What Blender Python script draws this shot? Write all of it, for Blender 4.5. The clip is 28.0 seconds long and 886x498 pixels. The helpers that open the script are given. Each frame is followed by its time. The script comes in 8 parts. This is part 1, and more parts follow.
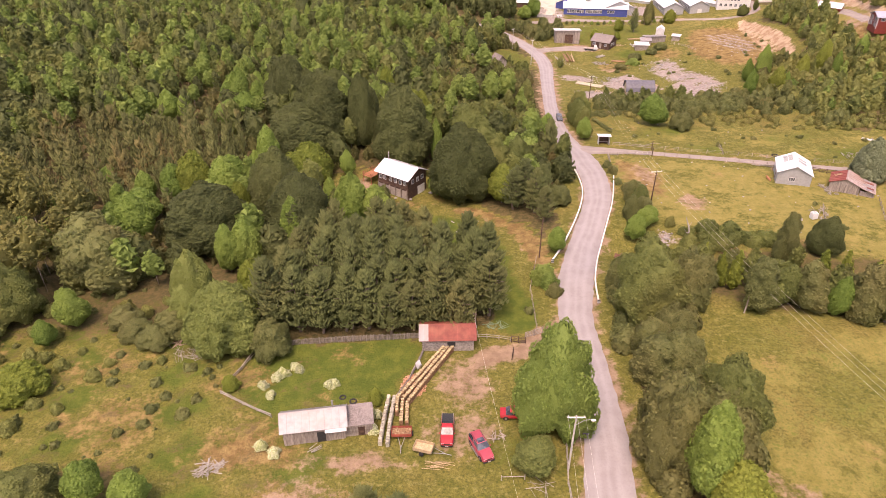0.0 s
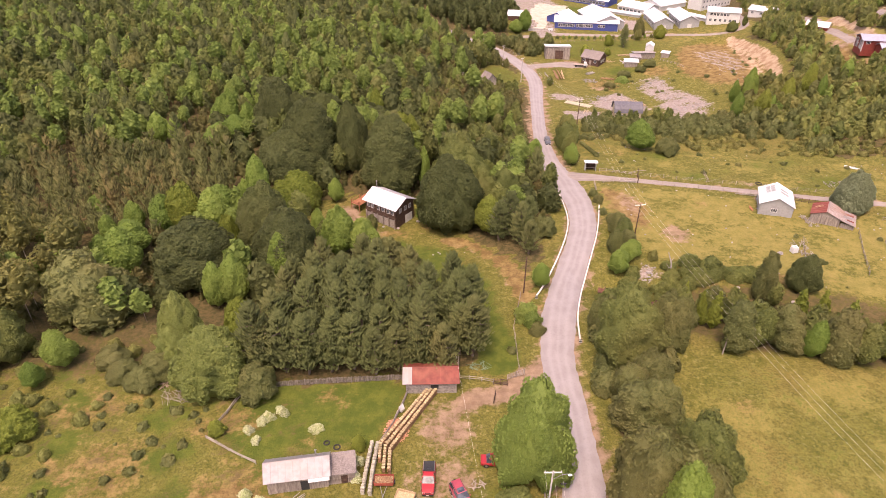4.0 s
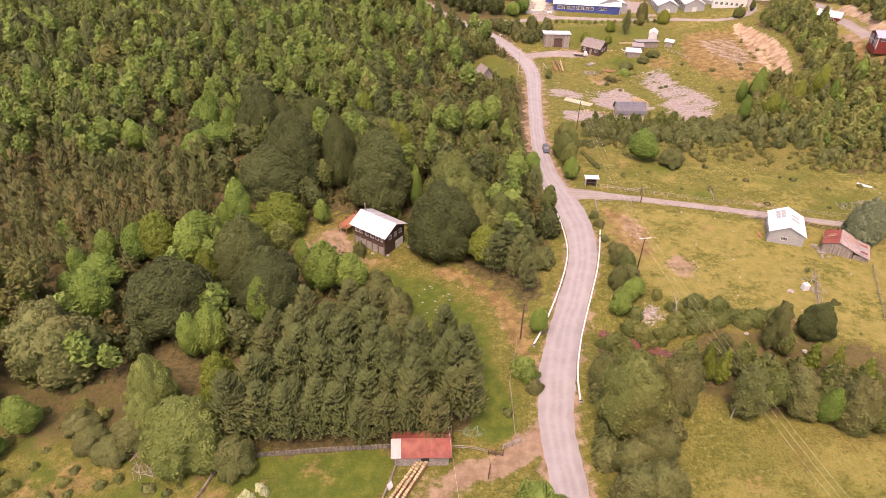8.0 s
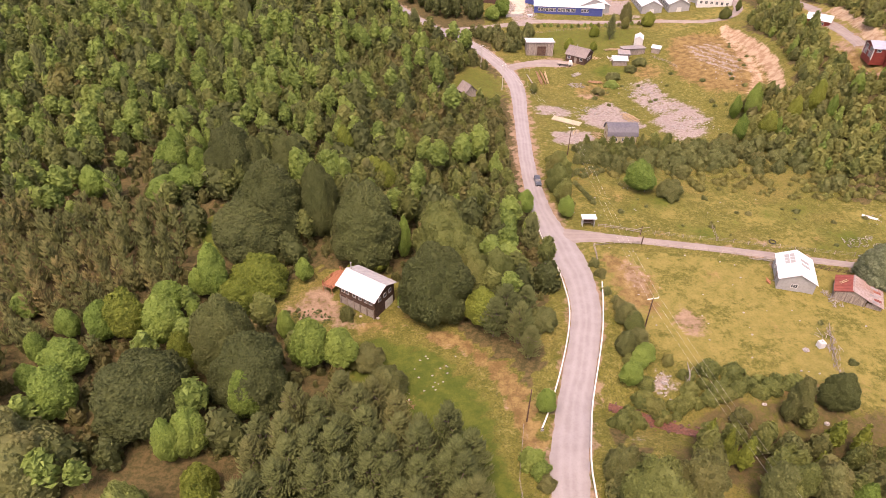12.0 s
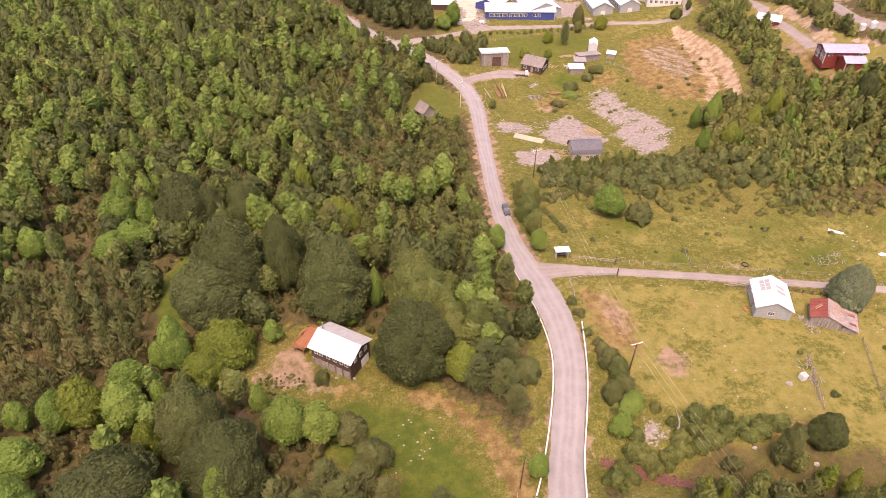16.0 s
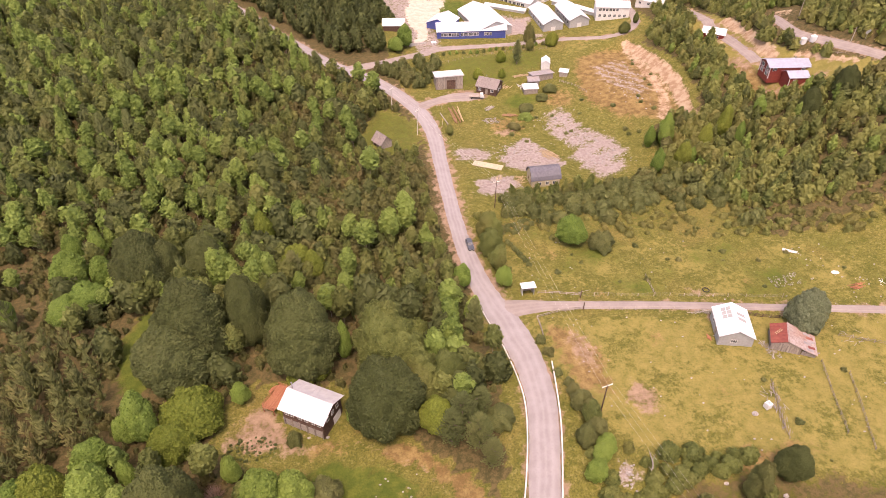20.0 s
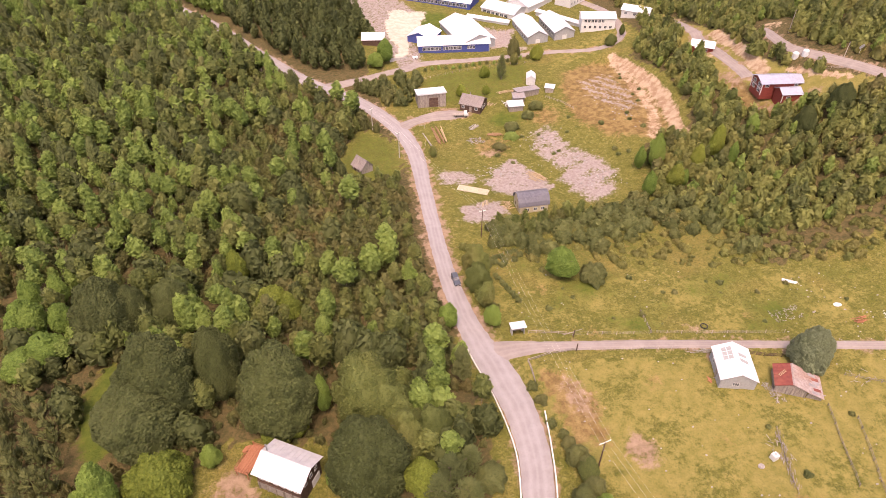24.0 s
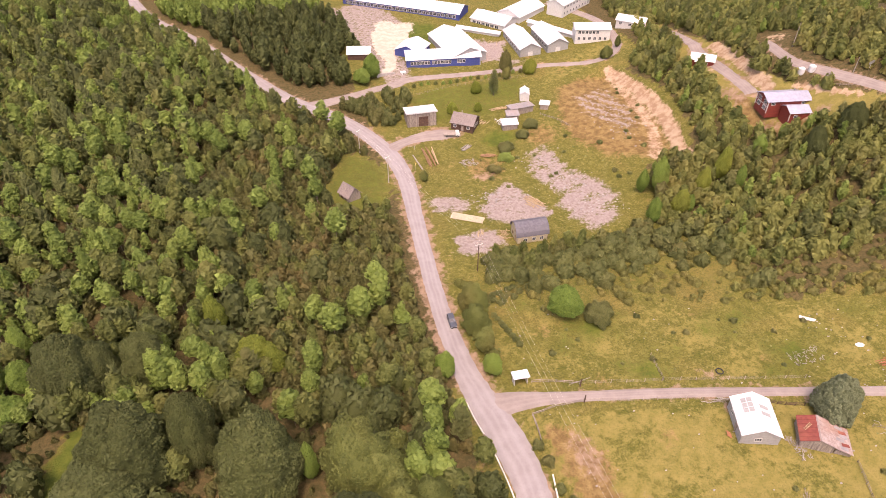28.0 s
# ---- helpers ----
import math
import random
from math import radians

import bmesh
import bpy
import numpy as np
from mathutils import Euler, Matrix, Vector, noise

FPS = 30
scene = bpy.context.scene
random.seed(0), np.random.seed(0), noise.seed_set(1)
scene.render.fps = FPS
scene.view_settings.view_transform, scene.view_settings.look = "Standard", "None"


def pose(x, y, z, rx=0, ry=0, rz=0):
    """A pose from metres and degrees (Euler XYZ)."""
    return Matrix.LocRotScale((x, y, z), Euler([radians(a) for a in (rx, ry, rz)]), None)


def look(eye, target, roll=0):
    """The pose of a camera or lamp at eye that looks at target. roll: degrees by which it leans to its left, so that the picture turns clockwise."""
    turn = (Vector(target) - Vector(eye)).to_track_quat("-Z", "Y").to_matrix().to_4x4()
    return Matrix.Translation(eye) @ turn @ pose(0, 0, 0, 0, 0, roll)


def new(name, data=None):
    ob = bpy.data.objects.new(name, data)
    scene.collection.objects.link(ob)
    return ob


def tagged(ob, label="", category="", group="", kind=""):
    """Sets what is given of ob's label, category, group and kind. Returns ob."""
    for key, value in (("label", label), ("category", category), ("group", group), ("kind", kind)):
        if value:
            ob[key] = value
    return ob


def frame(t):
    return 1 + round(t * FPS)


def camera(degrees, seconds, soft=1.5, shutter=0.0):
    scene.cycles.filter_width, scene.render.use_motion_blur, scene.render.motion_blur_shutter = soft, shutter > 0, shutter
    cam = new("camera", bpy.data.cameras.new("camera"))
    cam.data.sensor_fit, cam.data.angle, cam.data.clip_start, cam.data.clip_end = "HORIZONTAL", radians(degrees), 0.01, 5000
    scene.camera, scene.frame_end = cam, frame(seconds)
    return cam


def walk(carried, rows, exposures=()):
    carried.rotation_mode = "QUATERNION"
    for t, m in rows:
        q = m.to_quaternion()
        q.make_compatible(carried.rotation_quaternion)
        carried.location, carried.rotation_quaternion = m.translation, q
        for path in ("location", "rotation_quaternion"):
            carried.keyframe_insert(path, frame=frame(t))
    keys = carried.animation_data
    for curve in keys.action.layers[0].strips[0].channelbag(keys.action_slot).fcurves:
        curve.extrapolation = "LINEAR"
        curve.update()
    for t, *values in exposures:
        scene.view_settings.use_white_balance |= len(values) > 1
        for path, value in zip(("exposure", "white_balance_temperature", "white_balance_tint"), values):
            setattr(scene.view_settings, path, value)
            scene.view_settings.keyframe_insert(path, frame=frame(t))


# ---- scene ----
cam = camera(69.2, 28.0, soft=0.5)
METRES, EYE, TILT, LEAN, TURN = 100.0, 67.0, -32.0, 0.5, 0.0
ROWS = [
    (0.0, 0.0, 0.0, 0.0, 0.0, 0.0, -0.0),
    (0.5, -0.0002, -0.0032, 0.0061, -0.08, 0.01, -0.02),
    (1.0, -0.0003, -0.0072, 0.0133, -0.14, 0.01, -0.05),
    (1.5, -0.0001, -0.0119, 0.0206, -0.19, 0.03, -0.08),
    (2.0, 0.0011, -0.016, 0.0286, -0.24, 0.04, -0.1),
    (2.5, 0.0037, -0.019, 0.0382, -0.31, 0.03, -0.13),
    (3.0, 0.008, -0.0196, 0.0492, -0.36, 0.04, -0.14),
    (3.5, 0.0122, -0.0188, 0.0616, -0.43, -0.03, -0.17),
    (5.5, 0.0258, 0.0062, 0.1268, -0.79, -1.78, -0.31),
    (6.0, 0.0263, 0.0172, 0.1456, -0.86, -2.24, -0.35),
    (6.5, 0.0258, 0.0291, 0.1662, -0.91, -2.69, -0.41),
    (7.0, 0.0241, 0.0424, 0.187, -0.98, -3.09, -0.44),
    (7.5, 0.0215, 0.0564, 0.2079, -1.09, -3.49, -0.44),
    (8.0, 0.0181, 0.0709, 0.2298, -1.13, -3.92, -0.47),
    (8.5, 0.0145, 0.086, 0.2513, -1.21, -4.3, -0.44),
    (9.0, 0.0108, 0.1013, 0.2733, -1.32, -4.67, -0.39),
    (9.5, 0.007, 0.1169, 0.2953, -1.38, -4.99, -0.38),
    (10.0, 0.0031, 0.1316, 0.318, -1.67, -5.23, -0.18),
    (10.5, -0.0011, 0.1459, 0.3395, -2.14, -5.42, 0.16),
    (11.0, -0.0052, 0.16, 0.3598, -2.74, -5.62, 0.61),
    (11.5, -0.0099, 0.1728, 0.3788, -3.12, -5.81, 0.87),
    (12.0, -0.0138, 0.1849, 0.3974, -3.45, -6.04, 1.13),
    (12.5, -0.0182, 0.1963, 0.4154, -4.2, -6.3, 1.69),
    (14.5, -0.0339, 0.2377, 0.4839, -7.43, -7.27, 3.99),
    (15.0, -0.0364, 0.2452, 0.4989, -7.49, -7.43, 4.0),
    (15.5, -0.0373, 0.2516, 0.5142, -7.62, -7.57, 4.08),
    (16.0, -0.0375, 0.257, 0.5291, -7.76, -7.69, 4.19),
    (16.5, -0.0368, 0.2619, 0.5428, -8.02, -7.75, 4.4),
    (17.0, -0.0363, 0.2655, 0.5566, -8.6, -7.81, 4.83),
    (17.5, -0.0354, 0.2678, 0.5702, -9.03, -7.88, 5.13),
    (18.0, -0.0355, 0.27, 0.5836, -9.3, -7.94, 5.3),
    (18.5, -0.0336, 0.2719, 0.5962, -9.56, -8.0, 5.51),
    (19.0, -0.0331, 0.2738, 0.6078, -10.15, -8.06, 5.9),
    (19.5, -0.031, 0.2759, 0.6199, -10.65, -8.14, 6.3),
    (20.0, -0.03, 0.278, 0.6326, -11.52, -8.28, 6.89),
    (20.5, -0.0255, 0.2815, 0.6448, -13.4, -8.6, 8.3),
    (21.0, -0.026, 0.29, 0.6537, -15.85, -9.01, 9.94),
    (21.5, -0.0242, 0.3011, 0.6625, -16.63, -9.17, 10.44),
    (23.5, -0.0018, 0.3555, 0.6975, -13.79, -8.63, 8.34),
    (24.0, 0.0045, 0.3711, 0.7072, -12.87, -8.48, 7.68),
    (24.5, 0.0102, 0.3867, 0.7174, -12.28, -8.4, 7.27),
    (25.0, 0.0131, 0.403, 0.7274, -12.39, -8.44, 7.31),
    (25.5, 0.0155, 0.4194, 0.7372, -12.68, -8.48, 7.48),
    (26.0, 0.0188, 0.4351, 0.7474, -12.97, -8.53, 7.67),
    (26.5, 0.0206, 0.4513, 0.7567, -13.3, -8.59, 7.85),
    (27.0, 0.0236, 0.4657, 0.7662, -13.53, -8.63, 8.02),
    (27.5, 0.026, 0.4812, 0.7762, -13.84, -8.68, 8.22),
    (28.0, 0.0293, 0.4923, 0.7848, -14.02, -8.69, 8.32),
]
walk(cam, [(t, pose(0, 0, EYE, TILT, LEAN, TURN) @ pose(METRES * x, METRES * y, METRES * z, 90 + pitch, roll, yaw)) for t, x, y, z, yaw, pitch, roll in ROWS],
     exposures=[(0, 1.25, 7900, 29.5), (28, 1.25, 7900, 29.5)])

# ---------------------------------------------------------------- light
world = bpy.data.worlds.new("sky")
scene.world = world
world.use_nodes = True
wn = world.node_tree
sky = wn.nodes.new("ShaderNodeTexSky")
sky.sky_type, sky.sun_disc = "NISHITA", False
SUN_EL, SUN_AZ = 66.0, 200.0
sky.sun_elevation, sky.sun_rotation = radians(SUN_EL), radians(SUN_AZ)
sky.air_density, sky.dust_density, sky.ozone_density = 1.0, 4.0, 0.6
back = wn.nodes["Background"]
back.inputs["Strength"].default_value = 0.15
wn.links.new(sky.outputs[0], back.inputs["Color"])
sun_data = bpy.data.lights.new("sun", "SUN")
sun_data.energy, sun_data.angle, sun_data.color = 1.06, radians(14), (1.0, 0.94, 0.86)
sun = new("sun", sun_data)
sun.matrix_world = look((0, 0, 200), (-math.sin(radians(SUN_AZ)) * 100, -math.cos(radians(SUN_AZ)) * 100, 200 - 100 * math.tan(radians(SUN_EL))))


# ---------------------------------------------------------------- materials
def node(nt, kind, **values):
    n = nt.nodes.new(kind)
    for k, v in values.items():
        n.inputs[k].default_value = v
    return n


def mixed(nt, fac, a, b, blend="MIX"):
    """A colour mix; each of fac, a, b is a socket or a value."""
    n = nt.nodes.new("ShaderNodeMix")
    n.data_type, n.blend_type = "RGBA", blend
    for key, value in ((0, fac), (6, a), (7, b)):
        if isinstance(value, bpy.types.NodeSocket):
            nt.links.new(value, n.inputs[key])
        elif key:
            n.inputs[key].default_value = (*value, 1)
        else:
            n.inputs[key].default_value = value
    return n.outputs[2]


def calc(nt, op, a, b=0.0, c=0.0):
    n = nt.nodes.new("ShaderNodeMath")
    n.operation = op
    for i, value in enumerate((a, b, c)):
        if isinstance(value, bpy.types.NodeSocket):
            nt.links.new(value, n.inputs[i])
        else:
            n.inputs[i].default_value = value
    return n.outputs[0]


def ramp(nt, fac, lo, hi):
    n = nt.nodes.new("ShaderNodeMapRange")
    n.interpolation_type = "SMOOTHSTEP"
    nt.links.new(fac, n.inputs[0])
    n.inputs[1].default_value, n.inputs[2].default_value = lo, hi
    return n.outputs[0]


def noise_at(nt, scale, detail=4.0, stretch=None, rough=0.55):
    g = nt.nodes.new("ShaderNodeNewGeometry")
    src = g.outputs["Position"]
    if stretch:
        mp = nt.nodes.new("ShaderNodeVectorMath")
        mp.operation = "MULTIPLY"
        nt.links.new(src, mp.inputs[0])
        mp.inputs[1].default_value = stretch
        src = mp.outputs[0]
    n = node(nt, "ShaderNodeTexNoise", Scale=scale, Detail=detail, Roughness=rough)
    nt.links.new(src, n.inputs["Vector"])
    return n.outputs["Fac"]


def blank(name, rough, spec=0.3, metal=0.0):
    m = bpy.data.materials.new(name)
    m.use_nodes = True
    nt = m.node_tree
    b = nt.nodes["Principled BSDF"]
    b.inputs["Roughness"].default_value, b.inputs["Metallic"].default_value = rough, metal
    b.inputs["Specular IOR Level"].default_value = spec
    return m, nt, b


def bumped(nt, b, height, strength, distance):
    n = node(nt, "ShaderNodeBump", Strength=strength, Distance=distance)
    nt.links.new(height, n.inputs["Height"])
    nt.links.new(n.outputs[0], b.inputs["Normal"])


def mk(name, c, c2, scale=2.0, rough=0.85, bump=0.3, metal=0.0, stretch=None, rnd=0.15, spec=0.3, dirt=None):
    """A mottled surface: fine grain and broad stains of c2 on c; rnd: how far pieces differ."""
    m, nt, b = blank(name, rough, spec, metal)
    fine = noise_at(nt, scale, 6.0, stretch)
    broad = noise_at(nt, scale * 0.13, 3.0)
    col = mixed(nt, ramp(nt, fine, 0.35, 0.68), c, c2)
    col = mixed(nt, calc(nt, "MULTIPLY", ramp(nt, broad, 0.45, 0.7), 0.55), col, dirt or c2)
    info = nt.nodes.new("ShaderNodeObjectInfo")
    geo = nt.nodes.new("ShaderNodeNewGeometry")
    val = calc(nt, "MULTIPLY_ADD", info.outputs["Random"], rnd, 1.0 - rnd / 2)
    val = calc(nt, "MULTIPLY_ADD", geo.outputs["Random Per Island"], rnd * 0.7, calc(nt, "SUBTRACT", val, rnd * 0.35))
    h = nt.nodes.new("ShaderNodeHueSaturation")
    nt.links.new(val, h.inputs["Value"])
    nt.links.new(col, h.inputs["Color"])
    nt.links.new(h.outputs[0], b.inputs["Base Color"])
    if bump:
        bumped(nt, b, fine, bump, 0.05)
    return m


def leafy(name, dark, light, warm, warmth=0.25, gloss=0.25):
    """Leaves: each leaf clump, each tree and each part of a wood differ a little."""
    m, nt, b = blank(name, 0.62, gloss)
    geo = nt.nodes.new("ShaderNodeNewGeometry")
    info = nt.nodes.new("ShaderNodeObjectInfo")
    tint = nt.nodes.new("ShaderNodeAttribute")
    tint.attribute_name = "tint"
    isl = geo.outputs["Random Per Island"]
    tree_var = calc(nt, "FRACT", calc(nt, "ADD", tint.outputs["Fac"], info.outputs["Random"]))
    f = calc(nt, "ADD", calc(nt, "MULTIPLY", isl, 0.5), calc(nt, "MULTIPLY", tree_var, 0.55))
    f = calc(nt, "ADD", f, calc(nt, "MULTIPLY", calc(nt, "SUBTRACT", noise_at(nt, 6.0, 3.0, None, 0.75), 0.5), 1.2))
    f.node.use_clamp = True
    col = mixed(nt, f, dark, light)
    w = calc(nt, "MULTIPLY", ramp(nt, noise_at(nt, 0.06, 2.0), 0.42, 0.7), warmth * 2)
    col = mixed(nt, calc(nt, "MULTIPLY", w, tree_var), col, warm)
    # shade between leaves, put into the colour as darker noise specks
    gap_shade = ramp(nt, noise_at(nt, 8.0, 3.0, None, 0.7), 0.5, 0.72)
    col = mixed(nt, calc(nt, "MULTIPLY", gap_shade, 0.45), col, tuple(k * 0.7 for k in dark))
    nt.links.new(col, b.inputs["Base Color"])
    bumped(nt, b, noise_at(nt, 7.0, 3.0, None, 0.75), 0.5, 0.15)
    tr = nt.nodes.new("ShaderNodeBsdfTranslucent")
    nt.links.new(col, tr.inputs["Color"])
    mx = nt.nodes.new("ShaderNodeMixShader")
    mx.inputs[0].default_value = 0.38
    nt.links.new(b.outputs[0], mx.inputs[1])
    nt.links.new(tr.outputs[0], mx.inputs[2])
    nt.links.new(mx.outputs[0], nt.nodes["Material Output"].inputs["Surface"])
    return m


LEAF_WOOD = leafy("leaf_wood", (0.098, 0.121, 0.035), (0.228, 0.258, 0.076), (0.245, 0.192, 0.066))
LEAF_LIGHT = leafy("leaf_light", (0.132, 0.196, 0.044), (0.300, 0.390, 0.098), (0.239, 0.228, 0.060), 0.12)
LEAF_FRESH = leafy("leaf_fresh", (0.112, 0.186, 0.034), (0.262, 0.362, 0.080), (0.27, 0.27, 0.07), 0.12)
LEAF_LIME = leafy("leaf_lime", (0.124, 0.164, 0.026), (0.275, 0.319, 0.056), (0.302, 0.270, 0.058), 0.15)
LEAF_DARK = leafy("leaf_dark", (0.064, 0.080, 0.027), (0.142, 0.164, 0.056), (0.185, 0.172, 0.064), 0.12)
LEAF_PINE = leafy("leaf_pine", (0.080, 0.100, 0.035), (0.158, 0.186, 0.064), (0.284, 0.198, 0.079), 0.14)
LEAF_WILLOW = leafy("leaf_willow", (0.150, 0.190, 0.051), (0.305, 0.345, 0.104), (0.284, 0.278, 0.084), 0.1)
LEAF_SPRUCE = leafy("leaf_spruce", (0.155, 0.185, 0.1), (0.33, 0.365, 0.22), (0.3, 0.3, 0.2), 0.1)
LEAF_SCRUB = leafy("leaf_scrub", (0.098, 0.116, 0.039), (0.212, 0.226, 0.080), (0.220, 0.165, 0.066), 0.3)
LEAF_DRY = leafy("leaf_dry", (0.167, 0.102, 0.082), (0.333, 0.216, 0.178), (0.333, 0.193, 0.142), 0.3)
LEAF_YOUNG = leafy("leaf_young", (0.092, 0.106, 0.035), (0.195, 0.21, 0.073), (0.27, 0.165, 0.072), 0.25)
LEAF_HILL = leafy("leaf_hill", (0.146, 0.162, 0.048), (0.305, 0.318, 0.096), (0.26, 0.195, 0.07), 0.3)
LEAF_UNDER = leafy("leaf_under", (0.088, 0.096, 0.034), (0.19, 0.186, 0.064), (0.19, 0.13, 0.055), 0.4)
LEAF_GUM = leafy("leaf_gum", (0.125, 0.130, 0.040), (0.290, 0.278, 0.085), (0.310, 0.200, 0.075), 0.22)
FLOWER = mk("flower", (0.50, 0.49, 0.33), (0.2, 0.24, 0.07), 5.0, rnd=0.4)
BARK = mk("bark", (0.10, 0.075, 0.055), (0.19, 0.155, 0.12), 5.0, stretch=(1, 1, 0.2))
STEM = mk("pale_stem", (0.24, 0.185, 0.15), (0.40, 0.34, 0.29), 4.0, rnd=0.5)
DEADWOOD = mk("dead_wood", (0.19, 0.165, 0.14), (0.33, 0.3, 0.265), 4.0, rnd=0.4)
WOOD_GREY = mk("wood_grey", (0.20, 0.165, 0.14), (0.33, 0.28, 0.245), 6.0, stretch=(1, 1, 0.15), rnd=0.5)
WOOD_OLD = mk("wood_old", (0.12, 0.10, 0.085), (0.22, 0.19, 0.165), 6.0, stretch=(1, 1, 0.2), rnd=0.5)
WOOD_DARK = mk("wood_dark", (0.055, 0.032, 0.024), (0.115, 0.068, 0.05), 6.0, stretch=(0.3, 0.3, 1), rnd=0.35)
WOOD_RAW = mk("wood_raw", (0.32, 0.225, 0.13), (0.44, 0.335, 0.21), 5.0, rnd=0.4)
WOOD_ORANGE = mk("wood_orange", (0.27, 0.10, 0.055), (0.36, 0.16, 0.09), 5.0, rnd=0.3)
WOOD_CUT = mk("cut_firewood", (0.34, 0.26, 0.14), (0.48, 0.385, 0.235), 9.0, rnd=0.5)
LOG_BARK = mk("log_bark", (0.19, 0.105, 0.06), (0.3, 0.18, 0.1), 5.0, rnd=0.4)
WOOD_OLDCUT = mk("old_firewood", (0.33, 0.30, 0.235), (0.45, 0.415, 0.34), 8.0, rnd=0.4)
ZINC = mk("zinc_sheet", (0.285, 0.272, 0.278), (0.23, 0.213, 0.218), 1.2, rough=0.5, bump=0.05, metal=0.15, rnd=0.2, dirt=(0.33, 0.26, 0.235))
ZINC_WHITE = mk("white_sheet", (0.60, 0.60, 0.62), (0.53, 0.53, 0.55), 0.9, rough=0.45, bump=0.04, rnd=0.06)
ZINC_BLUE = mk("blue_grey_sheet", (0.36, 0.37, 0.45), (0.3, 0.31, 0.38), 1.0, rough=0.45, bump=0.04, rnd=0.08)
ZINC_RED = mk("rusty_red_sheet", (0.23, 0.06, 0.045), (0.17, 0.045, 0.035), 1.5, rough=0.65, bump=0.06, rnd=0.25, dirt=(0.33, 0.15, 0.09))
ROOF_GREY = mk("dark_grey_sheet", (0.10, 0.095, 0.115), (0.135, 0.128, 0.145), 1.5, rough=0.55, bump=0.05, rnd=0.06)
SHINGLE = mk("roof_shingle", (0.15, 0.125, 0.12), (0.25, 0.21, 0.195), 4.0, rnd=0.35)
PAINT_WHITE = mk("white_paint", (0.6, 0.59, 0.575), (0.52, 0.505, 0.49), 2.0, rough=0.6, bump=0.05, rnd=0.06)
PAINT_GREY = mk("pale_grey_cladding", (0.35, 0.35, 0.35), (0.3, 0.295, 0.29), 1.5, rough=0.6, bump=0.05, rnd=0.08)
PAINT_BLUE = mk("blue_cladding", (0.045, 0.065, 0.22), (0.06, 0.08, 0.26), 1.5, rough=0.55, bump=0.05, rnd=0.06)
PAINT_RED = mk("red_cladding", (0.22, 0.045, 0.034), (0.17, 0.036, 0.028), 2.0, rough=0.6, bump=0.06, rnd=0.1)
PAINT_CREAM = mk("cream_cladding", (0.46, 0.4, 0.285), (0.39, 0.34, 0.24), 2.0, rough=0.7, rnd=0.1)
STONE = mk("stone_grey", (0.22, 0.19, 0.175), (0.34, 0.30, 0.275), 6.0, rnd=0.5)
CONCRETE = mk("concrete", (0.36, 0.33, 0.31), (0.45, 0.415, 0.39), 2.0, rnd=0.1)
RUBBER = mk("rubber", (0.02, 0.02, 0.022), (0.035, 0.035, 0.035), 8.0, rough=0.8, rnd=0.1)
STEEL = mk("steel", (0.42, 0.41, 0.40), (0.30, 0.28, 0.27), 4.0, rough=0.45, metal=0.8, rnd=0.1)
RAIL_WHITE = mk("rail_white", (0.70, 0.67, 0.62), (0.60, 0.57, 0.52), 3.0, rough=0.6, rnd=0.2)
BLACK = mk("black_paint", (0.025, 0.025, 0.027), (0.04, 0.04, 0.042), 6.0, rough=0.5, rnd=0.1)
CAR_RED = mk("car_red", (0.4, 0.022, 0.028), (0.36, 0.02, 0.026), 2.0, rough=0.28, bump=0, rnd=0.05, spec=0.6)
CAR_ROSE = mk("car_faded_red", (0.36, 0.05, 0.075), (0.31, 0.045, 0.065), 2.0, rough=0.35, bump=0, rnd=0.05, spec=0.6)
CAR_GREY = mk("car_grey", (0.06, 0.07, 0.09), (0.07, 0.08, 0.10), 2.0, rough=0.3, bump=0, rnd=0.05, spec=0.6)
CAR_CREAM = mk("car_cream", (0.62, 0.55, 0.32), (0.55, 0.48, 0.28), 2.0, rough=0.4, bump=0, rnd=0.05, spec=0.5)
# white roof sheet with the back slope's shade put into its colour
ZINC_SHADED = mk("shaded_white_sheet", (0.46, 0.45, 0.47), (0.40, 0.39, 0.41), 0.9, rough=0.45, bump=0.04, rnd=0.06)
YELLOW = mk("yellow_paint", (0.75, 0.50, 0.04), (0.68, 0.45, 0.05), 3.0, rough=0.5, rnd=0.05)
PLASTIC_WHITE = mk("white_plastic", (0.62, 0.62, 0.62), (0.55, 0.55, 0.55), 3.0, rough=0.4, rnd=0.1)
ROCK = mk("pale_rock", (0.25, 0.222, 0.212), (0.36, 0.33, 0.315), 3.0, rnd=0.35)
CREEK = mk("creek_bed", (0.085, 0.035, 0.024), (0.16, 0.07, 0.05), 3.0, rough=0.35, bump=0.4, rnd=0.2)
GLASS, _nt, _b = blank("window_glass", 0.08, 0.8)
_nt.links.new(mixed(_nt, ramp(_nt, noise_at(_nt, 0.9, 2.0), 0.4, 0.6), (0.035, 0.04, 0.05), (0.10, 0.11, 0.13)), _b.inputs["Base Color"])


# ---------------------------------------------------------------- the lie of the land
def wobble(x, y, s, seed=0.0):
    """Smooth irregular waves of about s metres, -1 to 1."""
    k = 6.283 / s
    a = np.sin(k * (x + 0.31 * y) + seed) + np.sin(k * 1.7 * (y - 0.4 * x) + 2.1 * seed + 1.3)
    return (a + np.sin(k * 2.9 * (0.8 * x + y) + 0.7 * seed) * 0.6 + np.sin(k * 4.3 * (x - 0.6 * y) + 3.3 * seed) * 0.4) / 3.0


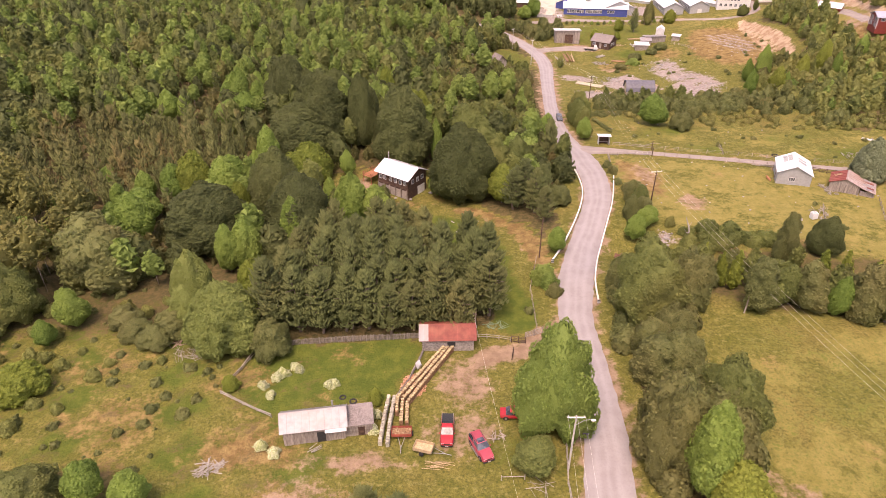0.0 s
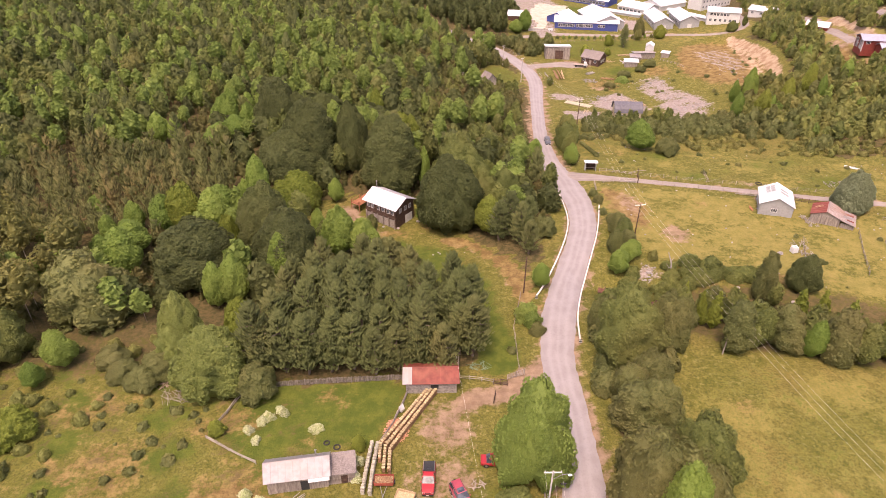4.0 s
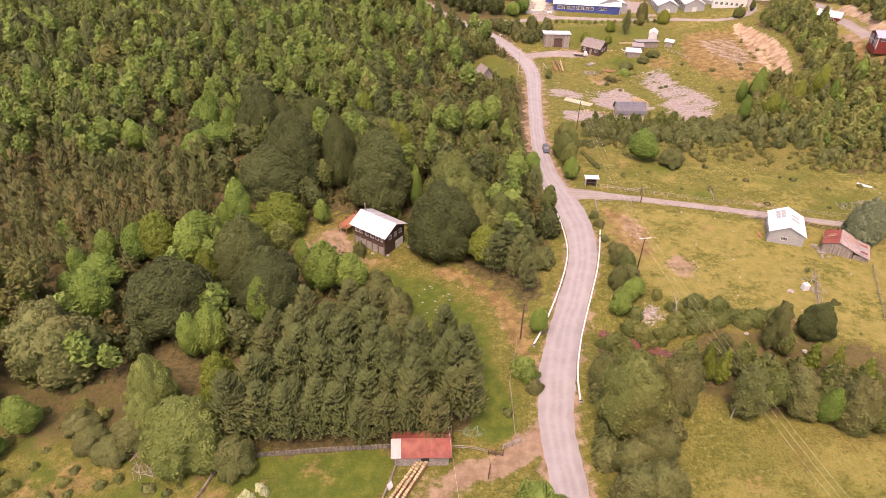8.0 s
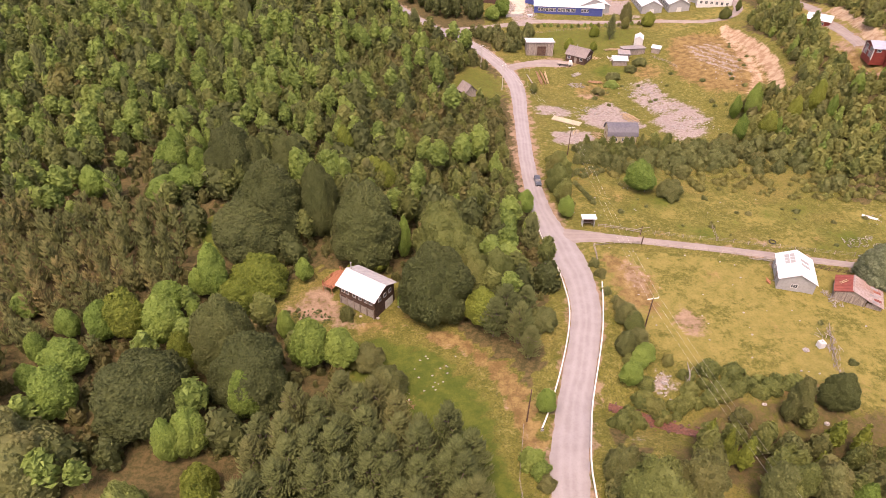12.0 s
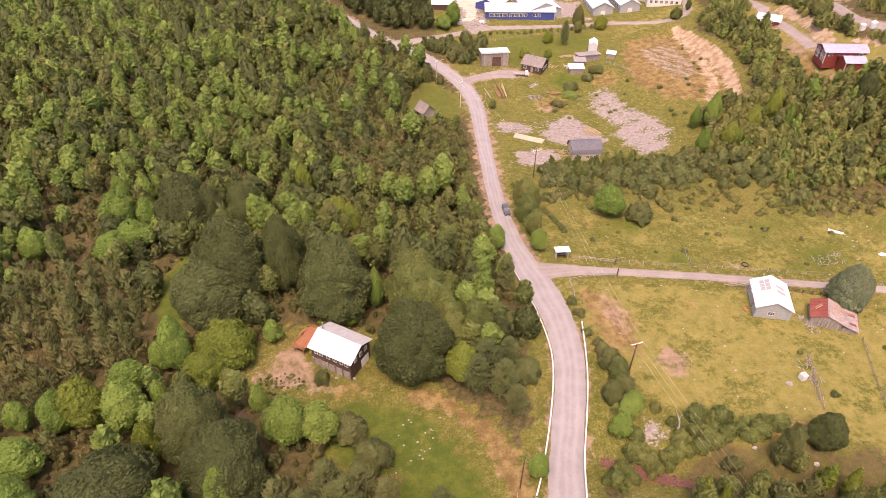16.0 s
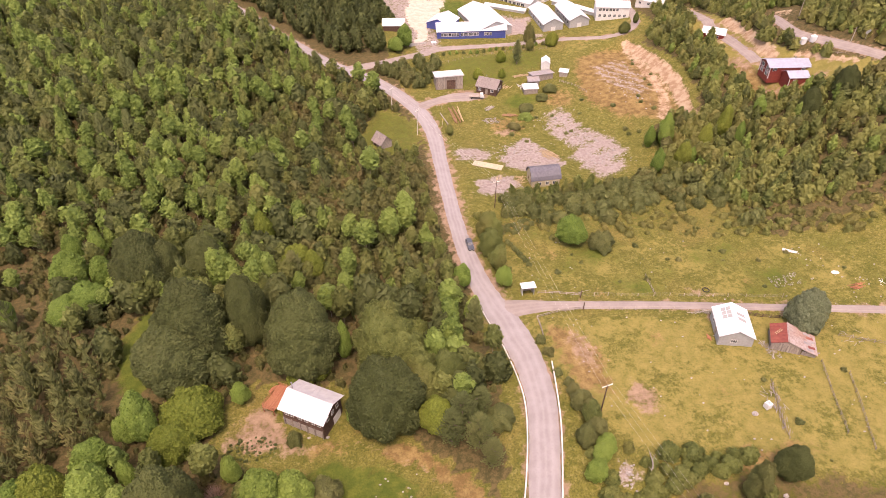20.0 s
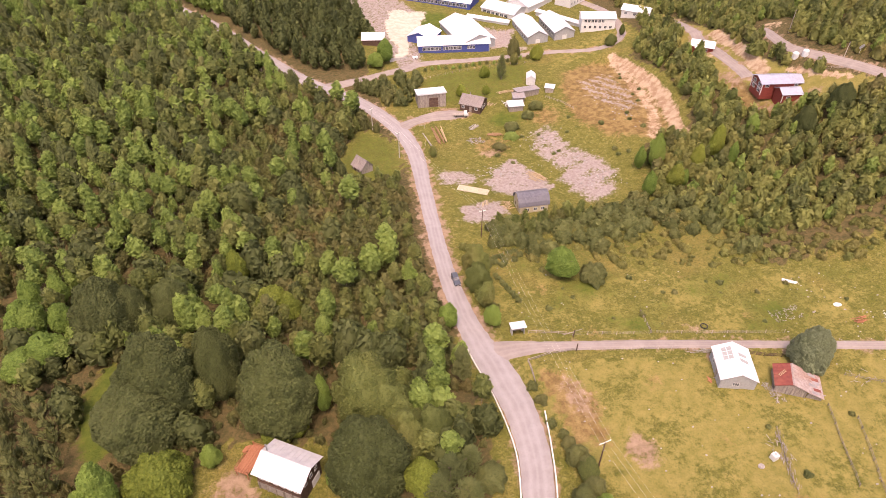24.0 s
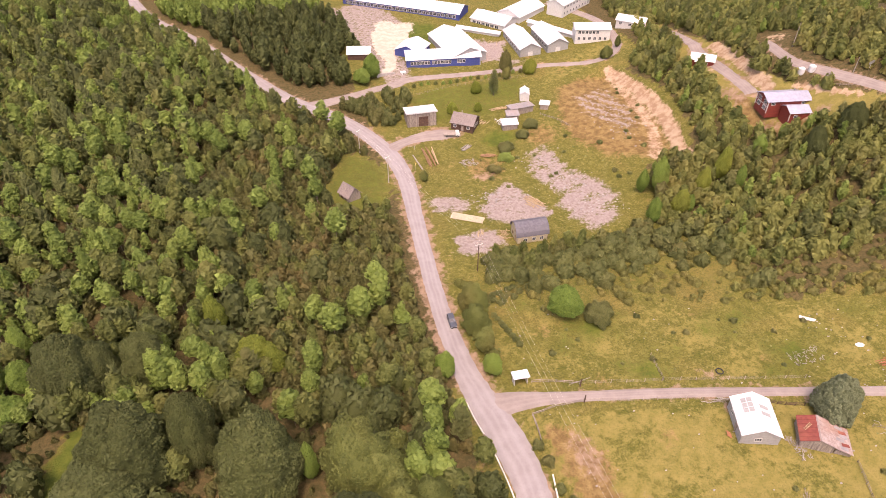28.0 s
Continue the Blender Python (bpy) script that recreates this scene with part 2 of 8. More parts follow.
def inside(x, y, poly):
    """Which points lie in a polygon."""
    x, y = np.asarray(x, float), np.asarray(y, float)
    hit = np.zeros(x.shape, bool)
    for (x0, y0), (x1, y1) in zip(poly, poly[1:] + poly[:1]):
        if y0 != y1:
            hit ^= ((y0 > y) != (y1 > y)) & (x < (x1 - x0) * (y - y0) / (y1 - y0) + x0)
    return hit


def from_line(x, y, line):
    """Distance to a line of points."""
    best = np.full(np.shape(x), 1e9)
    for (x0, y0), (x1, y1) in zip(line, line[1:]):
        dx, dy = x1 - x0, y1 - y0
        u = np.clip(((x - x0) * dx + (y - y0) * dy) / (dx * dx + dy * dy), 0, 1)
        best = np.minimum(best, np.hypot(x - x0 - u * dx, y - y0 - u * dy))
    return best


def soft_in(x, y, poly, edge):
    """1 well inside a polygon, 0 well outside."""
    d = from_line(x, y, poly + poly[:1])
    return np.clip(0.5 + np.where(inside(x, y, poly), d, -d) / edge, 0, 1)


PIT_RIM = [(131.8, 293.8), (133, 275.7), (132.1, 260), (129.7, 246), (126, 237), (123.6, 224)]
PIT = PIT_RIM + [(112.8, 234), (103, 242), (97, 257), (101, 277), (108, 290), (121, 295)]
PLOT = [(80.5, 255), (90, 256.4), (91.2, 241.5), (96.9, 232), (98.3, 222), (93.7, 210), (83, 207), (79.8, 215.6), (78.7, 224), (82, 229.3), (77.6, 243)]
CUT = [(153, 290), (163.5, 281), (163.6, 263), (158, 247), (156.6, 237), (148, 236), (146, 250), (149, 270)]


def bell(x, y, cx, cy, sx, sy):
    return np.exp(-0.5 * (((x - cx) / sx) ** 2 + ((y - cy) / sy) ** 2))


def land(x, y):
    """Height of the ground, for numbers or arrays."""
    x, y = np.asarray(x, float), np.asarray(y, float)
    h = 34 / (1 + np.exp(-(x - 158) / 16)) * np.exp(-0.5 * ((y - 225) / np.where(y > 225, 55, 75)) ** 2)
    h = h - 5.5 * bell(x, y, 78, 235, 32, 42) - 2.6 * bell(x, y, 40, 262, 26, 34) - 3.0 * bell(x, y, -8, 134, 20, 20)
    h = h + 1.2 * bell(x, y, 55, 80, 22, 20) - 1.2 * bell(x, y, 33, 190, 14, 22) - 1.5 * bell(x, y, 95, 315, 40, 30)
    d = np.clip(((x - 36) * 30 - (y - 107) * 12) / (30 ** 2 + 12 ** 2), 0, 1.6)
    h = h - 2.2 * bell(x, y, 154, 225, 8, 7)
    h = h - 3.4 * np.exp(-0.5 * (np.hypot(x - 36 - d * 30, y - 107 + d * 12) / 4.5) ** 2)
    h = h - 3.0 * soft_in(x, y, PIT, 6.0) * np.clip((x - 112) / 15, 0, 1)
    h = h - 2.2 * soft_in(x, y, CUT, 4.5) * np.clip((x - 151) / 6, 0, 1)
    return h


def ground_z(x, y):
    return float(land(x, y))


def smooth_line(pts, step=2.0):
    """A line through points, rounded (Catmull-Rom), about every step metres; extra columns go along."""
    p = [np.array(q, float) for q in pts]
    p = [2 * p[0] - p[1]] + p + [2 * p[-1] - p[-2]]
    out = []
    for a, b, c, d in zip(p, p[1:], p[2:], p[3:]):
        n = max(2, int(np.linalg.norm((c - b)[:2]) / step))
        for i in range(n):
            u = i / n
            out.append(0.5 * (2 * b + (c - a) * u + (2 * a - 5 * b + 4 * c - d) * u * u + (3 * b - a - 3 * c + d) * u ** 3))
    return out + [p[-2]]


# middle of each road and its half width
MAIN_ROAD = [(2, -90, 3.3), (6, -50, 3.3), (11.5, -10, 3.3), (15.5, 20, 3.3), (18, 36, 3.3), (19.8, 50, 3.4), (21.2, 61, 3.2), (21.6, 72, 3.0), (21.6, 84, 3.1), (23.6, 96, 3.5), (28.3, 111, 3.3), (33.9, 127.5, 3.3), (35.6, 138, 3.5), (35.2, 148, 3.9), (33.6, 159, 3.6), (32.6, 170, 2.9), (32.8, 187, 2.5), (34.6, 208, 2.4), (37, 230, 2.6), (39, 250, 3.1), (36.5, 268, 3.4), (26, 288, 3.3), (10, 305.5, 3.2), (-4.5, 331, 3.0), (-25, 373, 3.2), (-43.5, 404, 3.2), (-54, 433, 3.2), (-66, 470, 3.2)]
SIDE_ROAD = [(33.5, 157.5, 4.2), (40, 157.2, 3.0), (50, 155.3, 1.7), (72.8, 149.6, 1.5), (95, 143, 1.3), (112, 137.5, 1.4), (130, 131, 1.4)]
SCHOOL_ROAD = [(16, 300, 3.5), (23, 302, 3.0), (32, 305, 2.4), (40, 308, 2.2), (49.5, 310.5, 2.6), (58, 313.5, 2.2), (85, 311.5, 1.9), (110, 309, 1.9), (129, 302.6, 1.9), (140.6, 306.3, 2.0), (147.5, 320, 2.2), (150, 344, 2.6), (140, 372, 3.5)]
YARD_ROAD = [(50, 309, 2.5), (49, 322, 3.5), (51, 340, 5.0), (52, 360, 6.0), (42, 392, 4.5), (25, 414, 3.5)]
COTTAGE_DRIVE = [(38, 268, 3.0), (44, 271.5, 2.4), (51, 273.5, 3.2), (58, 273.5, 3.6), (63, 273, 2.0)]
HILL_DRIVE = [(163, 320, 1.8), (165.6, 307, 1.8), (161, 281.5, 1.9), (156, 255, 2.2), (153, 240, 2.4)]
HILL_ROAD = [(172, 262, 1.6), (167.5, 243, 1.7), (169.6, 229, 1.8), (173.6, 213, 1.9), (180, 190, 1.9)]
YARD_TRACK = [(18.5, 82, 2.2), (13, 77.5, 2.0), (6, 74.6, 1.8)]
HOUSE_DRIVE = [(20, 97, 1.6), (17, 104.5, 1.5), (13.5, 112, 1.4), (8.7, 121, 1.5), (0, 129.5, 1.7), (-9, 132.5, 1.8), (-18, 135, 2.2)]
MEADOW_TRACK = [(30, 60, 1.4), (38.6, 53.5, 1.3), (43, 49.5, 1.3), (52, 44, 1.3)]
ROADS = [MAIN_ROAD, SIDE_ROAD, SCHOOL_ROAD, YARD_ROAD, COTTAGE_DRIVE, HILL_DRIVE, HILL_ROAD]


def lane(road):
    return [(q[0], q[1]) for q in smooth_line(road, 4.0)]


LANES = [(lane(r), sum(q[2] for q in r) / len(r)) for r in ROADS]

# open ground, seen from above
HOUSE_CLEARING = [(-31, 137), (-27, 146), (-20, 151), (-8, 146), (-1, 144), (2, 137), (10, 127), (18, 117), (20.5, 104), (19.5, 96), (17, 82), (8, 82), (8.5, 92), (3, 102), (-6, 107), (-13, 113), (-17, 124), (-27, 131)]
HUT_CLEARING = [(13, 234), (13, 247), (17, 257), (22, 266), (27, 268), (34, 257), (34, 246), (30, 233), (22, 231)]
WEST_FIELD = [(-140, 20), (-140, 88), (-80, 90), (-62, 96), (-50, 93), (-38, 80), (-28, 79), (-4, 81), (8, 83), (17, 96), (17, 20)]
PINE_GROVE = [(-29, 82), (-4, 82.5), (7.5, 83), (8, 91), (5.5, 97), (1.5, 102), (-6, 105.5), (-14, 107), (-22, 103.5), (-28, 98)]
GLADE = [(-46, 146), (-40, 163), (-44, 176), (-50, 168), (-50, 150)]
EAST_FIELD = [(38, 152), (45, 153), (72, 147), (96, 141), (125, 132), (125, 88), (98, 93), (78, 104), (60, 112), (50, 114), (44, 122), (41, 136), (39.5, 147)]
NORTH_FIELD = [(37, 162), (39, 180), (43, 193), (50, 192), (62, 182), (80, 176), (96, 168), (128, 160), (128, 134), (96, 145), (72, 151.5), (50, 157.5)]
MEADOW = [(36, 62), (40, 76), (47, 84), (70, 80), (110, 72), (130, 30), (60, 30), (47, 40), (40, 52)]
MID_OPEN = [(39, 214), (45, 203), (56, 203), (74, 205), (94, 208), (106, 222), (113, 231), (126, 229), (133, 240), (138, 262), (136, 288), (150, 303), (152, 330), (150, 380), (90, 400), (30, 415), (38, 380), (42, 342), (42, 332), (47, 318), (52, 306), (54, 298), (47, 285), (42, 275), (43, 258), (41, 230)]
RED_CLEARING = [(147, 215), (143, 228), (145, 245), (151, 262), (149, 278), (159, 290), (163, 325), (170, 320), (167, 300), (166, 272), (160, 250), (161, 232), (172, 212), (167, 205), (158, 214)]
NORTH_WOOD_GAP = [(27, 322), (33, 330), (35, 340), (45, 340), (45, 328), (36, 318)]


# ---------------------------------------------------------------- mesh helpers
class Shape:
    """Gathers boxes, rods and sheets into one mesh."""

    def __init__(self):
        self.v, self.f = [], []

    def add(self, verts, faces):
        n = len(self.v)
        self.v += [tuple(map(float, p)) for p in verts]
        self.f += [tuple(n + i for i in q) for q in faces]
        return self

    def box(self, c, s, turn=0.0, tilt=0.0):
        """A box about its centre c, of size s, turned about z (degrees), tilted about x first."""
        m = pose(*c, tilt, 0, turn)
        h = [k / 2 for k in s]
        pts = [m @ Vector((a * h[0], b * h[1], d * h[2])) for a in (-1, 1) for b in (-1, 1) for d in (-1, 1)]
        return self.add(pts, [(0, 1, 3, 2), (4, 6, 7, 5), (0, 4, 5, 1), (2, 3, 7, 6), (0, 2, 6, 4), (1, 5, 7, 3)])

    def rod(self, a, b, r0, r1=None, n=6):
        """A round bar from a to b."""
        a, b = Vector(a), Vector(b)
        r1 = r0 if r1 is None else r1
        q = (b - a).to_track_quat("Z", "Y")
        ring = [q @ Vector((math.cos(6.2832 * i / n), math.sin(6.2832 * i / n), 0)) for i in range(n)]
        pts = [a + r0 * k for k in ring] + [b + r1 * k for k in ring]
        return self.add(pts, [(i, (i + 1) % n, n + (i + 1) % n, n + i) for i in range(n)] + [tuple(range(n))[::-1], tuple(range(n, 2 * n))])

    def prism(self, outline, axis, lo, hi):
        """An outline of (a, b) pushed along an axis: 'x' takes (y, z), 'y' takes (x, z), 'z' takes (x, y)."""
        put = {"x": lambda a, b, c: (c, a, b), "y": lambda a, b, c: (a, c, b), "z": lambda a, b, c: (a, b, c)}[axis]
        n = len(outline)
        pts = [put(a, b, lo) for a, b in outline] + [put(a, b, hi) for a, b in outline]
        return self.add(pts, [(i, (i + 1) % n, n + (i + 1) % n, n + i) for i in range(n)] + [tuple(range(n))[::-1], tuple(range(n, 2 * n))])

    def slab(self, a, b, c, d, thick):
        """A sheet with corners a b c d, thick downwards along its normal."""
        a, b, c, d = (Vector(q) for q in (a, b, c, d))
        n = (b - a).cross(d - a).normalized()
        if n.z < 0:
            n = -n
        pts = [a, b, c, d] + [q - n * thick for q in (a, b, c, d)]
        return self.add(pts, [(0, 1, 2, 3), (7, 6, 5, 4), (0, 4, 5, 1), (1, 5, 6, 2), (2, 6, 7, 3), (3, 7, 4, 0)])

    def ball(self, c, r, squash=(1, 1, 1), n=6, rough=0.0, seed=0):
        rng = random.Random(seed)
        pts, rows = [], n
        for i in range(1, rows):
            t = math.pi * i / rows
            for j in range(n + 2):
                p = 6.2832 * j / (n + 2)
                k = r * (1 + rng.uniform(-rough, rough))
                pts.append((c[0] + k * squash[0] * math.sin(t) * math.cos(p), c[1] + k * squash[1] * math.sin(t) * math.sin(p), c[2] + k * squash[2] * math.cos(t)))
        m = n + 2
        faces = [(a * m + b, (a + 1) * m + b, (a + 1) * m + (b + 1) % m, a * m + (b + 1) % m) for a in range(rows - 2) for b in range(m)]
        pts += [(c[0], c[1], c[2] + r * squash[2]), (c[0], c[1], c[2] - r * squash[2])]
        t, u = len(pts) - 2, len(pts) - 1
        faces += [(t, b, (b + 1) % m) for b in range(m)] + [(u, (rows - 2) * m + (b + 1) % m, (rows - 2) * m + b) for b in range(m)]
        return self.add(pts, faces)

    def mesh(self, name, mat):
        me = bpy.data.meshes.new(name)
        me.from_pydata(self.v, [], self.f)
        bm = bmesh.new()
        bm.from_mesh(me)
        bmesh.ops.recalc_face_normals(bm, faces=bm.faces)
        bm.to_mesh(me)
        bm.free()
        me.materials.append(mat)
        return me


def part(name, shape, mat, parent, label=""):
    """One mesh under a thing or a part."""
    ob = new(name, shape.mesh(name, mat))
    ob.parent = parent
    if label:
        ob["label"] = label
    return ob


def thing(name, x, y, turn, label, category, group="", z=None, kind=""):
    """An empty at a thing's base, standing on the ground."""
    ob = new(name)
    ob.empty_display_size = 0.5
    ob.matrix_basis = pose(x, y, ground_z(x, y) if z is None else z, 0, 0, turn)
    return tagged(ob, label, category, group, kind)


def solid(name, shape, mat, label, category, group="", kind="", at=None):
    """A thing that is one mesh."""
    ob = new(name, shape.mesh(name, mat))
    if at is not None:
        ob.matrix_basis = at
    return tagged(ob, label, category, group, kind)


def raw_mesh(name, verts, faces, mat, attrs=(), smooth=False, normals=None):
    """A big mesh from arrays: verts (n, 3), faces (m, 3 or 4), attrs of (name, kind, values per vertex)."""
    me = bpy.data.meshes.new(name)
    verts, faces = np.asarray(verts, np.float32), np.asarray(faces, np.int32)
    k = faces.shape[1]
    me.vertices.add(len(verts))
    me.vertices.foreach_set("co", verts.ravel())
    me.loops.add(faces.size)
    me.loops.foreach_set("vertex_index", faces.ravel())
    me.polygons.add(len(faces))
    me.polygons.foreach_set("loop_start", np.arange(0, faces.size, k, dtype=np.int32))
    me.polygons.foreach_set("use_smooth", np.full(len(faces), smooth))
    me.update(calc_edges=True)
    for key, kind, values in attrs:
        a = me.attributes.new(key, kind, "POINT")
        a.data.foreach_set("color" if kind == "FLOAT_COLOR" else "value", np.asarray(values, np.float32).ravel())
    me.materials.append(mat)
    if normals is not None:
        me.normals_split_custom_set_from_vertices(np.asarray(normals, np.float32))
    return me


# ---------------------------------------------------------------- ground
def ground_material():
    m, nt, b = blank("ground", 0.95, 0.12)
    at = nt.nodes.new("ShaderNodeAttribute")
    at.attribute_name = "cover"
    sep = nt.nodes.new("ShaderNodeSeparateColor")
    nt.links.new(at.outputs["Color"], sep.inputs[0])
    a2 = nt.nodes.new("ShaderNodeAttribute")
    a2.attribute_name = "bare"
    sep2 = nt.nodes.new("ShaderNodeSeparateColor")
    nt.links.new(a2.outputs["Color"], sep2.inputs[0])
    fine, mid, broad, speck = noise_at(nt, 2.6, 6.0, None, 0.7), noise_at(nt, 0.45, 5.0, None, 0.65), noise_at(nt, 0.07, 4.0), noise_at(nt, 1.1, 3.0, None, 0.75)
    grass = mixed(nt, ramp(nt, mid, 0.3, 0.72), (0.102, 0.106, 0.021), (0.184, 0.160, 0.042))
    grass = mixed(nt, calc(nt, "MULTIPLY", ramp(nt, broad, 0.5, 0.72), 0.55), grass, (0.235, 0.168, 0.056))
    grass = mixed(nt, calc(nt, "MULTIPLY", ramp(nt, fine, 0.42, 0.66), 0.72), grass, (0.052, 0.06, 0.015))
    grass = mixed(nt, calc(nt, "MULTIPLY", ramp(nt, speck, 0.5, 0.7), 0.6), grass, (0.27, 0.225, 0.085))
    lush = mixed(nt, ramp(nt, mid, 0.35, 0.7), (0.066, 0.092, 0.016), (0.116, 0.132, 0.025))
    lush = mixed(nt, calc(nt, "MULTIPLY", ramp(nt, fine, 0.45, 0.75), 0.4), lush, (0.048, 0.068, 0.012))
    dry = mixed(nt, ramp(nt, mid, 0.35, 0.68), (0.16, 0.1, 0.04), (0.288, 0.2, 0.084))
    dry = mixed(nt, calc(nt, "MULTIPLY", ramp(nt, fine, 0.45, 0.7), 0.5), dry, (0.088, 0.064, 0.024))
    pale = mixed(nt, ramp(nt, mid, 0.32, 0.7), (0.180, 0.158, 0.042), (0.256, 0.208, 0.068))
    pale = mixed(nt, calc(nt, "MULTIPLY", ramp(nt, fine, 0.45, 0.7), 0.62), pale, (0.118, 0.118, 0.032))
    floor = mixed(nt, ramp(nt, speck, 0.35, 0.65), (0.062, 0.056, 0.022), (0.125, 0.092, 0.042))
    earth = mixed(nt, ramp(nt, mid, 0.35, 0.7), (0.215, 0.142, 0.094), (0.325, 0.228, 0.158))
    earth = mixed(nt, calc(nt, "MULTIPLY", ramp(nt, fine, 0.5, 0.75), 0.5), earth, (0.184, 0.12, 0.076))
    stone = mixed(nt, ramp(nt, speck, 0.35, 0.65), (0.24, 0.19, 0.17), (0.32, 0.268, 0.25))
    stone = mixed(nt, calc(nt, "MULTIPLY", ramp(nt, fine, 0.55, 0.78), 0.7), stone, (0.42, 0.375, 0.365))
    clay = mixed(nt, ramp(nt, mid, 0.35, 0.65), (0.29, 0.185, 0.115), (0.43, 0.325, 0.225))
    sand = mixed(nt, ramp(nt, mid, 0.35, 0.65), (0.43, 0.36, 0.29), (0.52, 0.45, 0.37))
    def edge(sock):
        return ramp(nt, calc(nt, "ADD", sock, calc(nt, "MULTIPLY", calc(nt, "SUBTRACT", calc(nt, "ADD", mid, speck), 1.0), 0.75)), 0.34, 0.66)
    col = grass
    for sock, layer in ((at.outputs["Alpha"], pale), (sep.outputs[0], lush), (sep.outputs[1], dry), (sep.outputs[2], floor), (sep2.outputs[0], earth), (sep2.outputs[1], stone), (sep2.outputs[2], clay), (a2.outputs["Alpha"], sand)):
        col = mixed(nt, edge(sock), col, layer)
    nt.links.new(col, b.inputs["Base Color"])
    bumped(nt, b, calc(nt, "ADD", fine, speck), 0.9, 0.22)
    return m


def spread(*stretches):
    """Positions along an axis: (from, to, step) stretches end to end."""
    out = []
    for lo, hi, step in stretches:
        out += list(np.arange(lo, hi, step))
    return np.array(out + [stretches[-1][1]])


def build_ground():
    gx = spread((-2600, -420, 180), (-420, -120, 6), (-120, 185, 1.25), (185, 420, 6), (420, 2600, 180))
    gy = spread((-2600, -20, 180), (-20, 40, 5), (40, 325, 1.25), (325, 520, 5), (520, 2800, 180))
    X, Y = np.meshgrid(gx, gy)
    x, y = X.ravel(), Y.ravel()
    z = land(x, y)
    near_road = np.full(x.shape, 1e9)
    for line, half in LANES:
        near_road = np.minimum(near_road, from_line(x, y, line) - half)
    rough_ground = np.clip(near_road / 3 - 0.3, 0, 1)
    z = z + (0.15 * wobble(x, y, 17.0) + 0.06 * wobble(x + 3 * wobble(x, y, 11.0), y, 7.3, 2.0)) * rough_ground
    wx, wy = x + 1.6 * wobble(x, y, 7, 1.0) + 0.5 * wobble(x, y, 11.0, 4.0), y + 1.6 * wobble(x, y, 8, 5.0) + 0.5 * wobble(x, y, 12.0, 8.0)

    def blob(cx, cy, rx, ry):
        return np.clip(1.35 - np.hypot((wx - cx) / rx, (wy - cy) / ry), 0, 1)

    def along(line, half, edge):
        return np.clip((half + edge - from_line(wx, wy, line)) / edge, 0, 1)
    def streak(line, half, edge):
        return np.clip((half + edge - from_line(x + 0.7 * wobble(x, y, 19, 2.0), y, line)) / edge, 0, 1)
    lush = np.maximum.reduce([0.95 * soft_in(wx, wy, [(-32, 68), (-28, 79), (-4, 80), (-5, 73), (-9, 66), (-20, 66), (-26, 63)], 4), 0.9 * soft_in(wx, wy, [(-13, 126.5), (-7, 128), (0, 124.5), (6, 121), (9.5, 114), (12, 106), (13, 98), (16, 89), (15, 81), (8, 82), (8, 92), (3, 102), (-6, 107), (-12, 114), (-14, 120)], 4), 0.9 * soft_in(wx, wy, GLADE, 4), 0.36 * soft_in(wx, wy, MEADOW, 5), 0.5 * soft_in(wx, wy, [(52, 282), (50, 300), (62, 306), (100, 304), (96, 290), (80, 280), (62, 280)], 5), 0.75 * soft_in(wx, wy, [(58, 340), (62, 372), (82, 362), (74, 340)], 4), 0.5 * soft_in(wx, wy, HUT_CLEARING, 5), 0.7 * blob(76, 265, 9, 7), 0.5 * blob(8, 57, 6, 5)])
    lush = np.maximum(lush, soft_in(wx, wy, NORTH_FIELD, 6) * np.clip(0.30 + 0.35 * wobble(x, y, 31, 3), 0, 0.6))
    dry = np.maximum.reduce([0.5 * blob(-44, 62, 8, 10), 0.72 * soft_in(wx, wy, PIT, 7), 0.8 * along([(4, 127.5), (9, 124), (14, 118), (17, 111), (18, 103), (19, 96)], 1.0, 2.2), 0.6 * blob(-9, 131.5, 7, 2.5), 0.7 * blob(-26, 57, 10, 4), 0.6 * blob(-78, 50, 14, 9), 0.8 * soft_in(wx, wy, [(41, 150), (47, 150), (52, 140), (50, 128), (44, 130)], 4), 0.6 * blob(37, 90, 4, 9), 0.75 * soft_in(wx, wy, [(147, 215), (143, 230), (147, 246), (152, 240), (150, 226), (158, 216)], 4), 0.5 * soft_in(wx, wy, [(150, 292), (160, 305), (158, 325), (150, 320)], 6), 0.55 * blob(66, 250, 10, 12), 0.6 * blob(90, 262, 10, 9), 0.6 * blob(70, 108, 16, 4)])
    west = soft_in(wx, wy, WEST_FIELD, 6) * np.clip((-x - 4) / 12, 0, 1)
    dry = np.maximum(dry, west * np.clip(0.30 + 0.45 * wobble(x, y, 21, 4.0), 0, 0.52))
    lush = np.maximum(lush, west * np.clip(0.40 + 0.6 * wobble(x, y, 15, 9.0), 0, 0.7))
    dry = np.maximum(dry, 0.55 * np.clip(wobble(x, y, 34, 7.0) - 0.1, 0, 1))
    wood = (~inside(wx, wy, WEST_FIELD)) & (~inside(wx, wy, HOUSE_CLEARING)) & (~inside(wx, wy, HUT_CLEARING)) & (~inside(wx, wy, GLADE)) & (wx < 34) & (wy > 60)
    wood |= inside(wx, wy, PINE_GROVE) | ((wx > 24) & (wx < 37) & (wy < 98) & (wy > 44)) 
    wood |= (wx > 112) & (wy > 165) & ~inside(wx, wy, MID_OPEN) & ~inside(wx, wy, RED_CLEARING)
    wood &= ~((from_line(wx, wy, lane(MAIN_ROAD)) < 7.5) & (y < 165))
    forest = np.where(wood, 0.85, 0.0)
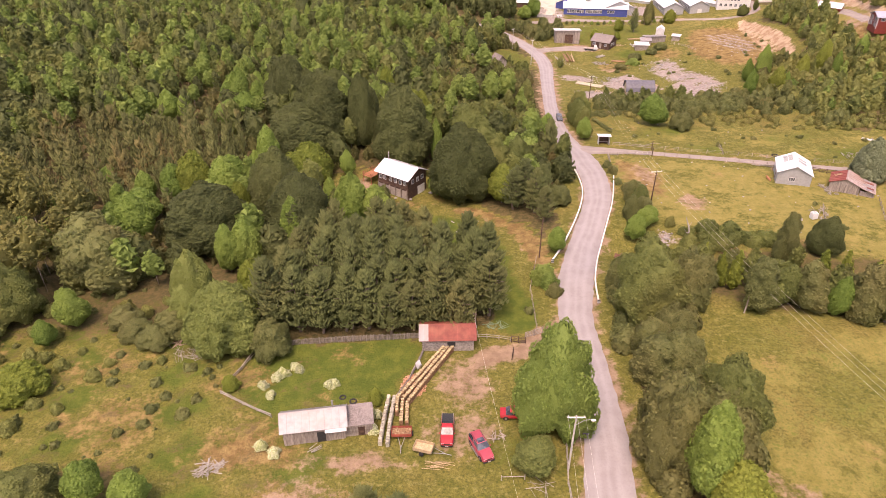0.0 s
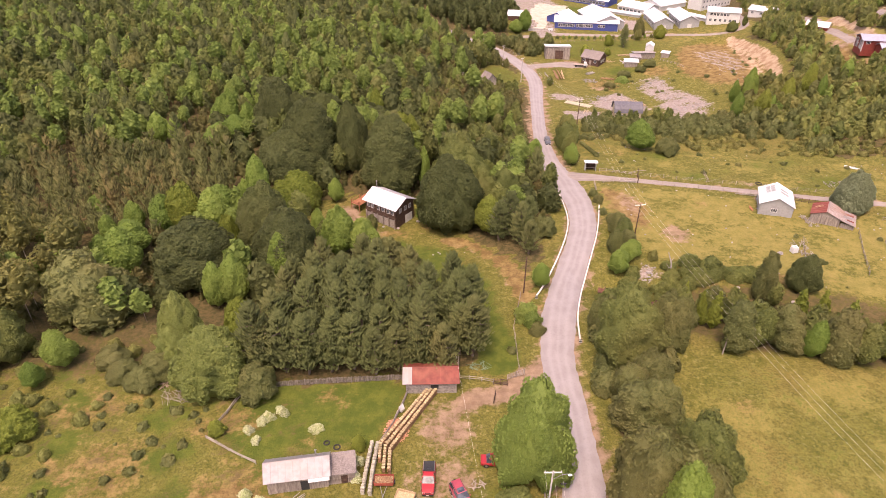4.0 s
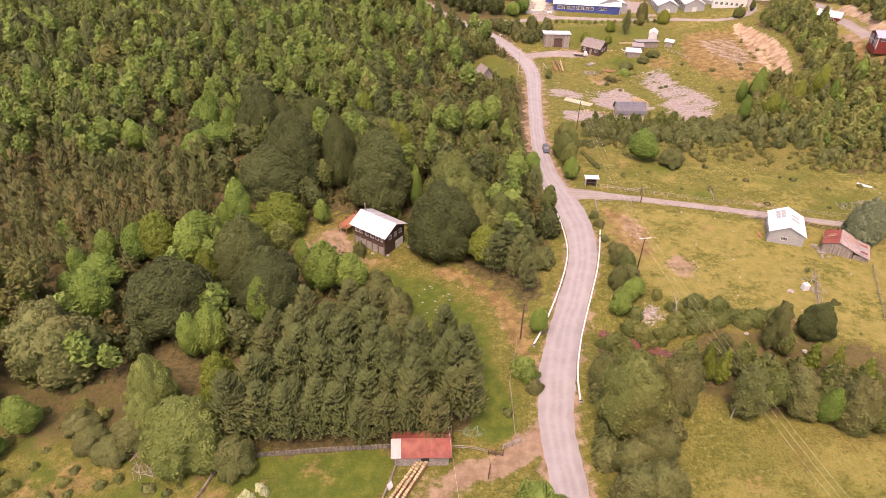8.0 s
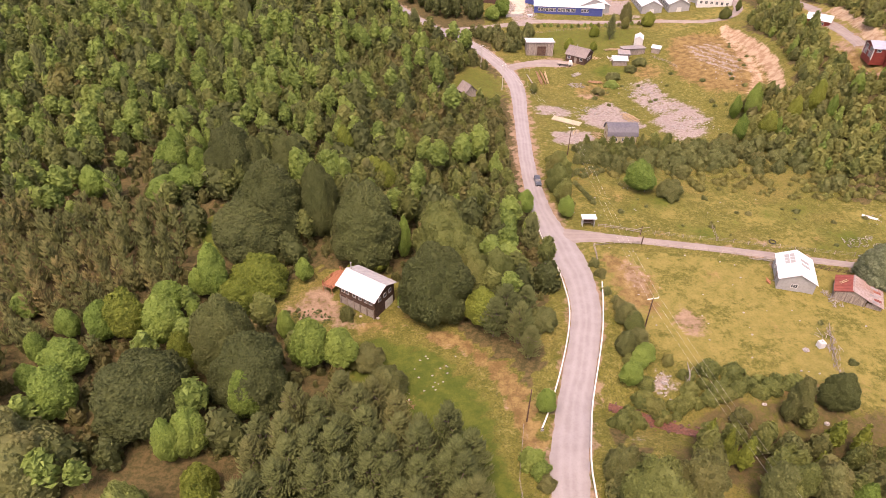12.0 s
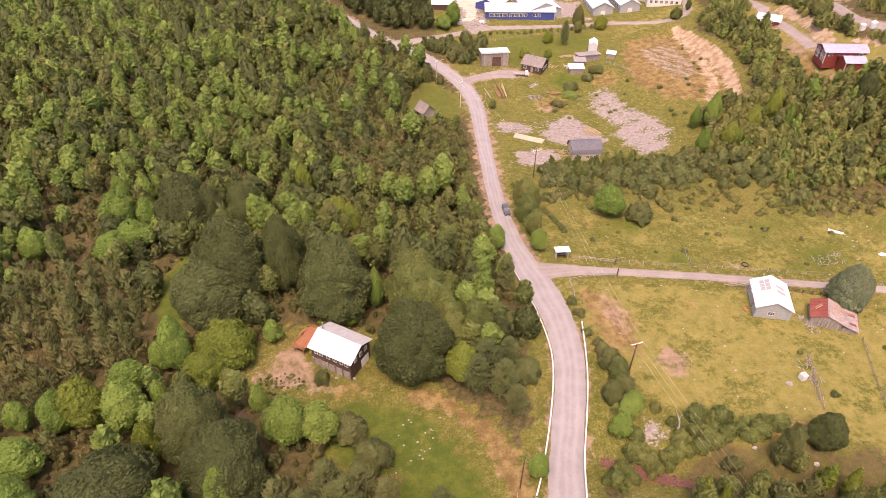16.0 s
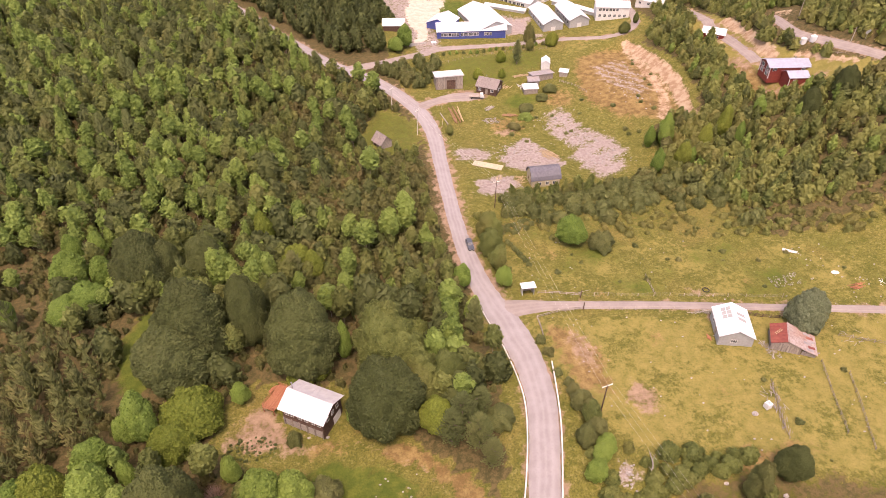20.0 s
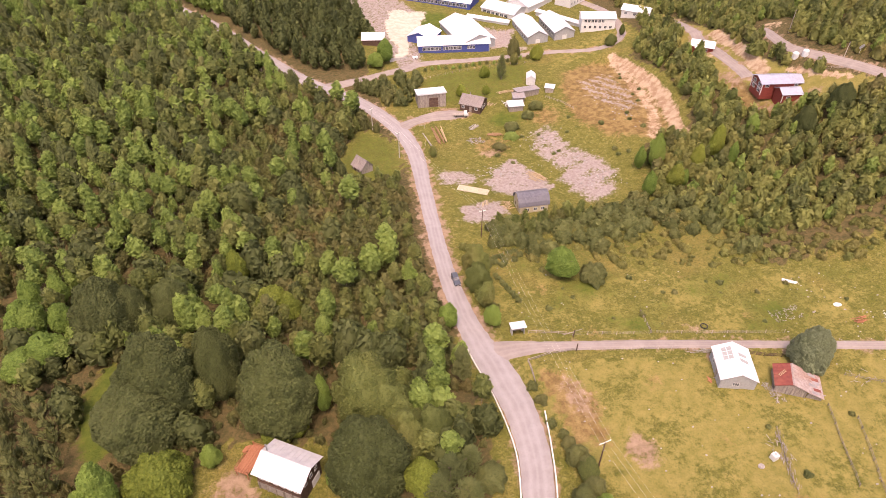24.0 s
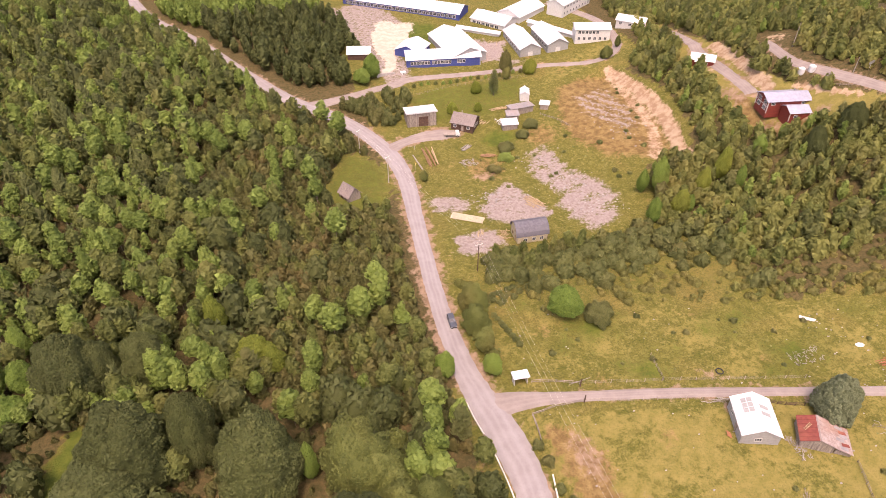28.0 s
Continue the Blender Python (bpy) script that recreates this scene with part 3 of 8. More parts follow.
    forest = np.maximum(forest, west * np.clip(0.22 + 0.5 * wobble(x, y, 9, 1.0), 0, 0.46))
    forest = np.maximum(forest, 0.62 * np.clip((y - 76) / 8, 0, 1) * np.clip((-x - 38) / 8, 0, 1) * (y < 100))
    forest = np.maximum(forest, 0.62 * soft_in(wx, wy, [(38, 94), (52, 86), (70, 82), (98, 77), (125, 69), (125, 90), (98, 96), (80, 103), (66, 107), (50, 108)], 5))
    forest = np.maximum(forest, 0.8 * soft_in(wx, wy, [(-110, 140), (-110, 168), (-55, 172), (-46, 150), (-58, 138)], 5))
    forest = np.maximum(forest, 0.30 * soft_in(wx, wy, [(45, 193), (60, 184), (96, 172), (112, 170), (110, 210), (90, 204), (60, 203)], 6))
    earth = np.maximum.reduce([0.62 * along(lane(MAIN_ROAD), 3.1, 2.2), 0.75 * along(lane(YARD_TRACK), 1.2, 2.5), 0.62 * blob(3, 70, 6, 8), 0.55 * blob(2, 60, 8, 6), 0.62 * blob(-12, 55.5, 12, 1.8), 0.52 * blob(-18, 51, 9, 3), 0.5 * along(lane(HOUSE_DRIVE), 0.1, 1.3), 0.62 * soft_in(wx, wy, [(-29, 134), (-27, 139), (-22, 145), (-19, 146), (-16, 139), (-9, 132), (-12, 130), (-18, 131)], 5), 0.66 * blob(55, 126.5, 4.4, 5.2), 0.58 * blob(48, 141, 4, 9), 0.66 * blob(-76, 59, 9, 2.2), 0.6 * blob(-68, 53, 5, 4), 0.55 * along(lane(SIDE_ROAD), 1.2, 1.6), 0.6 * along(lane(COTTAGE_DRIVE), 2.4, 2.5), 0.72 * blob(56.5, 275.5, 8.5, 4.5), 0.5 * along(lane(MEADOW_TRACK), 1.6, 1.6), 0.5 * blob(76, 147, 3, 2), 0.5 * blob(83, 152, 4, 2.5), 0.72 * blob(123, 134.5, 6, 3.2), 0.66 * blob(129, 136, 4, 3.2), 0.55 * blob(80, 143.5, 4, 1.6), 0.6 * blob(64, 246, 6, 4), 0.6 * along(lane(HILL_DRIVE), 2.0, 2.0), 0.55 * along(lane(HILL_ROAD), 1.8, 1.5), 0.6 * blob(158, 219, 6, 3), 0.62 * blob(149, 243, 4, 10), 0.55 * blob(148, 224, 4, 6), 0.6 * along(lane(SCHOOL_ROAD), 1.6, 1.2), 0.55 * along([(205, 250), (230, 290), (260, 330), (300, 370)], 2.0, 3.0)])
    gravel = np.maximum.reduce([0.62 * soft_in(wx, wy, PLOT, 7) * np.clip(1.05 + 0.35 * wobble(x, y, 13, 3.0), 0, 1.2), 0.68 * soft_in(wx, wy, [(56, 230), (63, 237), (69.8, 242), (75, 230), (77.1, 220), (70, 215.5), (61, 219), (57.5, 221)], 4), 0.66 * soft_in(wx, wy, [(41.7, 237.4), (51.4, 238.3), (57, 232), (51.8, 228), (42.2, 228.6)], 4), 0.7 * soft_in(wx, wy, [(44, 217), (57.2, 218.6), (58.6, 210), (47.6, 205.3), (43, 208)], 4), 0.48 * soft_in(wx, wy, [(109, 281), (126, 286), (128, 266), (124, 252), (116.6, 250), (107.6, 264)], 6) * np.clip(0.95 + 0.4 * np.sin(1.5 * (0.8 * x + 0.6 * y)), 0, 1.2), 0.75 * soft_in(wx, wy, [(84, 322), (97, 318.5), (104, 336), (92, 341)], 2), 0.6 * soft_in(wx, wy, [(46, 309), (45, 322), (41, 345), (36, 395), (58, 400), (68, 372), (60, 340), (58, 316)], 3), 0.6 * blob(44.5, 111.5, 2.4, 3.2), 0.6 * blob(125, 130.5, 4, 1.8), 0.5 * blob(36.5, 101, 3, 2.2), 0.6 * blob(100, 316, 9, 3)])
    clay = np.maximum.reduce([0.9 * streak(PIT_RIM, 0.9, 2.4), 0.62 * streak([(131, 290), (129, 272), (127.5, 258), (124, 246), (117.5, 234)], 1.2, 2.6), 0.8 * streak([(165, 279), (163, 262), (158.5, 247), (157, 238)], 0.9, 1.8), 0.6 * blob(154, 265, 3, 4), 0.7 * along([(162, 232), (168, 216)], 0.8, 1.5), 0.55 * blob(176, 262, 5, 7), 0.5 * along([(205, 250), (230, 290), (260, 330), (300, 370)], 1.0, 3.0)])
    sand = np.maximum.reduce([0.9 * soft_in(wx, wy, [(46, 318), (50, 330), (48, 352), (56, 372), (72, 366), (64, 345), (56, 338), (54, 322)], 3)])
    pale = np.maximum.reduce([soft_in(wx, wy, EAST_FIELD, 5) * np.clip(0.62 + 0.28 * wobble(x, y, 23, 2.5), 0, 1), soft_in(wx, wy, MEADOW, 5) * np.clip(0.42 + 0.45 * wobble(x, y, 27, 5.5), 0, 1), soft_in(wx, wy, NORTH_FIELD, 5) * np.clip(0.40 + 0.25 * wobble(x, y, 23, 1.5), 0, 1), soft_in(wx, wy, [(100, 290), (150, 305), (152, 325), (110, 306)], 5) * 0.5, 0.9 * soft_in(wx, wy, RED_CLEARING, 3)])
    cover = np.stack([lush, dry, forest, pale], 1)
    bare = np.stack([earth, gravel, clay, sand], 1)
    nx, ny = len(gx), len(gy)
    i = (np.arange(ny - 1)[:, None] * nx + np.arange(nx - 1)[None, :]).ravel()
    faces = np.stack([i, i + 1, i + nx + 1, i + nx], 1)
    me = raw_mesh("ground", np.stack([x, y, z], 1), faces, ground_material(), (("cover", "FLOAT_COLOR", cover), ("bare", "FLOAT_COLOR", bare)), True)
    tagged(new("ground", me), "uneven grassland with bare earth and forest floor", "ground", kind="structure")


build_ground()


def road_material(name, c, c2, track):
    m, nt, b = blank(name, 0.95, 0.15)
    at = nt.nodes.new("ShaderNodeAttribute")
    at.attribute_name = "across"
    u = calc(nt, "ABSOLUTE", calc(nt, "ADD", at.outputs["Fac"], calc(nt, "MULTIPLY", calc(nt, "SUBTRACT", noise_at(nt, 0.12, 2.0), 0.5), 0.5)))
    fine, mid = noise_at(nt, 3.0, 6.0, None, 0.7), noise_at(nt, 0.35, 4.0)
    col = mixed(nt, ramp(nt, mid, 0.3, 0.7), c, c2)
    wheel = calc(nt, "SUBTRACT", 1.0, calc(nt, "MULTIPLY", calc(nt, "ABSOLUTE", calc(nt, "SUBTRACT", u, 0.42)), 4.5))
    col = mixed(nt, calc(nt, "MULTIPLY", ramp(nt, wheel, 0.0, 1.0), 0.35), col, track)
    mid_strip = calc(nt, "SUBTRACT", 1.0, calc(nt, "MULTIPLY", u, 7.0))
    col = mixed(nt, calc(nt, "MULTIPLY", ramp(nt, mid_strip, 0.0, 1.0), 0.25), col, track)
    col = mixed(nt, calc(nt, "MULTIPLY", ramp(nt, fine, 0.45, 0.75), 0.3), col, tuple(k * 0.7 for k in c))
    nt.links.new(col, b.inputs["Base Color"])
    bumped(nt, b, fine, 0.5, 0.08)
    return m


ROAD = road_material("gravel_road", (0.25, 0.222, 0.222), (0.295, 0.265, 0.264), (0.37, 0.337, 0.335))
ROAD_BROWN = road_material("side_gravel", (0.235, 0.195, 0.18), (0.29, 0.245, 0.225), (0.34, 0.29, 0.27))


def build_road(name, road, mat, label, lift=0.07):
    line = smooth_line(road, 1.5)
    n, verts, across = 9, [], []
    for i, q in enumerate(line):
        a, b = line[max(0, i - 1)], line[min(len(line) - 1, i + 1)]
        d = Vector((b[0] - a[0], b[1] - a[1])).normalized()
        for k in range(n):
            u = -1 + 2 * k / (n - 1)
            half = q[2] * (1 + 0.10 * float(wobble(q[0] + 40 * u, q[1], 6.0)) * (abs(u) == 1))
            x, y = q[0] + d.y * half * u, q[1] - d.x * half * u
            verts.append((x, y, ground_z(x, y) + lift + 0.10 * (1 - u * u) - 0.16 * (abs(u) == 1)))
            across.append(u)
    i = (np.arange(len(line) - 1)[:, None] * n + np.arange(n - 1)[None, :]).ravel()
    me = raw_mesh(name, verts, np.stack([i, i + 1, i + n + 1, i + n], 1), mat, (("across", "FLOAT", across),), True)
    tagged(new(name, me), label, "road", kind="structure")


build_road("road", MAIN_ROAD, ROAD, "pale grey gravel road with worn wheel tracks", 0.08)
build_road("road_side", SIDE_ROAD, ROAD_BROWN, "narrow brown-grey gravel lane between fences", 0.05)
build_road("road_school", SCHOOL_ROAD, ROAD_BROWN, "grey gravel drive round the school", 0.05)
build_road("road_cottage", COTTAGE_DRIVE, ROAD_BROWN, "brown earth drive to a cottage", 0.06)
build_road("road_hill", HILL_DRIVE, ROAD_BROWN, "earth drive to a red house", 0.09)
build_road("road_hillside", HILL_ROAD, ROAD_BROWN, "grey lane along a hillside", 0.09)


# ---------------------------------------------------------------- trees
def outline(form, e):
    """Spread of a crown at each height e (0 bottom, 1 top), as a share of its radius."""
    e = np.asarray(e, float)
    if form in ("round", "fluffy", "ragged"):
        return np.minimum(1, (e / 0.22 + 0.3) ** 0.4) * np.clip(1 - np.clip((e - 0.16) / 0.84, 0, 1) ** 2.0, 0, 1) ** 0.56
    if form in ("oval", "wispy"):
        return np.minimum(1, (e / 0.32 + 0.03) ** 0.5) * np.clip(1 - np.clip((e - 0.32) / 0.68, 0, 1) ** 1.9, 0, 1) ** 0.66
    if form == "spire":
        return np.minimum(1, 0.35 + 3.2 * e) * (1 - e) ** 0.72 * 1.15
    if form == "pine":
        return np.minimum(1, 0.6 + 2.0 * e) * np.clip(1 - e ** 2.0, 0, 1) ** 0.85
    if form == "spruce":
        return np.minimum(1, (e / 0.14 + 0.05) ** 0.5) * np.clip(1 - e ** 1.9, 0, 1) ** 0.62
    return np.sqrt(np.clip(1 - e ** 2, 0, 1))


LOW = {"round": 0.05, "fluffy": 0.06, "ragged": 0.04, "oval": 0.08, "wispy": 0.28, "spire": 0.06, "pine": 0.12, "spruce": 0.03, "bush": 0.0}
# each form's lobes on the crown, how far they swell, and how closely the leaf tufts cover it
LOBES = {"round": (64, 0.20, 0.62), "fluffy": (70, 0.28, 0.62), "ragged": (40, 0.44, 0.52), "oval": (26, 0.24, 0.60), "wispy": (34, 0.30, 0.40), "spire": (12, 0.14, 0.55), "bush": (12, 0.42, 0.6), "spruce": (120, 0.16, 0.66)}


def on_crown(rng, form, h, r, n):
    """Evenly scattered points on a crown's outline, with their outward directions, and its area."""
    e = np.linspace(0.001, 0.999, 200)
    rho = outline(form, e) * r
    zz = h * (LOW[form] + (1 - LOW[form]) * e)
    dr, dz = np.gradient(rho), np.gradient(zz)
    w = np.cumsum((rho + 0.04 * r) * np.hypot(dr, dz))
    area = 6.2832 * w[-1]
    if callable(n):
        n = n(area)
    u = (np.arange(n) + rng.random(n) * 1.6 - 0.3) / n
    k = np.clip(np.searchsorted(w / w[-1], np.clip(u, 0, 0.999)), 0, 199)
    a = np.arange(n) * 2.39996 + rng.normal(size=n) * 0.55
    ca, sa = np.cos(a), np.sin(a)
    p = np.stack([rho[k] * ca, rho[k] * sa, zz[k] + (rng.random(n) - 0.5) * h / 120], 1)
    d = np.stack([dz[k] * ca, dz[k] * sa, -dr[k]], 1)
    return p, d / (np.linalg.norm(d, axis=1)[:, None] + 1e-9), area


def unit(v):
    return v / (np.linalg.norm(v, axis=1)[:, None] + 1e-9)


def bent(rng, v, h, r):
    """No crown is quite round."""
    sway = rng.random(4) * 6.2832
    turn, up = np.arctan2(v[:, 1], v[:, 0]), v[:, 2] / h
    grow = 1 + 0.07 * np.sin(2 * turn + sway[0] + 2 * up) + 0.06 * np.sin(3 * turn + sway[1] + 5 * up) + 0.03 * np.sin(5 * turn + sway[2])
    v[:, 0] = v[:, 0] * grow + 0.07 * r * np.sin(3.0 * up + sway[3])
    v[:, 1] = v[:, 1] * grow + 0.07 * r * np.cos(3.4 * up + sway[3])
    v[:, 2] = np.maximum(v[:, 2] * (1 + 0.04 * np.sin(turn + sway[1])), 0.03)
    return v


def spindles(base, tip, rad, sides=4):
    """Slender plumes from base to tip: verts, triangles, normals."""
    n = len(base)
    ax = unit(tip - base)
    t = unit(np.cross(ax, np.array([0.31, 0.77, 0.56])))
    s = np.cross(ax, t)
    belly = base + (tip - base) * 0.38
    stack, norm = [base, tip], [-0.3 * ax + [0, 0, 0.3], ax]
    for j in range(sides):
        a = 6.2832 * j / sides
        out = t * math.cos(a) + s * math.sin(a)
        stack.append(belly + out * rad[:, None])
        norm.append(unit(out * 0.8 + ax * 0.35 + np.array([0, 0, 0.25])))
    m = sides + 2
    i = np.arange(n) * m
    f = np.concatenate([np.stack([i + 2 + j, i + 2 + (j + 1) % sides, i + 1], 1) for j in range(sides)] + [np.stack([i + 2 + (j + 1) % sides, i + 2 + j, i], 1) for j in range(sides)])
    return np.stack(stack, 1).reshape(-1, 3), f, unit(np.stack(norm, 1).reshape(-1, 3))


def joined(*pieces):
    v, f, n, at = [], [], [], 0
    for a, b, c in pieces:
        v.append(a), f.append(b + at), n.append(c)
        at += len(a)
    return np.concatenate(v), np.concatenate(f), np.concatenate(n)


def leaf_mass(form, h, r, inset, rings, seg):
    """The dim leaf mass behind the tufts."""
    e = np.sin(np.linspace(0.01, 1.54, rings)) if form == "bush" else np.linspace(0.01, 0.999, rings)
    a = np.arange(seg) * 6.2832 / seg
    rho, cz = np.maximum(outline(form, e) * r - inset, 0.02 * r), h * (LOW[form] + (1 - LOW[form]) * e) - inset * e
    jig = a[None, :] + 0.5 * (np.arange(rings) % 2)[:, None] * 6.2832 / seg
    ca, sa = np.cos(jig).ravel(), np.sin(jig).ravel()
    v = np.stack([np.repeat(rho, seg) * ca, np.repeat(rho, seg) * sa, np.repeat(cz, seg)], 1)
    dr, dz = np.repeat(np.gradient(rho), seg), np.repeat(np.gradient(cz), seg)
    f = [(i * seg + j, i * seg + (j + 1) % seg, (i + 1) * seg + j) for i in range(rings - 1) for j in range(seg)] + [(i * seg + (j + 1) % seg, (i + 1) * seg + (j + 1) % seg, (i + 1) * seg + j) for i in range(rings - 1) for j in range(seg)]
    return v, np.array(f), unit(np.stack([dz * ca, dz * sa, -dr], 1))


def conifer_data(rng, form, h, r, tuft, fine):
    """Whorls of boughs that carry feathery plumes."""
    nb = (int(11 * h * 0.8) if fine else 22)
    e = np.sort(rng.random(nb) ** 0.85) * 0.97
    a = np.arange(nb) * 2.39996 + rng.normal(size=nb) * 0.4
    reach = outline(form, e) * r * (0.75 + 0.4 * rng.random(nb))
    z0 = h * (LOW[form] + (1 - LOW[form]) * e)
    out = np.stack([np.cos(a), np.sin(a), np.zeros(nb)], 1)
    rise = 0.30 + 0.35 * e
    side = np.stack([-np.sin(a), np.cos(a), np.zeros(nb)], 1)
    bases, tips, rads = [], [], []
    steps = ((0.4, 0), (0.62, 0.5), (0.62, -0.5), (0.8, 0.3), (0.8, -0.3), (1.0, 0.0)) if fine else ((0.45, 0), (0.72, 0.4), (0.8, -0.4), (1.0, 0))
    for u, lat in steps:
        L = tuft * 4.0 * (0.7 + 0.6 * rng.random(nb))
        b = out * (reach * u)[:, None] + side * (lat * reach * 0.4 * (0.5 + rng.random(nb)))[:, None]
        b[:, 2] = z0 + reach * u * rise * (0.6 + 0.4 * u)
        d = unit(out * 0.75 + side * (lat * 0.9 + rng.normal(size=nb) * 0.2)[:, None] + np.array([0, 0, 1.5]) + rng.normal(size=(nb, 3)) * 0.16)
        bases.append(b - d * (0.45 * L)[:, None]), tips.append(b + d * (0.55 * L)[:, None]), rads.append(tuft * 0.5 * (0.7 + 0.6 * rng.random(nb)))
    top = 7
    d = unit(rng.normal(size=(top, 3)) * [0.3, 0.3, 0.05] + np.array([0, 0, 1.0]))
    b = np.zeros((top, 3)) + [0, 0, h * 0.9]
    bases.append(b), tips.append(b + d * h * 0.1 * (0.7 + 0.4 * rng.random(top))[:, None]), rads.append(np.full(top, tuft * 0.55))
    core = leaf_mass(form, h * 0.97, r, r * 0.6, 6 if not fine else 9, 7 if not fine else 12)
    v, f, n = joined(spindles(np.concatenate(bases), np.concatenate(tips), np.concatenate(rads), 4 if fine else 3), core)
    return v, f, n


def crown_data(seed, form, h, r, tuft, fine=True):
    """Leaf tufts like small domes, close together on a crown of soft lobes: verts, triangles and soft normals."""
    rng = np.random.default_rng(seed)
    if form == "pine":
        return conifer_data(rng, form, h, r, tuft, fine)
    if form == "twigs":
        n = 170
        p, d, _ = on_crown(rng, "bush", h, r, n)
        return spindles(p * [0.25, 0.25, 0.1], p, np.full(n, tuft), 3)
    lobes, amp, cover = LOBES[form]
    lobes = lobes if fine else max(5, lobes // 3)
    b, _, area = on_crown(rng, form, h, r, lobes)
    sb = math.sqrt(area / (3.14 * lobes)) * 1.25 * (0.75 + 0.5 * rng.random(lobes))
    tall = np.array([1, 1, 0.75])

    def swell(p, d):
        dist = np.linalg.norm((p[:, None, :] - b[None, :, :]) * tall, axis=2) / sb[None, :]
        k = dist.argmin(1)
        rise = np.clip(1 - dist[np.arange(len(p)), k] ** 1.5, -0.7, 1)
        return p + d * (amp * r * (rise - 0.4))[:, None], (p - b[k]) / sb[k][:, None]
    p, d, _ = on_crown(rng, form, h, r, lambda A: max(14, int(cover * A / tuft ** 2)))
    n, sides = len(p), 5 if fine else 3
    p, lean = swell(p, d)
    p = p + d * (rng.normal(size=n) * 0.34 * tuft)[:, None]
    axis = unit(d + lean * 0.8 + np.array([0, 0, 0.12]) + rng.normal(size=(n, 3)) * 0.28)
    s = tuft * (0.6 + 0.8 * rng.random(n))
    tan = unit(np.cross(axis, rng.normal(size=(n, 3))))
    side = np.cross(axis, tan)
    stack, norm = [], []
    for j in range(sides):
        a = 6.2832 * (j + rng.random(n) * 0.5) / sides
        half = 6.2832 / sides * 0.48
        out = tan * np.cos(a)[:, None] + side * np.sin(a)[:, None]
        far = (s * (0.75 + 0.6 * rng.random(n)))[:, None]
        drop = (s * (0.1 + 0.75 * rng.random(n)))[:, None]
        l = tan * np.cos(a - half)[:, None] + side * np.sin(a - half)[:, None]
        r2 = tan * np.cos(a + half)[:, None] + side * np.sin(a + half)[:, None]
        nn = unit(axis * 0.75 + out * 0.6 + rng.normal(size=(n, 3)) * 0.16)
        stack += [p + axis * (0.4 * s)[:, None] - out * (0.15 * far), p + l * far - axis * drop, p + r2 * far * 0.9 - axis * drop * 0.8]
        norm += [nn, nn, nn]
    f = np.arange(n * sides * 3).reshape(-1, 3)
    pieces = [(np.stack(stack, 1).reshape(-1, 3), f, np.stack(norm, 1).reshape(-1, 3))]
    if fine:  # loose leaves on the outline
        q, e, _ = on_crown(rng, form, h, r, n // 2)
        m = len(q)
        q, lean = swell(q, e)
        q = q + e * (tuft * (0.35 + 0.5 * rng.random(m)))[:, None]
        face = unit(e + rng.normal(size=(m, 3)) * 0.6 + np.array([0, 0, 0.2]))
        t1 = unit(np.cross(face, rng.normal(size=(m, 3))))
        t2 = np.cross(face, t1)
        k = (tuft * 0.42 * (0.6 + 0.8 * rng.random(m)))[:, None]
        pieces.append((np.stack([q - t1 * k, q + t1 * k, q + t2 * k * 1.5], 1).reshape(-1, 3), np.arange(3 * m).reshape(-1, 3), np.repeat(face, 3, 0)))
    big = fine and form in ("round", "fluffy", "ragged")
    cv, cf, cn = leaf_mass(form, h, r, 0.32 * tuft + (0.35 if form == "wispy" else 0.02) * r, 16 if big else 9 if fine else 5, 24 if big else 12 if fine else 6)
    if form != "wispy":
        cv = swell(cv, cn)[0]
    pieces.append((cv, cf, cn))
    v, f, nn = joined(*pieces)
    return bent(rng, v, h, r), f, nn


def crown_mesh(name, mat, *args, **kw):
    v, f, n = crown_data(*args, **kw)
    return raw_mesh(name, v, f, mat, smooth=True, normals=n)


def trunk_mesh(seed, h, r, limbs=5, crown_r=2.0, bare=0.3, mat=None):
    """A tapered, slightly bent trunk with limbs."""
    rng, s = random.Random(seed), Shape()
    pts = [Vector((0, 0, -0.3))]
    for i in range(1, 5):
        pts.append(Vector((rng.uniform(-0.03, 0.03) * h, rng.uniform(-0.03, 0.03) * h, h * 0.85 * i / 4)))
    for i in range(4):
        s.rod(pts[i], pts[i + 1], r * (1 - 0.22 * i), r * (1 - 0.22 * (i + 1)), 7)
    for i in range(limbs):
        z = h * (bare + (0.75 - bare) * i / max(1, limbs))
        a = rng.uniform(0, 6.283)
        k = crown_r * rng.uniform(0.5, 0.8)
        s.rod((0, 0, z), (k * math.cos(a), k * math.sin(a), z + k * 0.6), r * 0.45, r * 0.12, 5)
    return s.mesh("trunk", mat or BARK)


PROTO = {}


def proto(kind, i):
    """Crown and trunk meshes of a kind, made once: kind is (form, leaf material, height, spread, tuft size)."""
    if (kind, i) not in PROTO:
        form, mat, h, r, tuft = KINDS[kind]
        seed = sum(map(ord, kind)) * 7 + i
        PROTO[kind, i] = (crown_mesh("crown", mat, seed, form, h, r, tuft), trunk_mesh(seed, h, max(0.07, h * 0.02), 6, r, 0.3, STEM if form == "wispy" else BARK))
    return PROTO[kind, i]


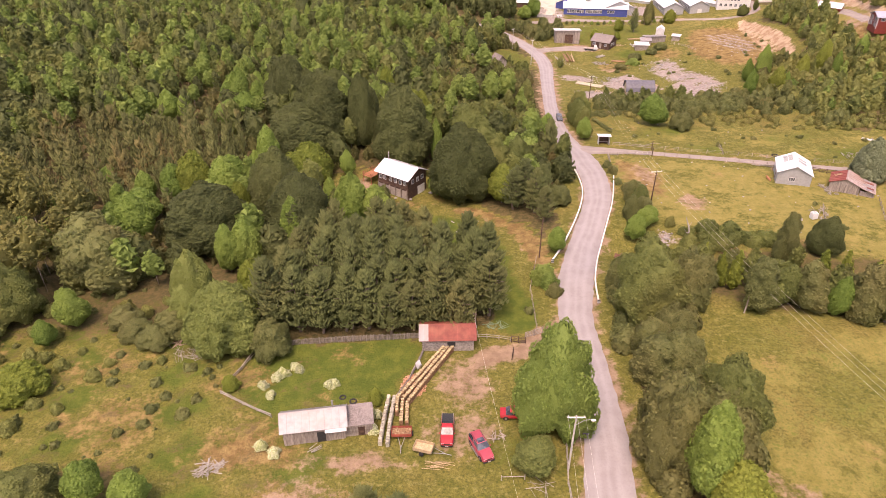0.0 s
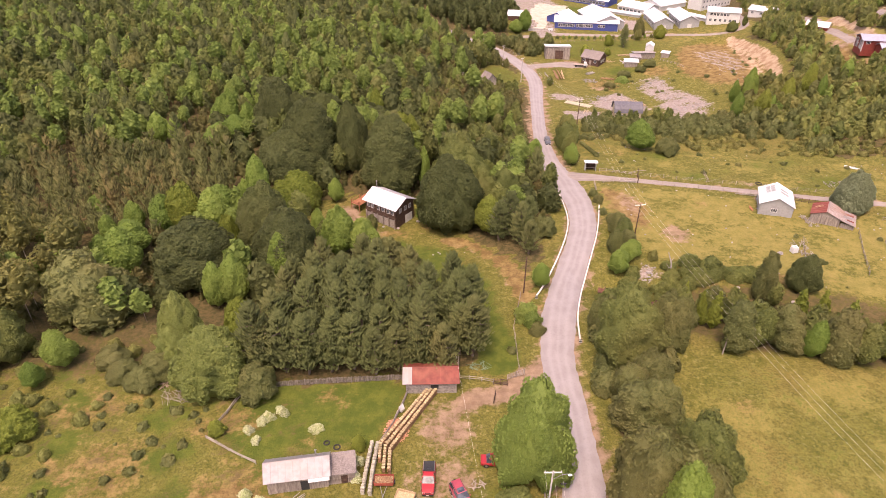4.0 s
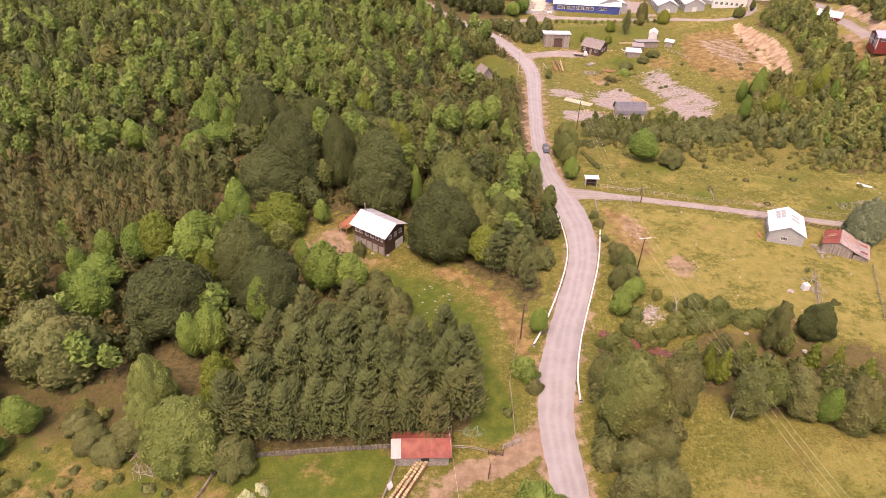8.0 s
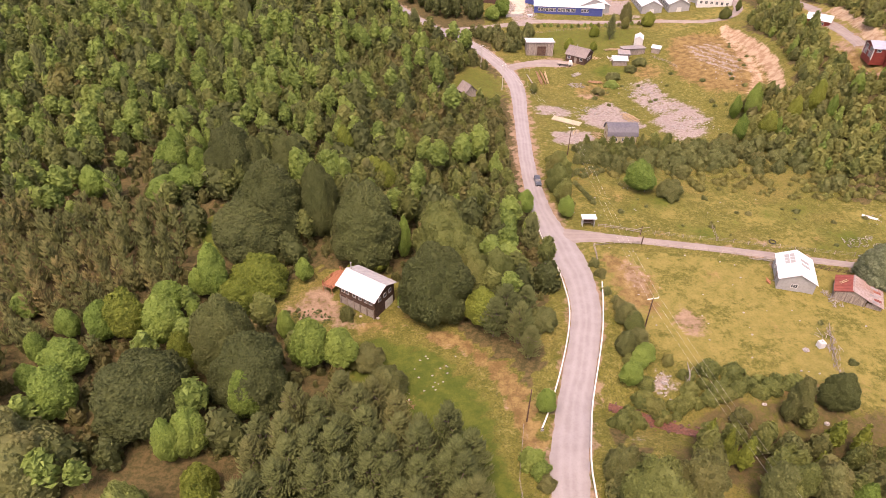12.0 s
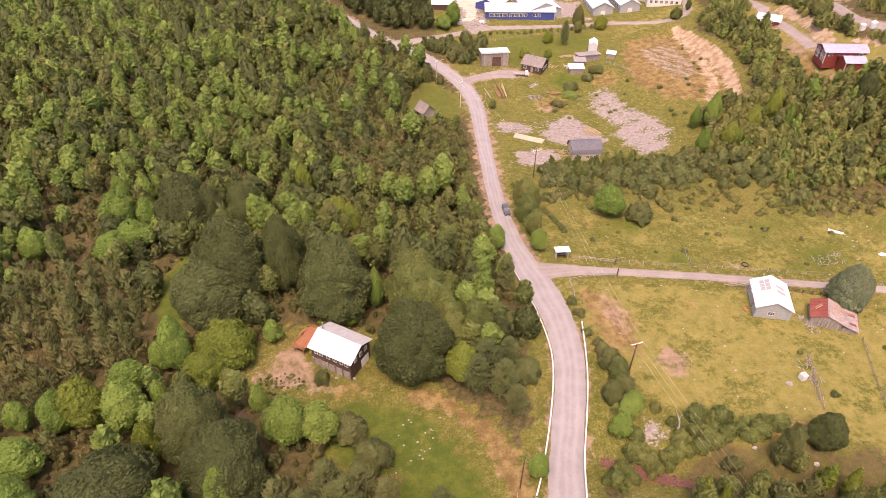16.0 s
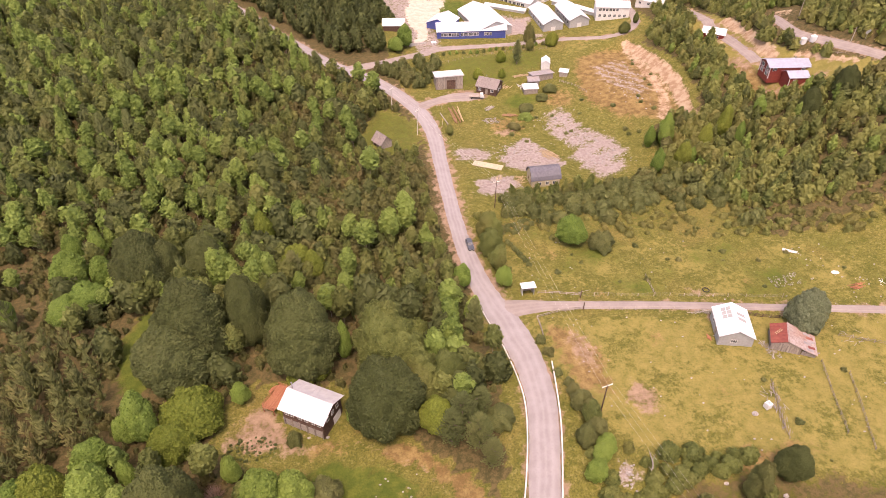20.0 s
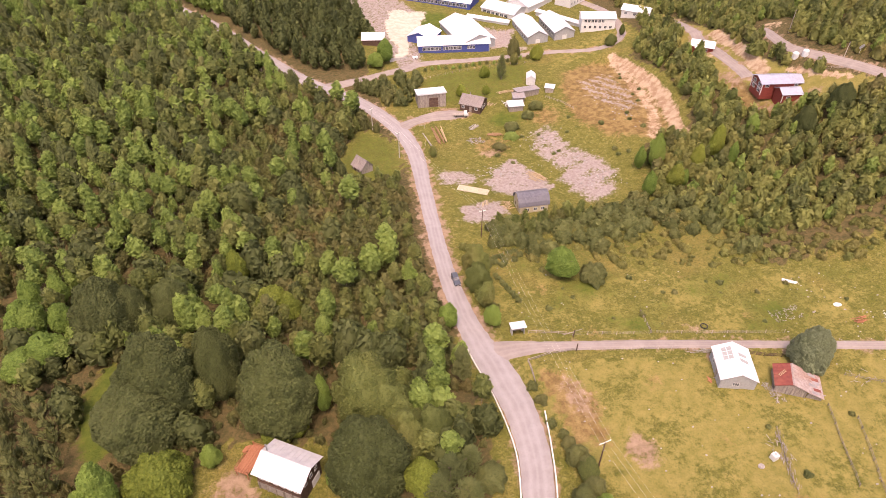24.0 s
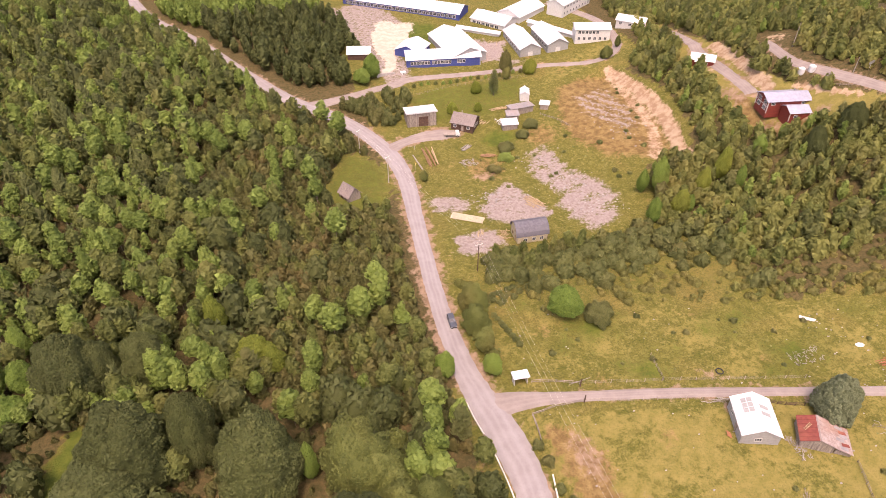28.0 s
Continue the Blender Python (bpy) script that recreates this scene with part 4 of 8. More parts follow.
KINDS = {
    "gum": ("wispy", LEAF_GUM, 12.0, 2.8, 0.36),
    "dark_round": ("round", LEAF_DARK, 16.0, 6.5, 0.26),
    "wood_round": ("ragged", LEAF_WOOD, 14.0, 6.0, 0.26),
    "grey_oval": ("ragged", LEAF_SCRUB, 9.0, 2.2, 0.20),
    "light_oval": ("oval", LEAF_FRESH, 10.0, 2.8, 0.24),
    "lime_oval": ("oval", LEAF_LIME, 10.0, 3.0, 0.25),
    "lime_round": ("round", LEAF_LIME, 8.0, 4.5, 0.28),
    "willow": ("fluffy", LEAF_WILLOW, 11.0, 5.4, 0.21),
    "road_oval": ("ragged", LEAF_LIGHT, 13.0, 5.8, 0.21),
    "scrub_round": ("ragged", LEAF_SCRUB, 9.0, 4.2, 0.22),
    "wood_oval": ("oval", LEAF_WOOD, 11.0, 2.8, 0.31),
    "pine": ("pine", LEAF_PINE, 13.5, 2.9, 0.34),
    "spruce": ("spruce", LEAF_SPRUCE, 11.0, 5.6, 0.27),
    "young_pine": ("pine", LEAF_YOUNG, 7.0, 1.7, 0.32),
    "bush": ("bush", LEAF_SCRUB, 1.6, 1.3, 0.17),
    "green_bush": ("bush", LEAF_LIGHT, 2.2, 1.6, 0.19),
    "dry_bush": ("twigs", LEAF_DRY, 4.0, 2.0, 0.035),
    "flower_bush": ("bush", FLOWER, 1.1, 0.75, 0.13),
}
TREE_WORDS = {
    "gum": ("gum_tree", "slender yellow-green tree with pale reddish stems", "tree"),
    "dark_round": ("broadleaf_tree", "tall dark green broadleaf tree with a dense rounded crown", "tree"),
    "wood_round": ("broadleaf_tree", "mid green broadleaf tree with a spreading crown", "tree"),
    "grey_oval": ("scrub_tree", "slim olive-grey tree with a loose uneven crown", "tree"),
    "light_oval": ("broadleaf_tree", "upright light green broadleaf tree at the wood's edge", "tree"),
    "lime_oval": ("broadleaf_tree", "upright yellow-green broadleaf tree with dense leaves", "tree"),
    "lime_round": ("round_tree", "low round bright green tree on grass", "tree"),
    "willow": ("willow_tree", "pale green willow tree with a soft rounded crown", "tree"),
    "road_oval": ("roadside_tree", "tall leafy green tree beside the gravel road", "tree"),
    "scrub_round": ("scrub_tree", "olive green scrubby tree with a loose crown", "tree"),
    "wood_oval": ("broadleaf_tree", "upright dark green tree beside the road", "tree"),
    "pine": ("pine_tree", "dark green pine tree of a dense planted grove", "tree"),
    "spruce": ("spruce_tree", "large grey-green conifer beside the lane", "tree"),
    "young_pine": ("young_pine", "young brownish green pine on bare forest floor", "tree"),
    "bush": ("bush", "olive green bush in rough grass", "bush"),
    "green_bush": ("bush", "fresh green leafy bush in grass", "bush"),
    "dry_bush": ("dry_bush", "bare brown-grey bush among green trees", "bush"),
    "flower_bush": ("flowering_bush", "small bush covered in cream-white flowers", "bush"),
}
PLACED = []


def plant(kind, x, y, h=None, r=None, i=None, group=""):
    """One tree or bush as a thing of its own."""
    form, mat, h0, r0, _ = KINDS[kind]
    i = (len(PLACED) % 3) if i is None else i
    crown, trunk = proto(kind, i)
    name, label, cat = TREE_WORDS[kind]
    t = thing(name, x, y, (len(PLACED) * 137) % 360, label, cat, group)
    sr, sh = (r or r0) / r0, (h or h0) / h0
    t.scale = (sr, sr, sh)
    for n, me in (("crown", crown), ("trunk", trunk)):
        ob = new(n, me)
        ob.parent = t
    PLACED.append((x, y, 0.75 * (r or r0)))
    return t


for kind, x, y, h, r in [
    # round the house, the grove and the creek
    ("dark_round", -10.8, 152.9, 19.5, 7.3), ("dark_round", 4.5, 134.8, 17.0, 6.9), ("dark_round", -37.4, 155.7, 13.4, 7.9), ("dark_round", -32.4, 160.7, 19.5, 7.2), ("dark_round", -21.5, 162.2, 18.5, 4.2),
    ("dark_round", -45.8, 183.2, 17.0, 6.4), ("dark_round", -31.3, 183.3, 13.4, 4.6), ("dark_round", -39.9, 184.3, 13.1, 4.0), ("lime_round", -10.1, 181.5, 7.9, 4.2), ("lime_round", -33.1, 142.3, 8.6, 5.4),
    ("lime_round", -36.7, 136.5, 7.1, 4.3), ("light_oval", -41.4, 140.0, 13.7, 2.8), ("light_oval", -44.8, 140.2, 7.4, 1.9), ("dark_round", -35.8, 121.2, 16.0, 5.1), ("dry_bush", -28.9, 124.8, 4.6, 2.4),
    ("light_oval", -24.1, 145.4, 6.5, 1.6), ("lime_oval", 12.8, 129.8, 9.2, 3.1), ("light_oval", -1.5, 135.6, 6.8, 2.1), ("lime_round", -10.6, 149.4, 4.5, 3.9), ("light_oval", -2.4, 152.1, 11.7, 1.5),
    ("light_oval", -63.6, 196.2, 10.3, 2.3), ("light_oval", -58.7, 198.2, 8.5, 2.2), ("light_oval", -62.7, 187.3, 11.4, 3.8), ("light_oval", -55.8, 187.2, 9.2, 2.8), ("light_oval", -57.6, 178.7, 8.2, 4.0),
    ("light_oval", -61.6, 176.8, 6.7, 3.7), ("light_oval", -79.6, 178.3, 9.5, 2.7), ("light_oval", -74.9, 178.1, 7.8, 1.8), ("lime_oval", -55.2, 128.7, 12.0, 3.5), ("light_oval", -49.4, 134.5, 8.6, 3.2),
    ("light_oval", -48.1, 127.4, 11.1, 3.6), ("light_oval", -42.9, 130.2, 7.8, 1.5), ("light_oval", -60.3, 128.6, 8.9, 2.8), ("light_oval", -67.0, 129.2, 7.0, 2.1), ("lime_round", -43.6, 120.7, 8.4, 2.4),
    ("light_oval", -64.2, 120.3, 7.2, 3.6), ("wood_round", 6.4, 150.1, 15.5, 5.6), ("wood_oval", 11.2, 144.5, 9.6, 3.2), ("wood_round", 17.2, 138.9, 11.0, 3.4), ("dark_round", -47.1, 109.3, 13.3, 7.7),
    ("dark_round", -29.3, 112.7, 13.9, 6.6), ("light_oval", -29.5, 108.4, 11.8, 2.5), ("light_oval", -25.8, 127.9, 7.5, 1.7), ("light_oval", -20.3, 120.6, 11.9, 3.3), ("light_oval", -15.0, 120.5, 9.7, 3.2),
    ("light_oval", -40.3, 100.1, 9.8, 2.2), ("light_oval", -37.0, 101.4, 10.5, 2.6), ("lime_round", -34.2, 93.7, 6.4, 2.8), ("willow", -34.4, 79.0, 10.7, 5.3), ("willow", -42.6, 87.9, 11.1, 3.3),
    ("scrub_round", -62.9, 98.1, 12.3, 6.7), ("light_oval", -61.3, 110.5, 10.8, 3.5), ("light_oval", -68.6, 116.2, 5.9, 2.2), ("light_oval", -70.2, 122.9, 7.0, 1.8), ("light_oval", -78.0, 136.1, 5.1, 2.8),
    ("wood_round", -72.1, 85.6, 10.5, 3.7), ("wood_round", 33.1, 84.7, 13.4, 4.8), ("scrub_round", 40.9, 88.1, 10.1, 3.4), ("grey_oval", 30.5, 69.9, 7.4, 2.8), ("scrub_round", 27.4, 54.1, 13.4, 3.2),
    ("wood_round", 35.1, 57.6, 14.2, 4.1), ("grey_oval", 52.0, 86.3, 9.6, 2.3), ("wood_oval", 56.7, 87.6, 7.6, 2.0), ("grey_oval", 60.1, 86.4, 9.0, 2.6), ("light_oval", 64.0, 84.2, 7.4, 1.7),
    ("grey_oval", 67.6, 83.5, 10.2, 2.6), ("wood_oval", 72.0, 83.2, 8.6, 2.2), ("grey_oval", 63.8, 102.5, 11.0, 1.7), ("dark_round", 72.2, 104.6, 7.6, 2.8), ("road_oval", 14.6, 61.0, 16.0, 4.3),
    ("lime_oval", -11.5, 178.6, 8.5, 2.6), ("lime_oval", -6.3, 178.2, 9.0, 2.2), ("lime_oval", -17.6, 193.4, 11.0, 2.2), ("scrub_round", -10.0, 120.5, 4.5, 3.0), ("scrub_round", -6.0, 113.5, 6.0, 3.0),
    ("bush", -14.5, 134.0, 3.2, 1.0),
    # yard, fields, roadsides and far gardens
    ("wood_oval", 11.0, 54.2, 5.0, 2.5), ("willow", -38.5, 82.5, 7.5, 3.2), ("lime_round", -32.5, 88.5, 9.0, 3.0), ("lime_round", -61.7, 68.5, 4.8, 3.6), ("light_oval", -61.5, 84.0, 7.5, 2.3),
    ("light_oval", -63.7, 79.0, 5.0, 1.5), ("wood_round", -76.0, 80.0, 8.0, 4.0), ("wood_round", -51.0, 48.5, 6.0, 4.0), ("light_oval", -44.0, 50.5, 6.0, 2.2), ("light_oval", -37.8, 49.0, 6.0, 2.1),
    ("wood_round", -69.0, 52.0, 5.0, 3.0), ("wood_round", -62.0, 46.0, 5.0, 3.0), ("lime_round", -31.6, 69.0, 2.4, 1.2), ("lime_round", -10.2, 66.2, 2.3, 1.0), ("pine", -9.5, 46.5, 6.5, 2.4), ("pine", -5.5, 45.5, 6.5, 2.4),
    ("pine", -13.0, 45.0, 5.0, 1.8), ("pine", 10.5, 45.0, 5.0, 1.6), ("bush", -14.5, 134.0, 3.2, 1.4), ("pine", 17.5, 128.5, 11.0, 3.2), ("pine", 19.5, 123.5, 10.5, 3.0), ("pine", 15.0, 126.0, 10.0, 3.0),
    ("pine", 20.8, 119.0, 8.5, 2.4), ("pine", 22.0, 131.0, 8.0, 2.6), ("wood_round", 12.0, 139.0, 11.0, 4.2), ("wood_round", 9.5, 147.0, 11.0, 4.6), ("scrub_round", 25.0, 128.0, 4.0, 2.6), ("scrub_round", 24.5, 141.5, 3.2, 3.2),
    ("light_oval", 21.5, 106.5, 5.5, 1.7), ("green_bush", 17.4, 96.0, 3.4, 1.9), ("green_bush", 18.4, 94.2, 2.6, 1.5), ("bush", 19.0, 91.8, 2.0, 1.3), ("scrub_round", -46.5, 79.0, 3.2, 2.4),
    ("scrub_round", -44.5, 82.0, 4.2, 2.6), ("willow", -42.5, 84.8, 7.0, 3.0), ("scrub_round", -50.2, 81.2, 3.0, 2.2), ("scrub_round", -27.5, 77.0, 6.0, 2.8), ("scrub_round", -53.0, 84.0, 3.4, 2.6),
    ("light_oval", 31.0, 50.5, 14.5, 3.0), ("lime_oval", 33.0, 47.0, 9.0, 3.2), ("scrub_round", 29.0, 57.0, 12.5, 4.6), ("scrub_round", 33.0, 54.5, 12.0, 4.6), ("scrub_round", 33.5, 70.0, 8.0, 3.4),
    ("scrub_round", 31.0, 75.5, 6.5, 2.6), ("scrub_round", 34.8, 77.0, 7.5, 2.8), ("scrub_round", 31.0, 92.5, 6.5, 2.6), ("grey_oval", 41.6, 127.5, 5.0, 1.7), ("grey_oval", 41.6, 131.0, 2.6, 1.2),
    ("grey_oval", 42.2, 120.8, 4.0, 1.7), ("light_oval", 42.2, 117.0, 4.2, 1.9), ("grey_oval", 42.2, 125.0, 5.0, 1.5), ("bush", 40.4, 136.5, 1.2, 1.0), ("bush", 41.6, 133.5, 1.3, 1.0), ("bush", 40.4, 142.0, 1.8, 1.2),
    ("bush", 40.0, 146.0, 1.6, 1.1), ("wood_oval", 42.3, 124.0, 5.2, 1.8), ("light_oval", 38.6, 112.5, 5.5, 1.9), ("scrub_round", 39.3, 119.5, 5.0, 1.8), ("light_oval", 41.0, 115.5, 4.5, 1.8), ("spruce", 99.2, 136.3, 10.0, 4.3),
    ("light_oval", 60.4, 178.5, 8.6, 3.6), ("light_oval", 28.2, 168.5, 6.4, 2.1), ("light_oval", 38.1, 165.8, 6.2, 1.8), ("wood_oval", 38.6, 172.5, 7.5, 2.0), ("wood_round", 39.0, 180.0, 7.0, 2.8),
    ("wood_round", 40.5, 187.0, 7.5, 3.0), ("scrub_round", 67.5, 174.5, 4.5, 3.0), ("pine", 83.8, 293.0, 10.5, 2.2), ("lime_round", 78.2, 297.2, 4.6, 1.8), ("scrub_round", 95.6, 311.5, 7.5, 2.2),
    ("wood_oval", 93.0, 303.5, 5.0, 1.5), ("lime_round", 103.5, 305.5, 5.5, 2.6), ("lime_round", 65.5, 286.0, 4.0, 1.9), ("lime_round", 75.0, 285.0, 3.0, 1.4), ("scrub_round", 89.0, 268.5, 2.8, 2.2),
    ("scrub_round", 84.0, 264.0, 2.4, 2.0), ("wood_oval", 44.5, 247.5, 4.0, 1.2), ("scrub_round", 76.0, 258.5, 2.6, 2.4), ("green_bush", 74.0, 253.0, 2.2, 2.2), ("scrub_round", 68.0, 248.0, 2.0, 2.0),
    
    ("dark_round", 147.5, 205.5, 9.0, 2.9), ("dark_round", 158.0, 206.0, 9.0, 3.1), ("light_oval", 42.5, 318.0, 9.5, 3.2),
    ("light_oval", 38.0, 314.0, 6.0, 3.0), ("wood_round", 135.0, 303.0, 4.5, 2.2), ("wood_oval", 143.0, 309.0, 5.0, 1.2),
    # below the clay bank
    ("light_oval", 107.8, 217.0, 12.0, 2.1), ("light_oval", 99.2, 204.9, 8.5, 1.9), ("lime_oval", 107.5, 205.1, 8.1, 2.2), ("lime_oval", 124.7, 212.4, 10.8, 2.0), ("light_oval", 125.4, 205.4, 8.8, 1.4), ("lime_oval", 117.4, 209.9, 8.7, 1.8), ("light_oval", 137.8, 214.9, 7.2, 1.8), ("light_oval", 110.0, 204.3, 6.1, 1.2), ("light_oval", 103.8, 219.0, 8.2, 1.5),
]:
    plant(kind, x, y, h, r)
for x, y in [(-25.4, 71), (-24.8, 72.2), (-23.1, 73.4), (-22.2, 72.6), (-24.2, 71.8), (-17.3, 69.4), (-16.6, 69.6), (-25.4, 67.4), (-24.7, 58), (-22.6, 56.9), (-10.1, 60.8), (-9.8, 63.4), (-10.6, 64.0), (-27, 69.3)]:
    plant("flower_bush", x, y, 0.8 + 0.3 * random.random(), 0.55 + 0.25 * random.random(), group="flowering bushes")


def free_spots(poly, step, rng, jitter=0.42):
    """Jittered grid points in a polygon, clear of roads."""
    xs, ys = [q[0] for q in poly], [q[1] for q in poly]
    X, Y = np.meshgrid(np.arange(min(xs), max(xs), step), np.arange(min(ys), max(ys), step))
    x, y = X.ravel() + rng.normal(size=X.size) * step * jitter, Y.ravel() + rng.normal(size=X.size) * step * jitter
    ok = inside(x, y, poly)
    for line, half in LANES:
        ok &= from_line(x, y, line) > half + 3.0
    return x[ok], y[ok]


def clear_of(x, y, spots, extra=0.0):
    ok = np.ones(len(x), bool)
    for px, py, pr in spots:
        ok &= np.hypot(x - px, y - py) > pr + extra
    return ok


def wood_stuff(name, x, y, forms, mat, label, rng, hs=(0.75, 1.25), lean=0.03, bare=0.0):
    """Many trees as one mesh; forms: list of crown data. With bare, crowns start higher and stems show."""
    vs, fs, ts, ns, n = [], [], [], [], 0
    feet, heads = [], []
    z = land(x, y)
    for i in range(len(x)):
        v, f, nn = forms[int(rng.integers(len(forms)))]
        s, a = rng.uniform(*hs), rng.uniform(0, 6.283)
        sx, sz = s * rng.uniform(0.85, 1.15), s * rng.uniform(0.85, 1.2)
        c, d = math.cos(a), math.sin(a)
        w, m = np.empty_like(v), np.empty_like(nn)
        k = bare * rng.uniform(0.5, 1.2)
        tall = float(v[:, 2].max())
        vz = k * tall + v[:, 2] * (1 - k)
        lx, ly = rng.normal() * lean, rng.normal() * lean
        w[:, 0] = (v[:, 0] * c - v[:, 1] * d) * sx + x[i] + vz * lx
        w[:, 1] = (v[:, 0] * d + v[:, 1] * c) * sx + y[i] + vz * ly
        w[:, 2] = vz * sz + z[i] - 0.1
        m[:, 0], m[:, 1], m[:, 2] = nn[:, 0] * c - nn[:, 1] * d, nn[:, 0] * d + nn[:, 1] * c, nn[:, 2]
        vs.append(w), fs.append(f + n), ns.append(m), ts.append(np.full(len(v), rng.random()))
        n += len(v)
        feet.append((x[i], y[i], z[i] - 0.2)), heads.append((x[i] + tall * 0.7 * lx, y[i] + tall * 0.7 * ly, z[i] + tall * 0.7 * sz))
    if not vs:
        return
    me = raw_mesh(name, np.concatenate(vs), np.concatenate(fs), mat, (("tint", "FLOAT", np.concatenate(ts)),), True, np.concatenate(ns))
    wood = tagged(new(name, me), label, "trees", kind="stuff")
    if bare:
        v, f, nn = spindles(np.array(feet), np.array(heads), np.full(len(feet), 0.09), 3)
        stems = new("stems", raw_mesh("stems", v, f, STEM, smooth=True, normals=nn))
        stems.parent = wood
        tagged(stems, "thin pale stems below the crowns", kind="stuff")


def forms_of(form, h, r, tuft, k=4, seed=100, fine=False):
    """Small crowns for woods."""
    return [crown_data(seed + i, form, h, r, tuft, fine) for i in range(k)]


# ---------------------------------------------------------------- woods
WOOD_RNG = np.random.default_rng(5)
FAR_FORMS = {
    "oval": forms_of("oval", 8.5, 1.65, 0.72, 6, 11),
    "spire": forms_of("spire", 9.0, 1.6, 0.60, 5, 31),
    "round": forms_of("round", 8.0, 2.7, 0.80, 4, 51),
    "clump": forms_of("round", 8.0, 2.9, 1.2, 4, 55),
    "bush": forms_of("bush", 2.4, 1.5, 0.34, 4, 91),
    "low": forms_of("bush", 0.8, 0.7, 0.19, 4, 95),
    "sapling": forms_of("bush", 3.0, 1.15, 0.5, 6, 101),
    "young": forms_of("oval", 5.0, 1.05, 0.5, 5, 111),
}
MID_FORMS = {
    "oval": forms_of("oval", 8.5, 1.65, 0.54, 6, 11),
    "spire": forms_of("spire", 9.0, 1.6, 0.48, 5, 31),
    "round": forms_of("ragged", 8.0, 2.6, 0.64, 5, 51),
    "pine": forms_of("pine", 9.0, 2.0, 0.42, 5, 71),
}
NEAR_FORMS = {
    "oval": forms_of("oval", 8.5, 1.7, 0.42, 5, 11),
    "spire": forms_of("spire", 9.0, 1.6, 0.38, 5, 31),
    "round": forms_of("ragged", 7.5, 2.7, 0.48, 5, 51),
    "pine": forms_of("pine", 9.0, 2.0, 0.36, 4, 71, True),
    "bush": forms_of("bush", 2.4, 1.5, 0.25, 5, 91),
    "gum": forms_of("wispy", 12.0, 2.6, 0.46, 4, 61, False),
}


def wood_spots(poly, step, shut=(), extra=0.5):
    x, y = free_spots(poly, step, WOOD_RNG)
    ok = clear_of(x, y, PLACED, extra)
    for p in shut:
        ok &= ~inside(x, y, p)
    return x[ok], y[ok]


WEST_WOOD = [(-75, 92), (-52, 95), (-46, 104), (-40, 100), (-28, 101), (-16, 109), (-8, 119), (2, 120), (12, 130), (30, 128), (30, 300), (8, 302), (-6, 328), (-28, 373), (-48, 404), (-62, 450), (-190, 450), (-290, 420), (-290, 330), (-190, 230), (-105, 130)]
BROWN_PATCH = [(-112, 138), (-100, 168), (-62, 170), (-47, 152), (-50, 138), (-66, 133), (-75, 120), (-90, 120)]
PLACED.append((20.0, 228.5, 8.5))  # low growth only before the hut
x, y = wood_spots(WEST_WOOD, 4.1, (HOUSE_CLEARING, HUT_CLEARING, GLADE, PINE_GROVE, WEST_FIELD, BROWN_PATCH))
YOUNG_STRIP = [(-6, 168), (30, 160), (30, 300), (8, 302), (-2, 312), (-24, 300), (-18, 240)]
keep = ~inside(x, y, YOUNG_STRIP) | (WOOD_RNG.random(len(x)) < 0.22)
x, y = x[keep], y[keep]
OPEN_GROVE = [(-74, 100), (-46, 100), (-28, 100), (-10, 112), (2, 124), (14, 136), (14, 152), (-6, 166), (-34, 172), (-48, 176), (-54, 200), (-84, 200), (-84, 168), (-60, 150), (-76, 124)]
keep = ~inside(x, y, OPEN_GROVE) | (WOOD_RNG.random(len(x)) < 0.16)
x, y = x[keep], y[keep]
away = np.minimum(np.hypot(x, y - 60), np.hypot(x - 10, y - 140))
near, far = away < 48, away > 130
sort = WOOD_RNG.random(len(x))
patch = wobble(x, y, 60, 2.0) + 0.5 * wobble(x, y, 24, 6.0)
kinds = np.where(patch > 0.62, 2, np.where(sort < 0.42, 0, np.where(sort < 0.54, 1, np.where(sort < 0.68, 2, np.where(sort < 0.76, 3, 5)))))
gums = inside(x, y, [(-120, 92), (-68, 92), (-62, 104), (-66, 126), (-110, 150)])
kinds = np.where(gums & (sort < 0.75), 4, kinds)
for k, (form, mat, label) in enumerate([("oval", LEAF_WOOD, "dense wood of slim mid green young trees"), ("spire", LEAF_LIGHT, "light green pointed young trees scattered through the wood"), ("round", LEAF_DARK, "dark green rounded trees in the wood"), ("pine", LEAF_PINE, "olive green conifers in the wood"), ("gum", LEAF_GUM, "slender yellow-green trees with reddish stems"), ("oval", LEAF_LIGHT, "light green rounded young trees of the wood")]):
    for forms, where in ((NEAR_FORMS, near), (MID_FORMS, ~near & ~far), (FAR_FORMS, far)):
        sel = (kinds == k) & where
        wood_stuff("wood", x[sel], y[sel], forms.get(form, NEAR_FORMS[form]), mat, label, WOOD_RNG, (0.7, 1.3), 0.04, 0.0 if form in ("round", "pine") else 0.3)
# taller light trees that stand out of the wood
x, y = wood_spots(WEST_WOOD, 16.0, (HOUSE_CLEARING, HUT_CLEARING, GLADE, PINE_GROVE, WEST_FIELD, BROWN_PATCH), 1.5)
wood_stuff("tall_saplings", x, y, MID_FORMS["oval"], LEAF_LIGHT, "taller fresh green trees standing out of the wood", WOOD_RNG, (0.95, 1.35), 0.04, 0.4)
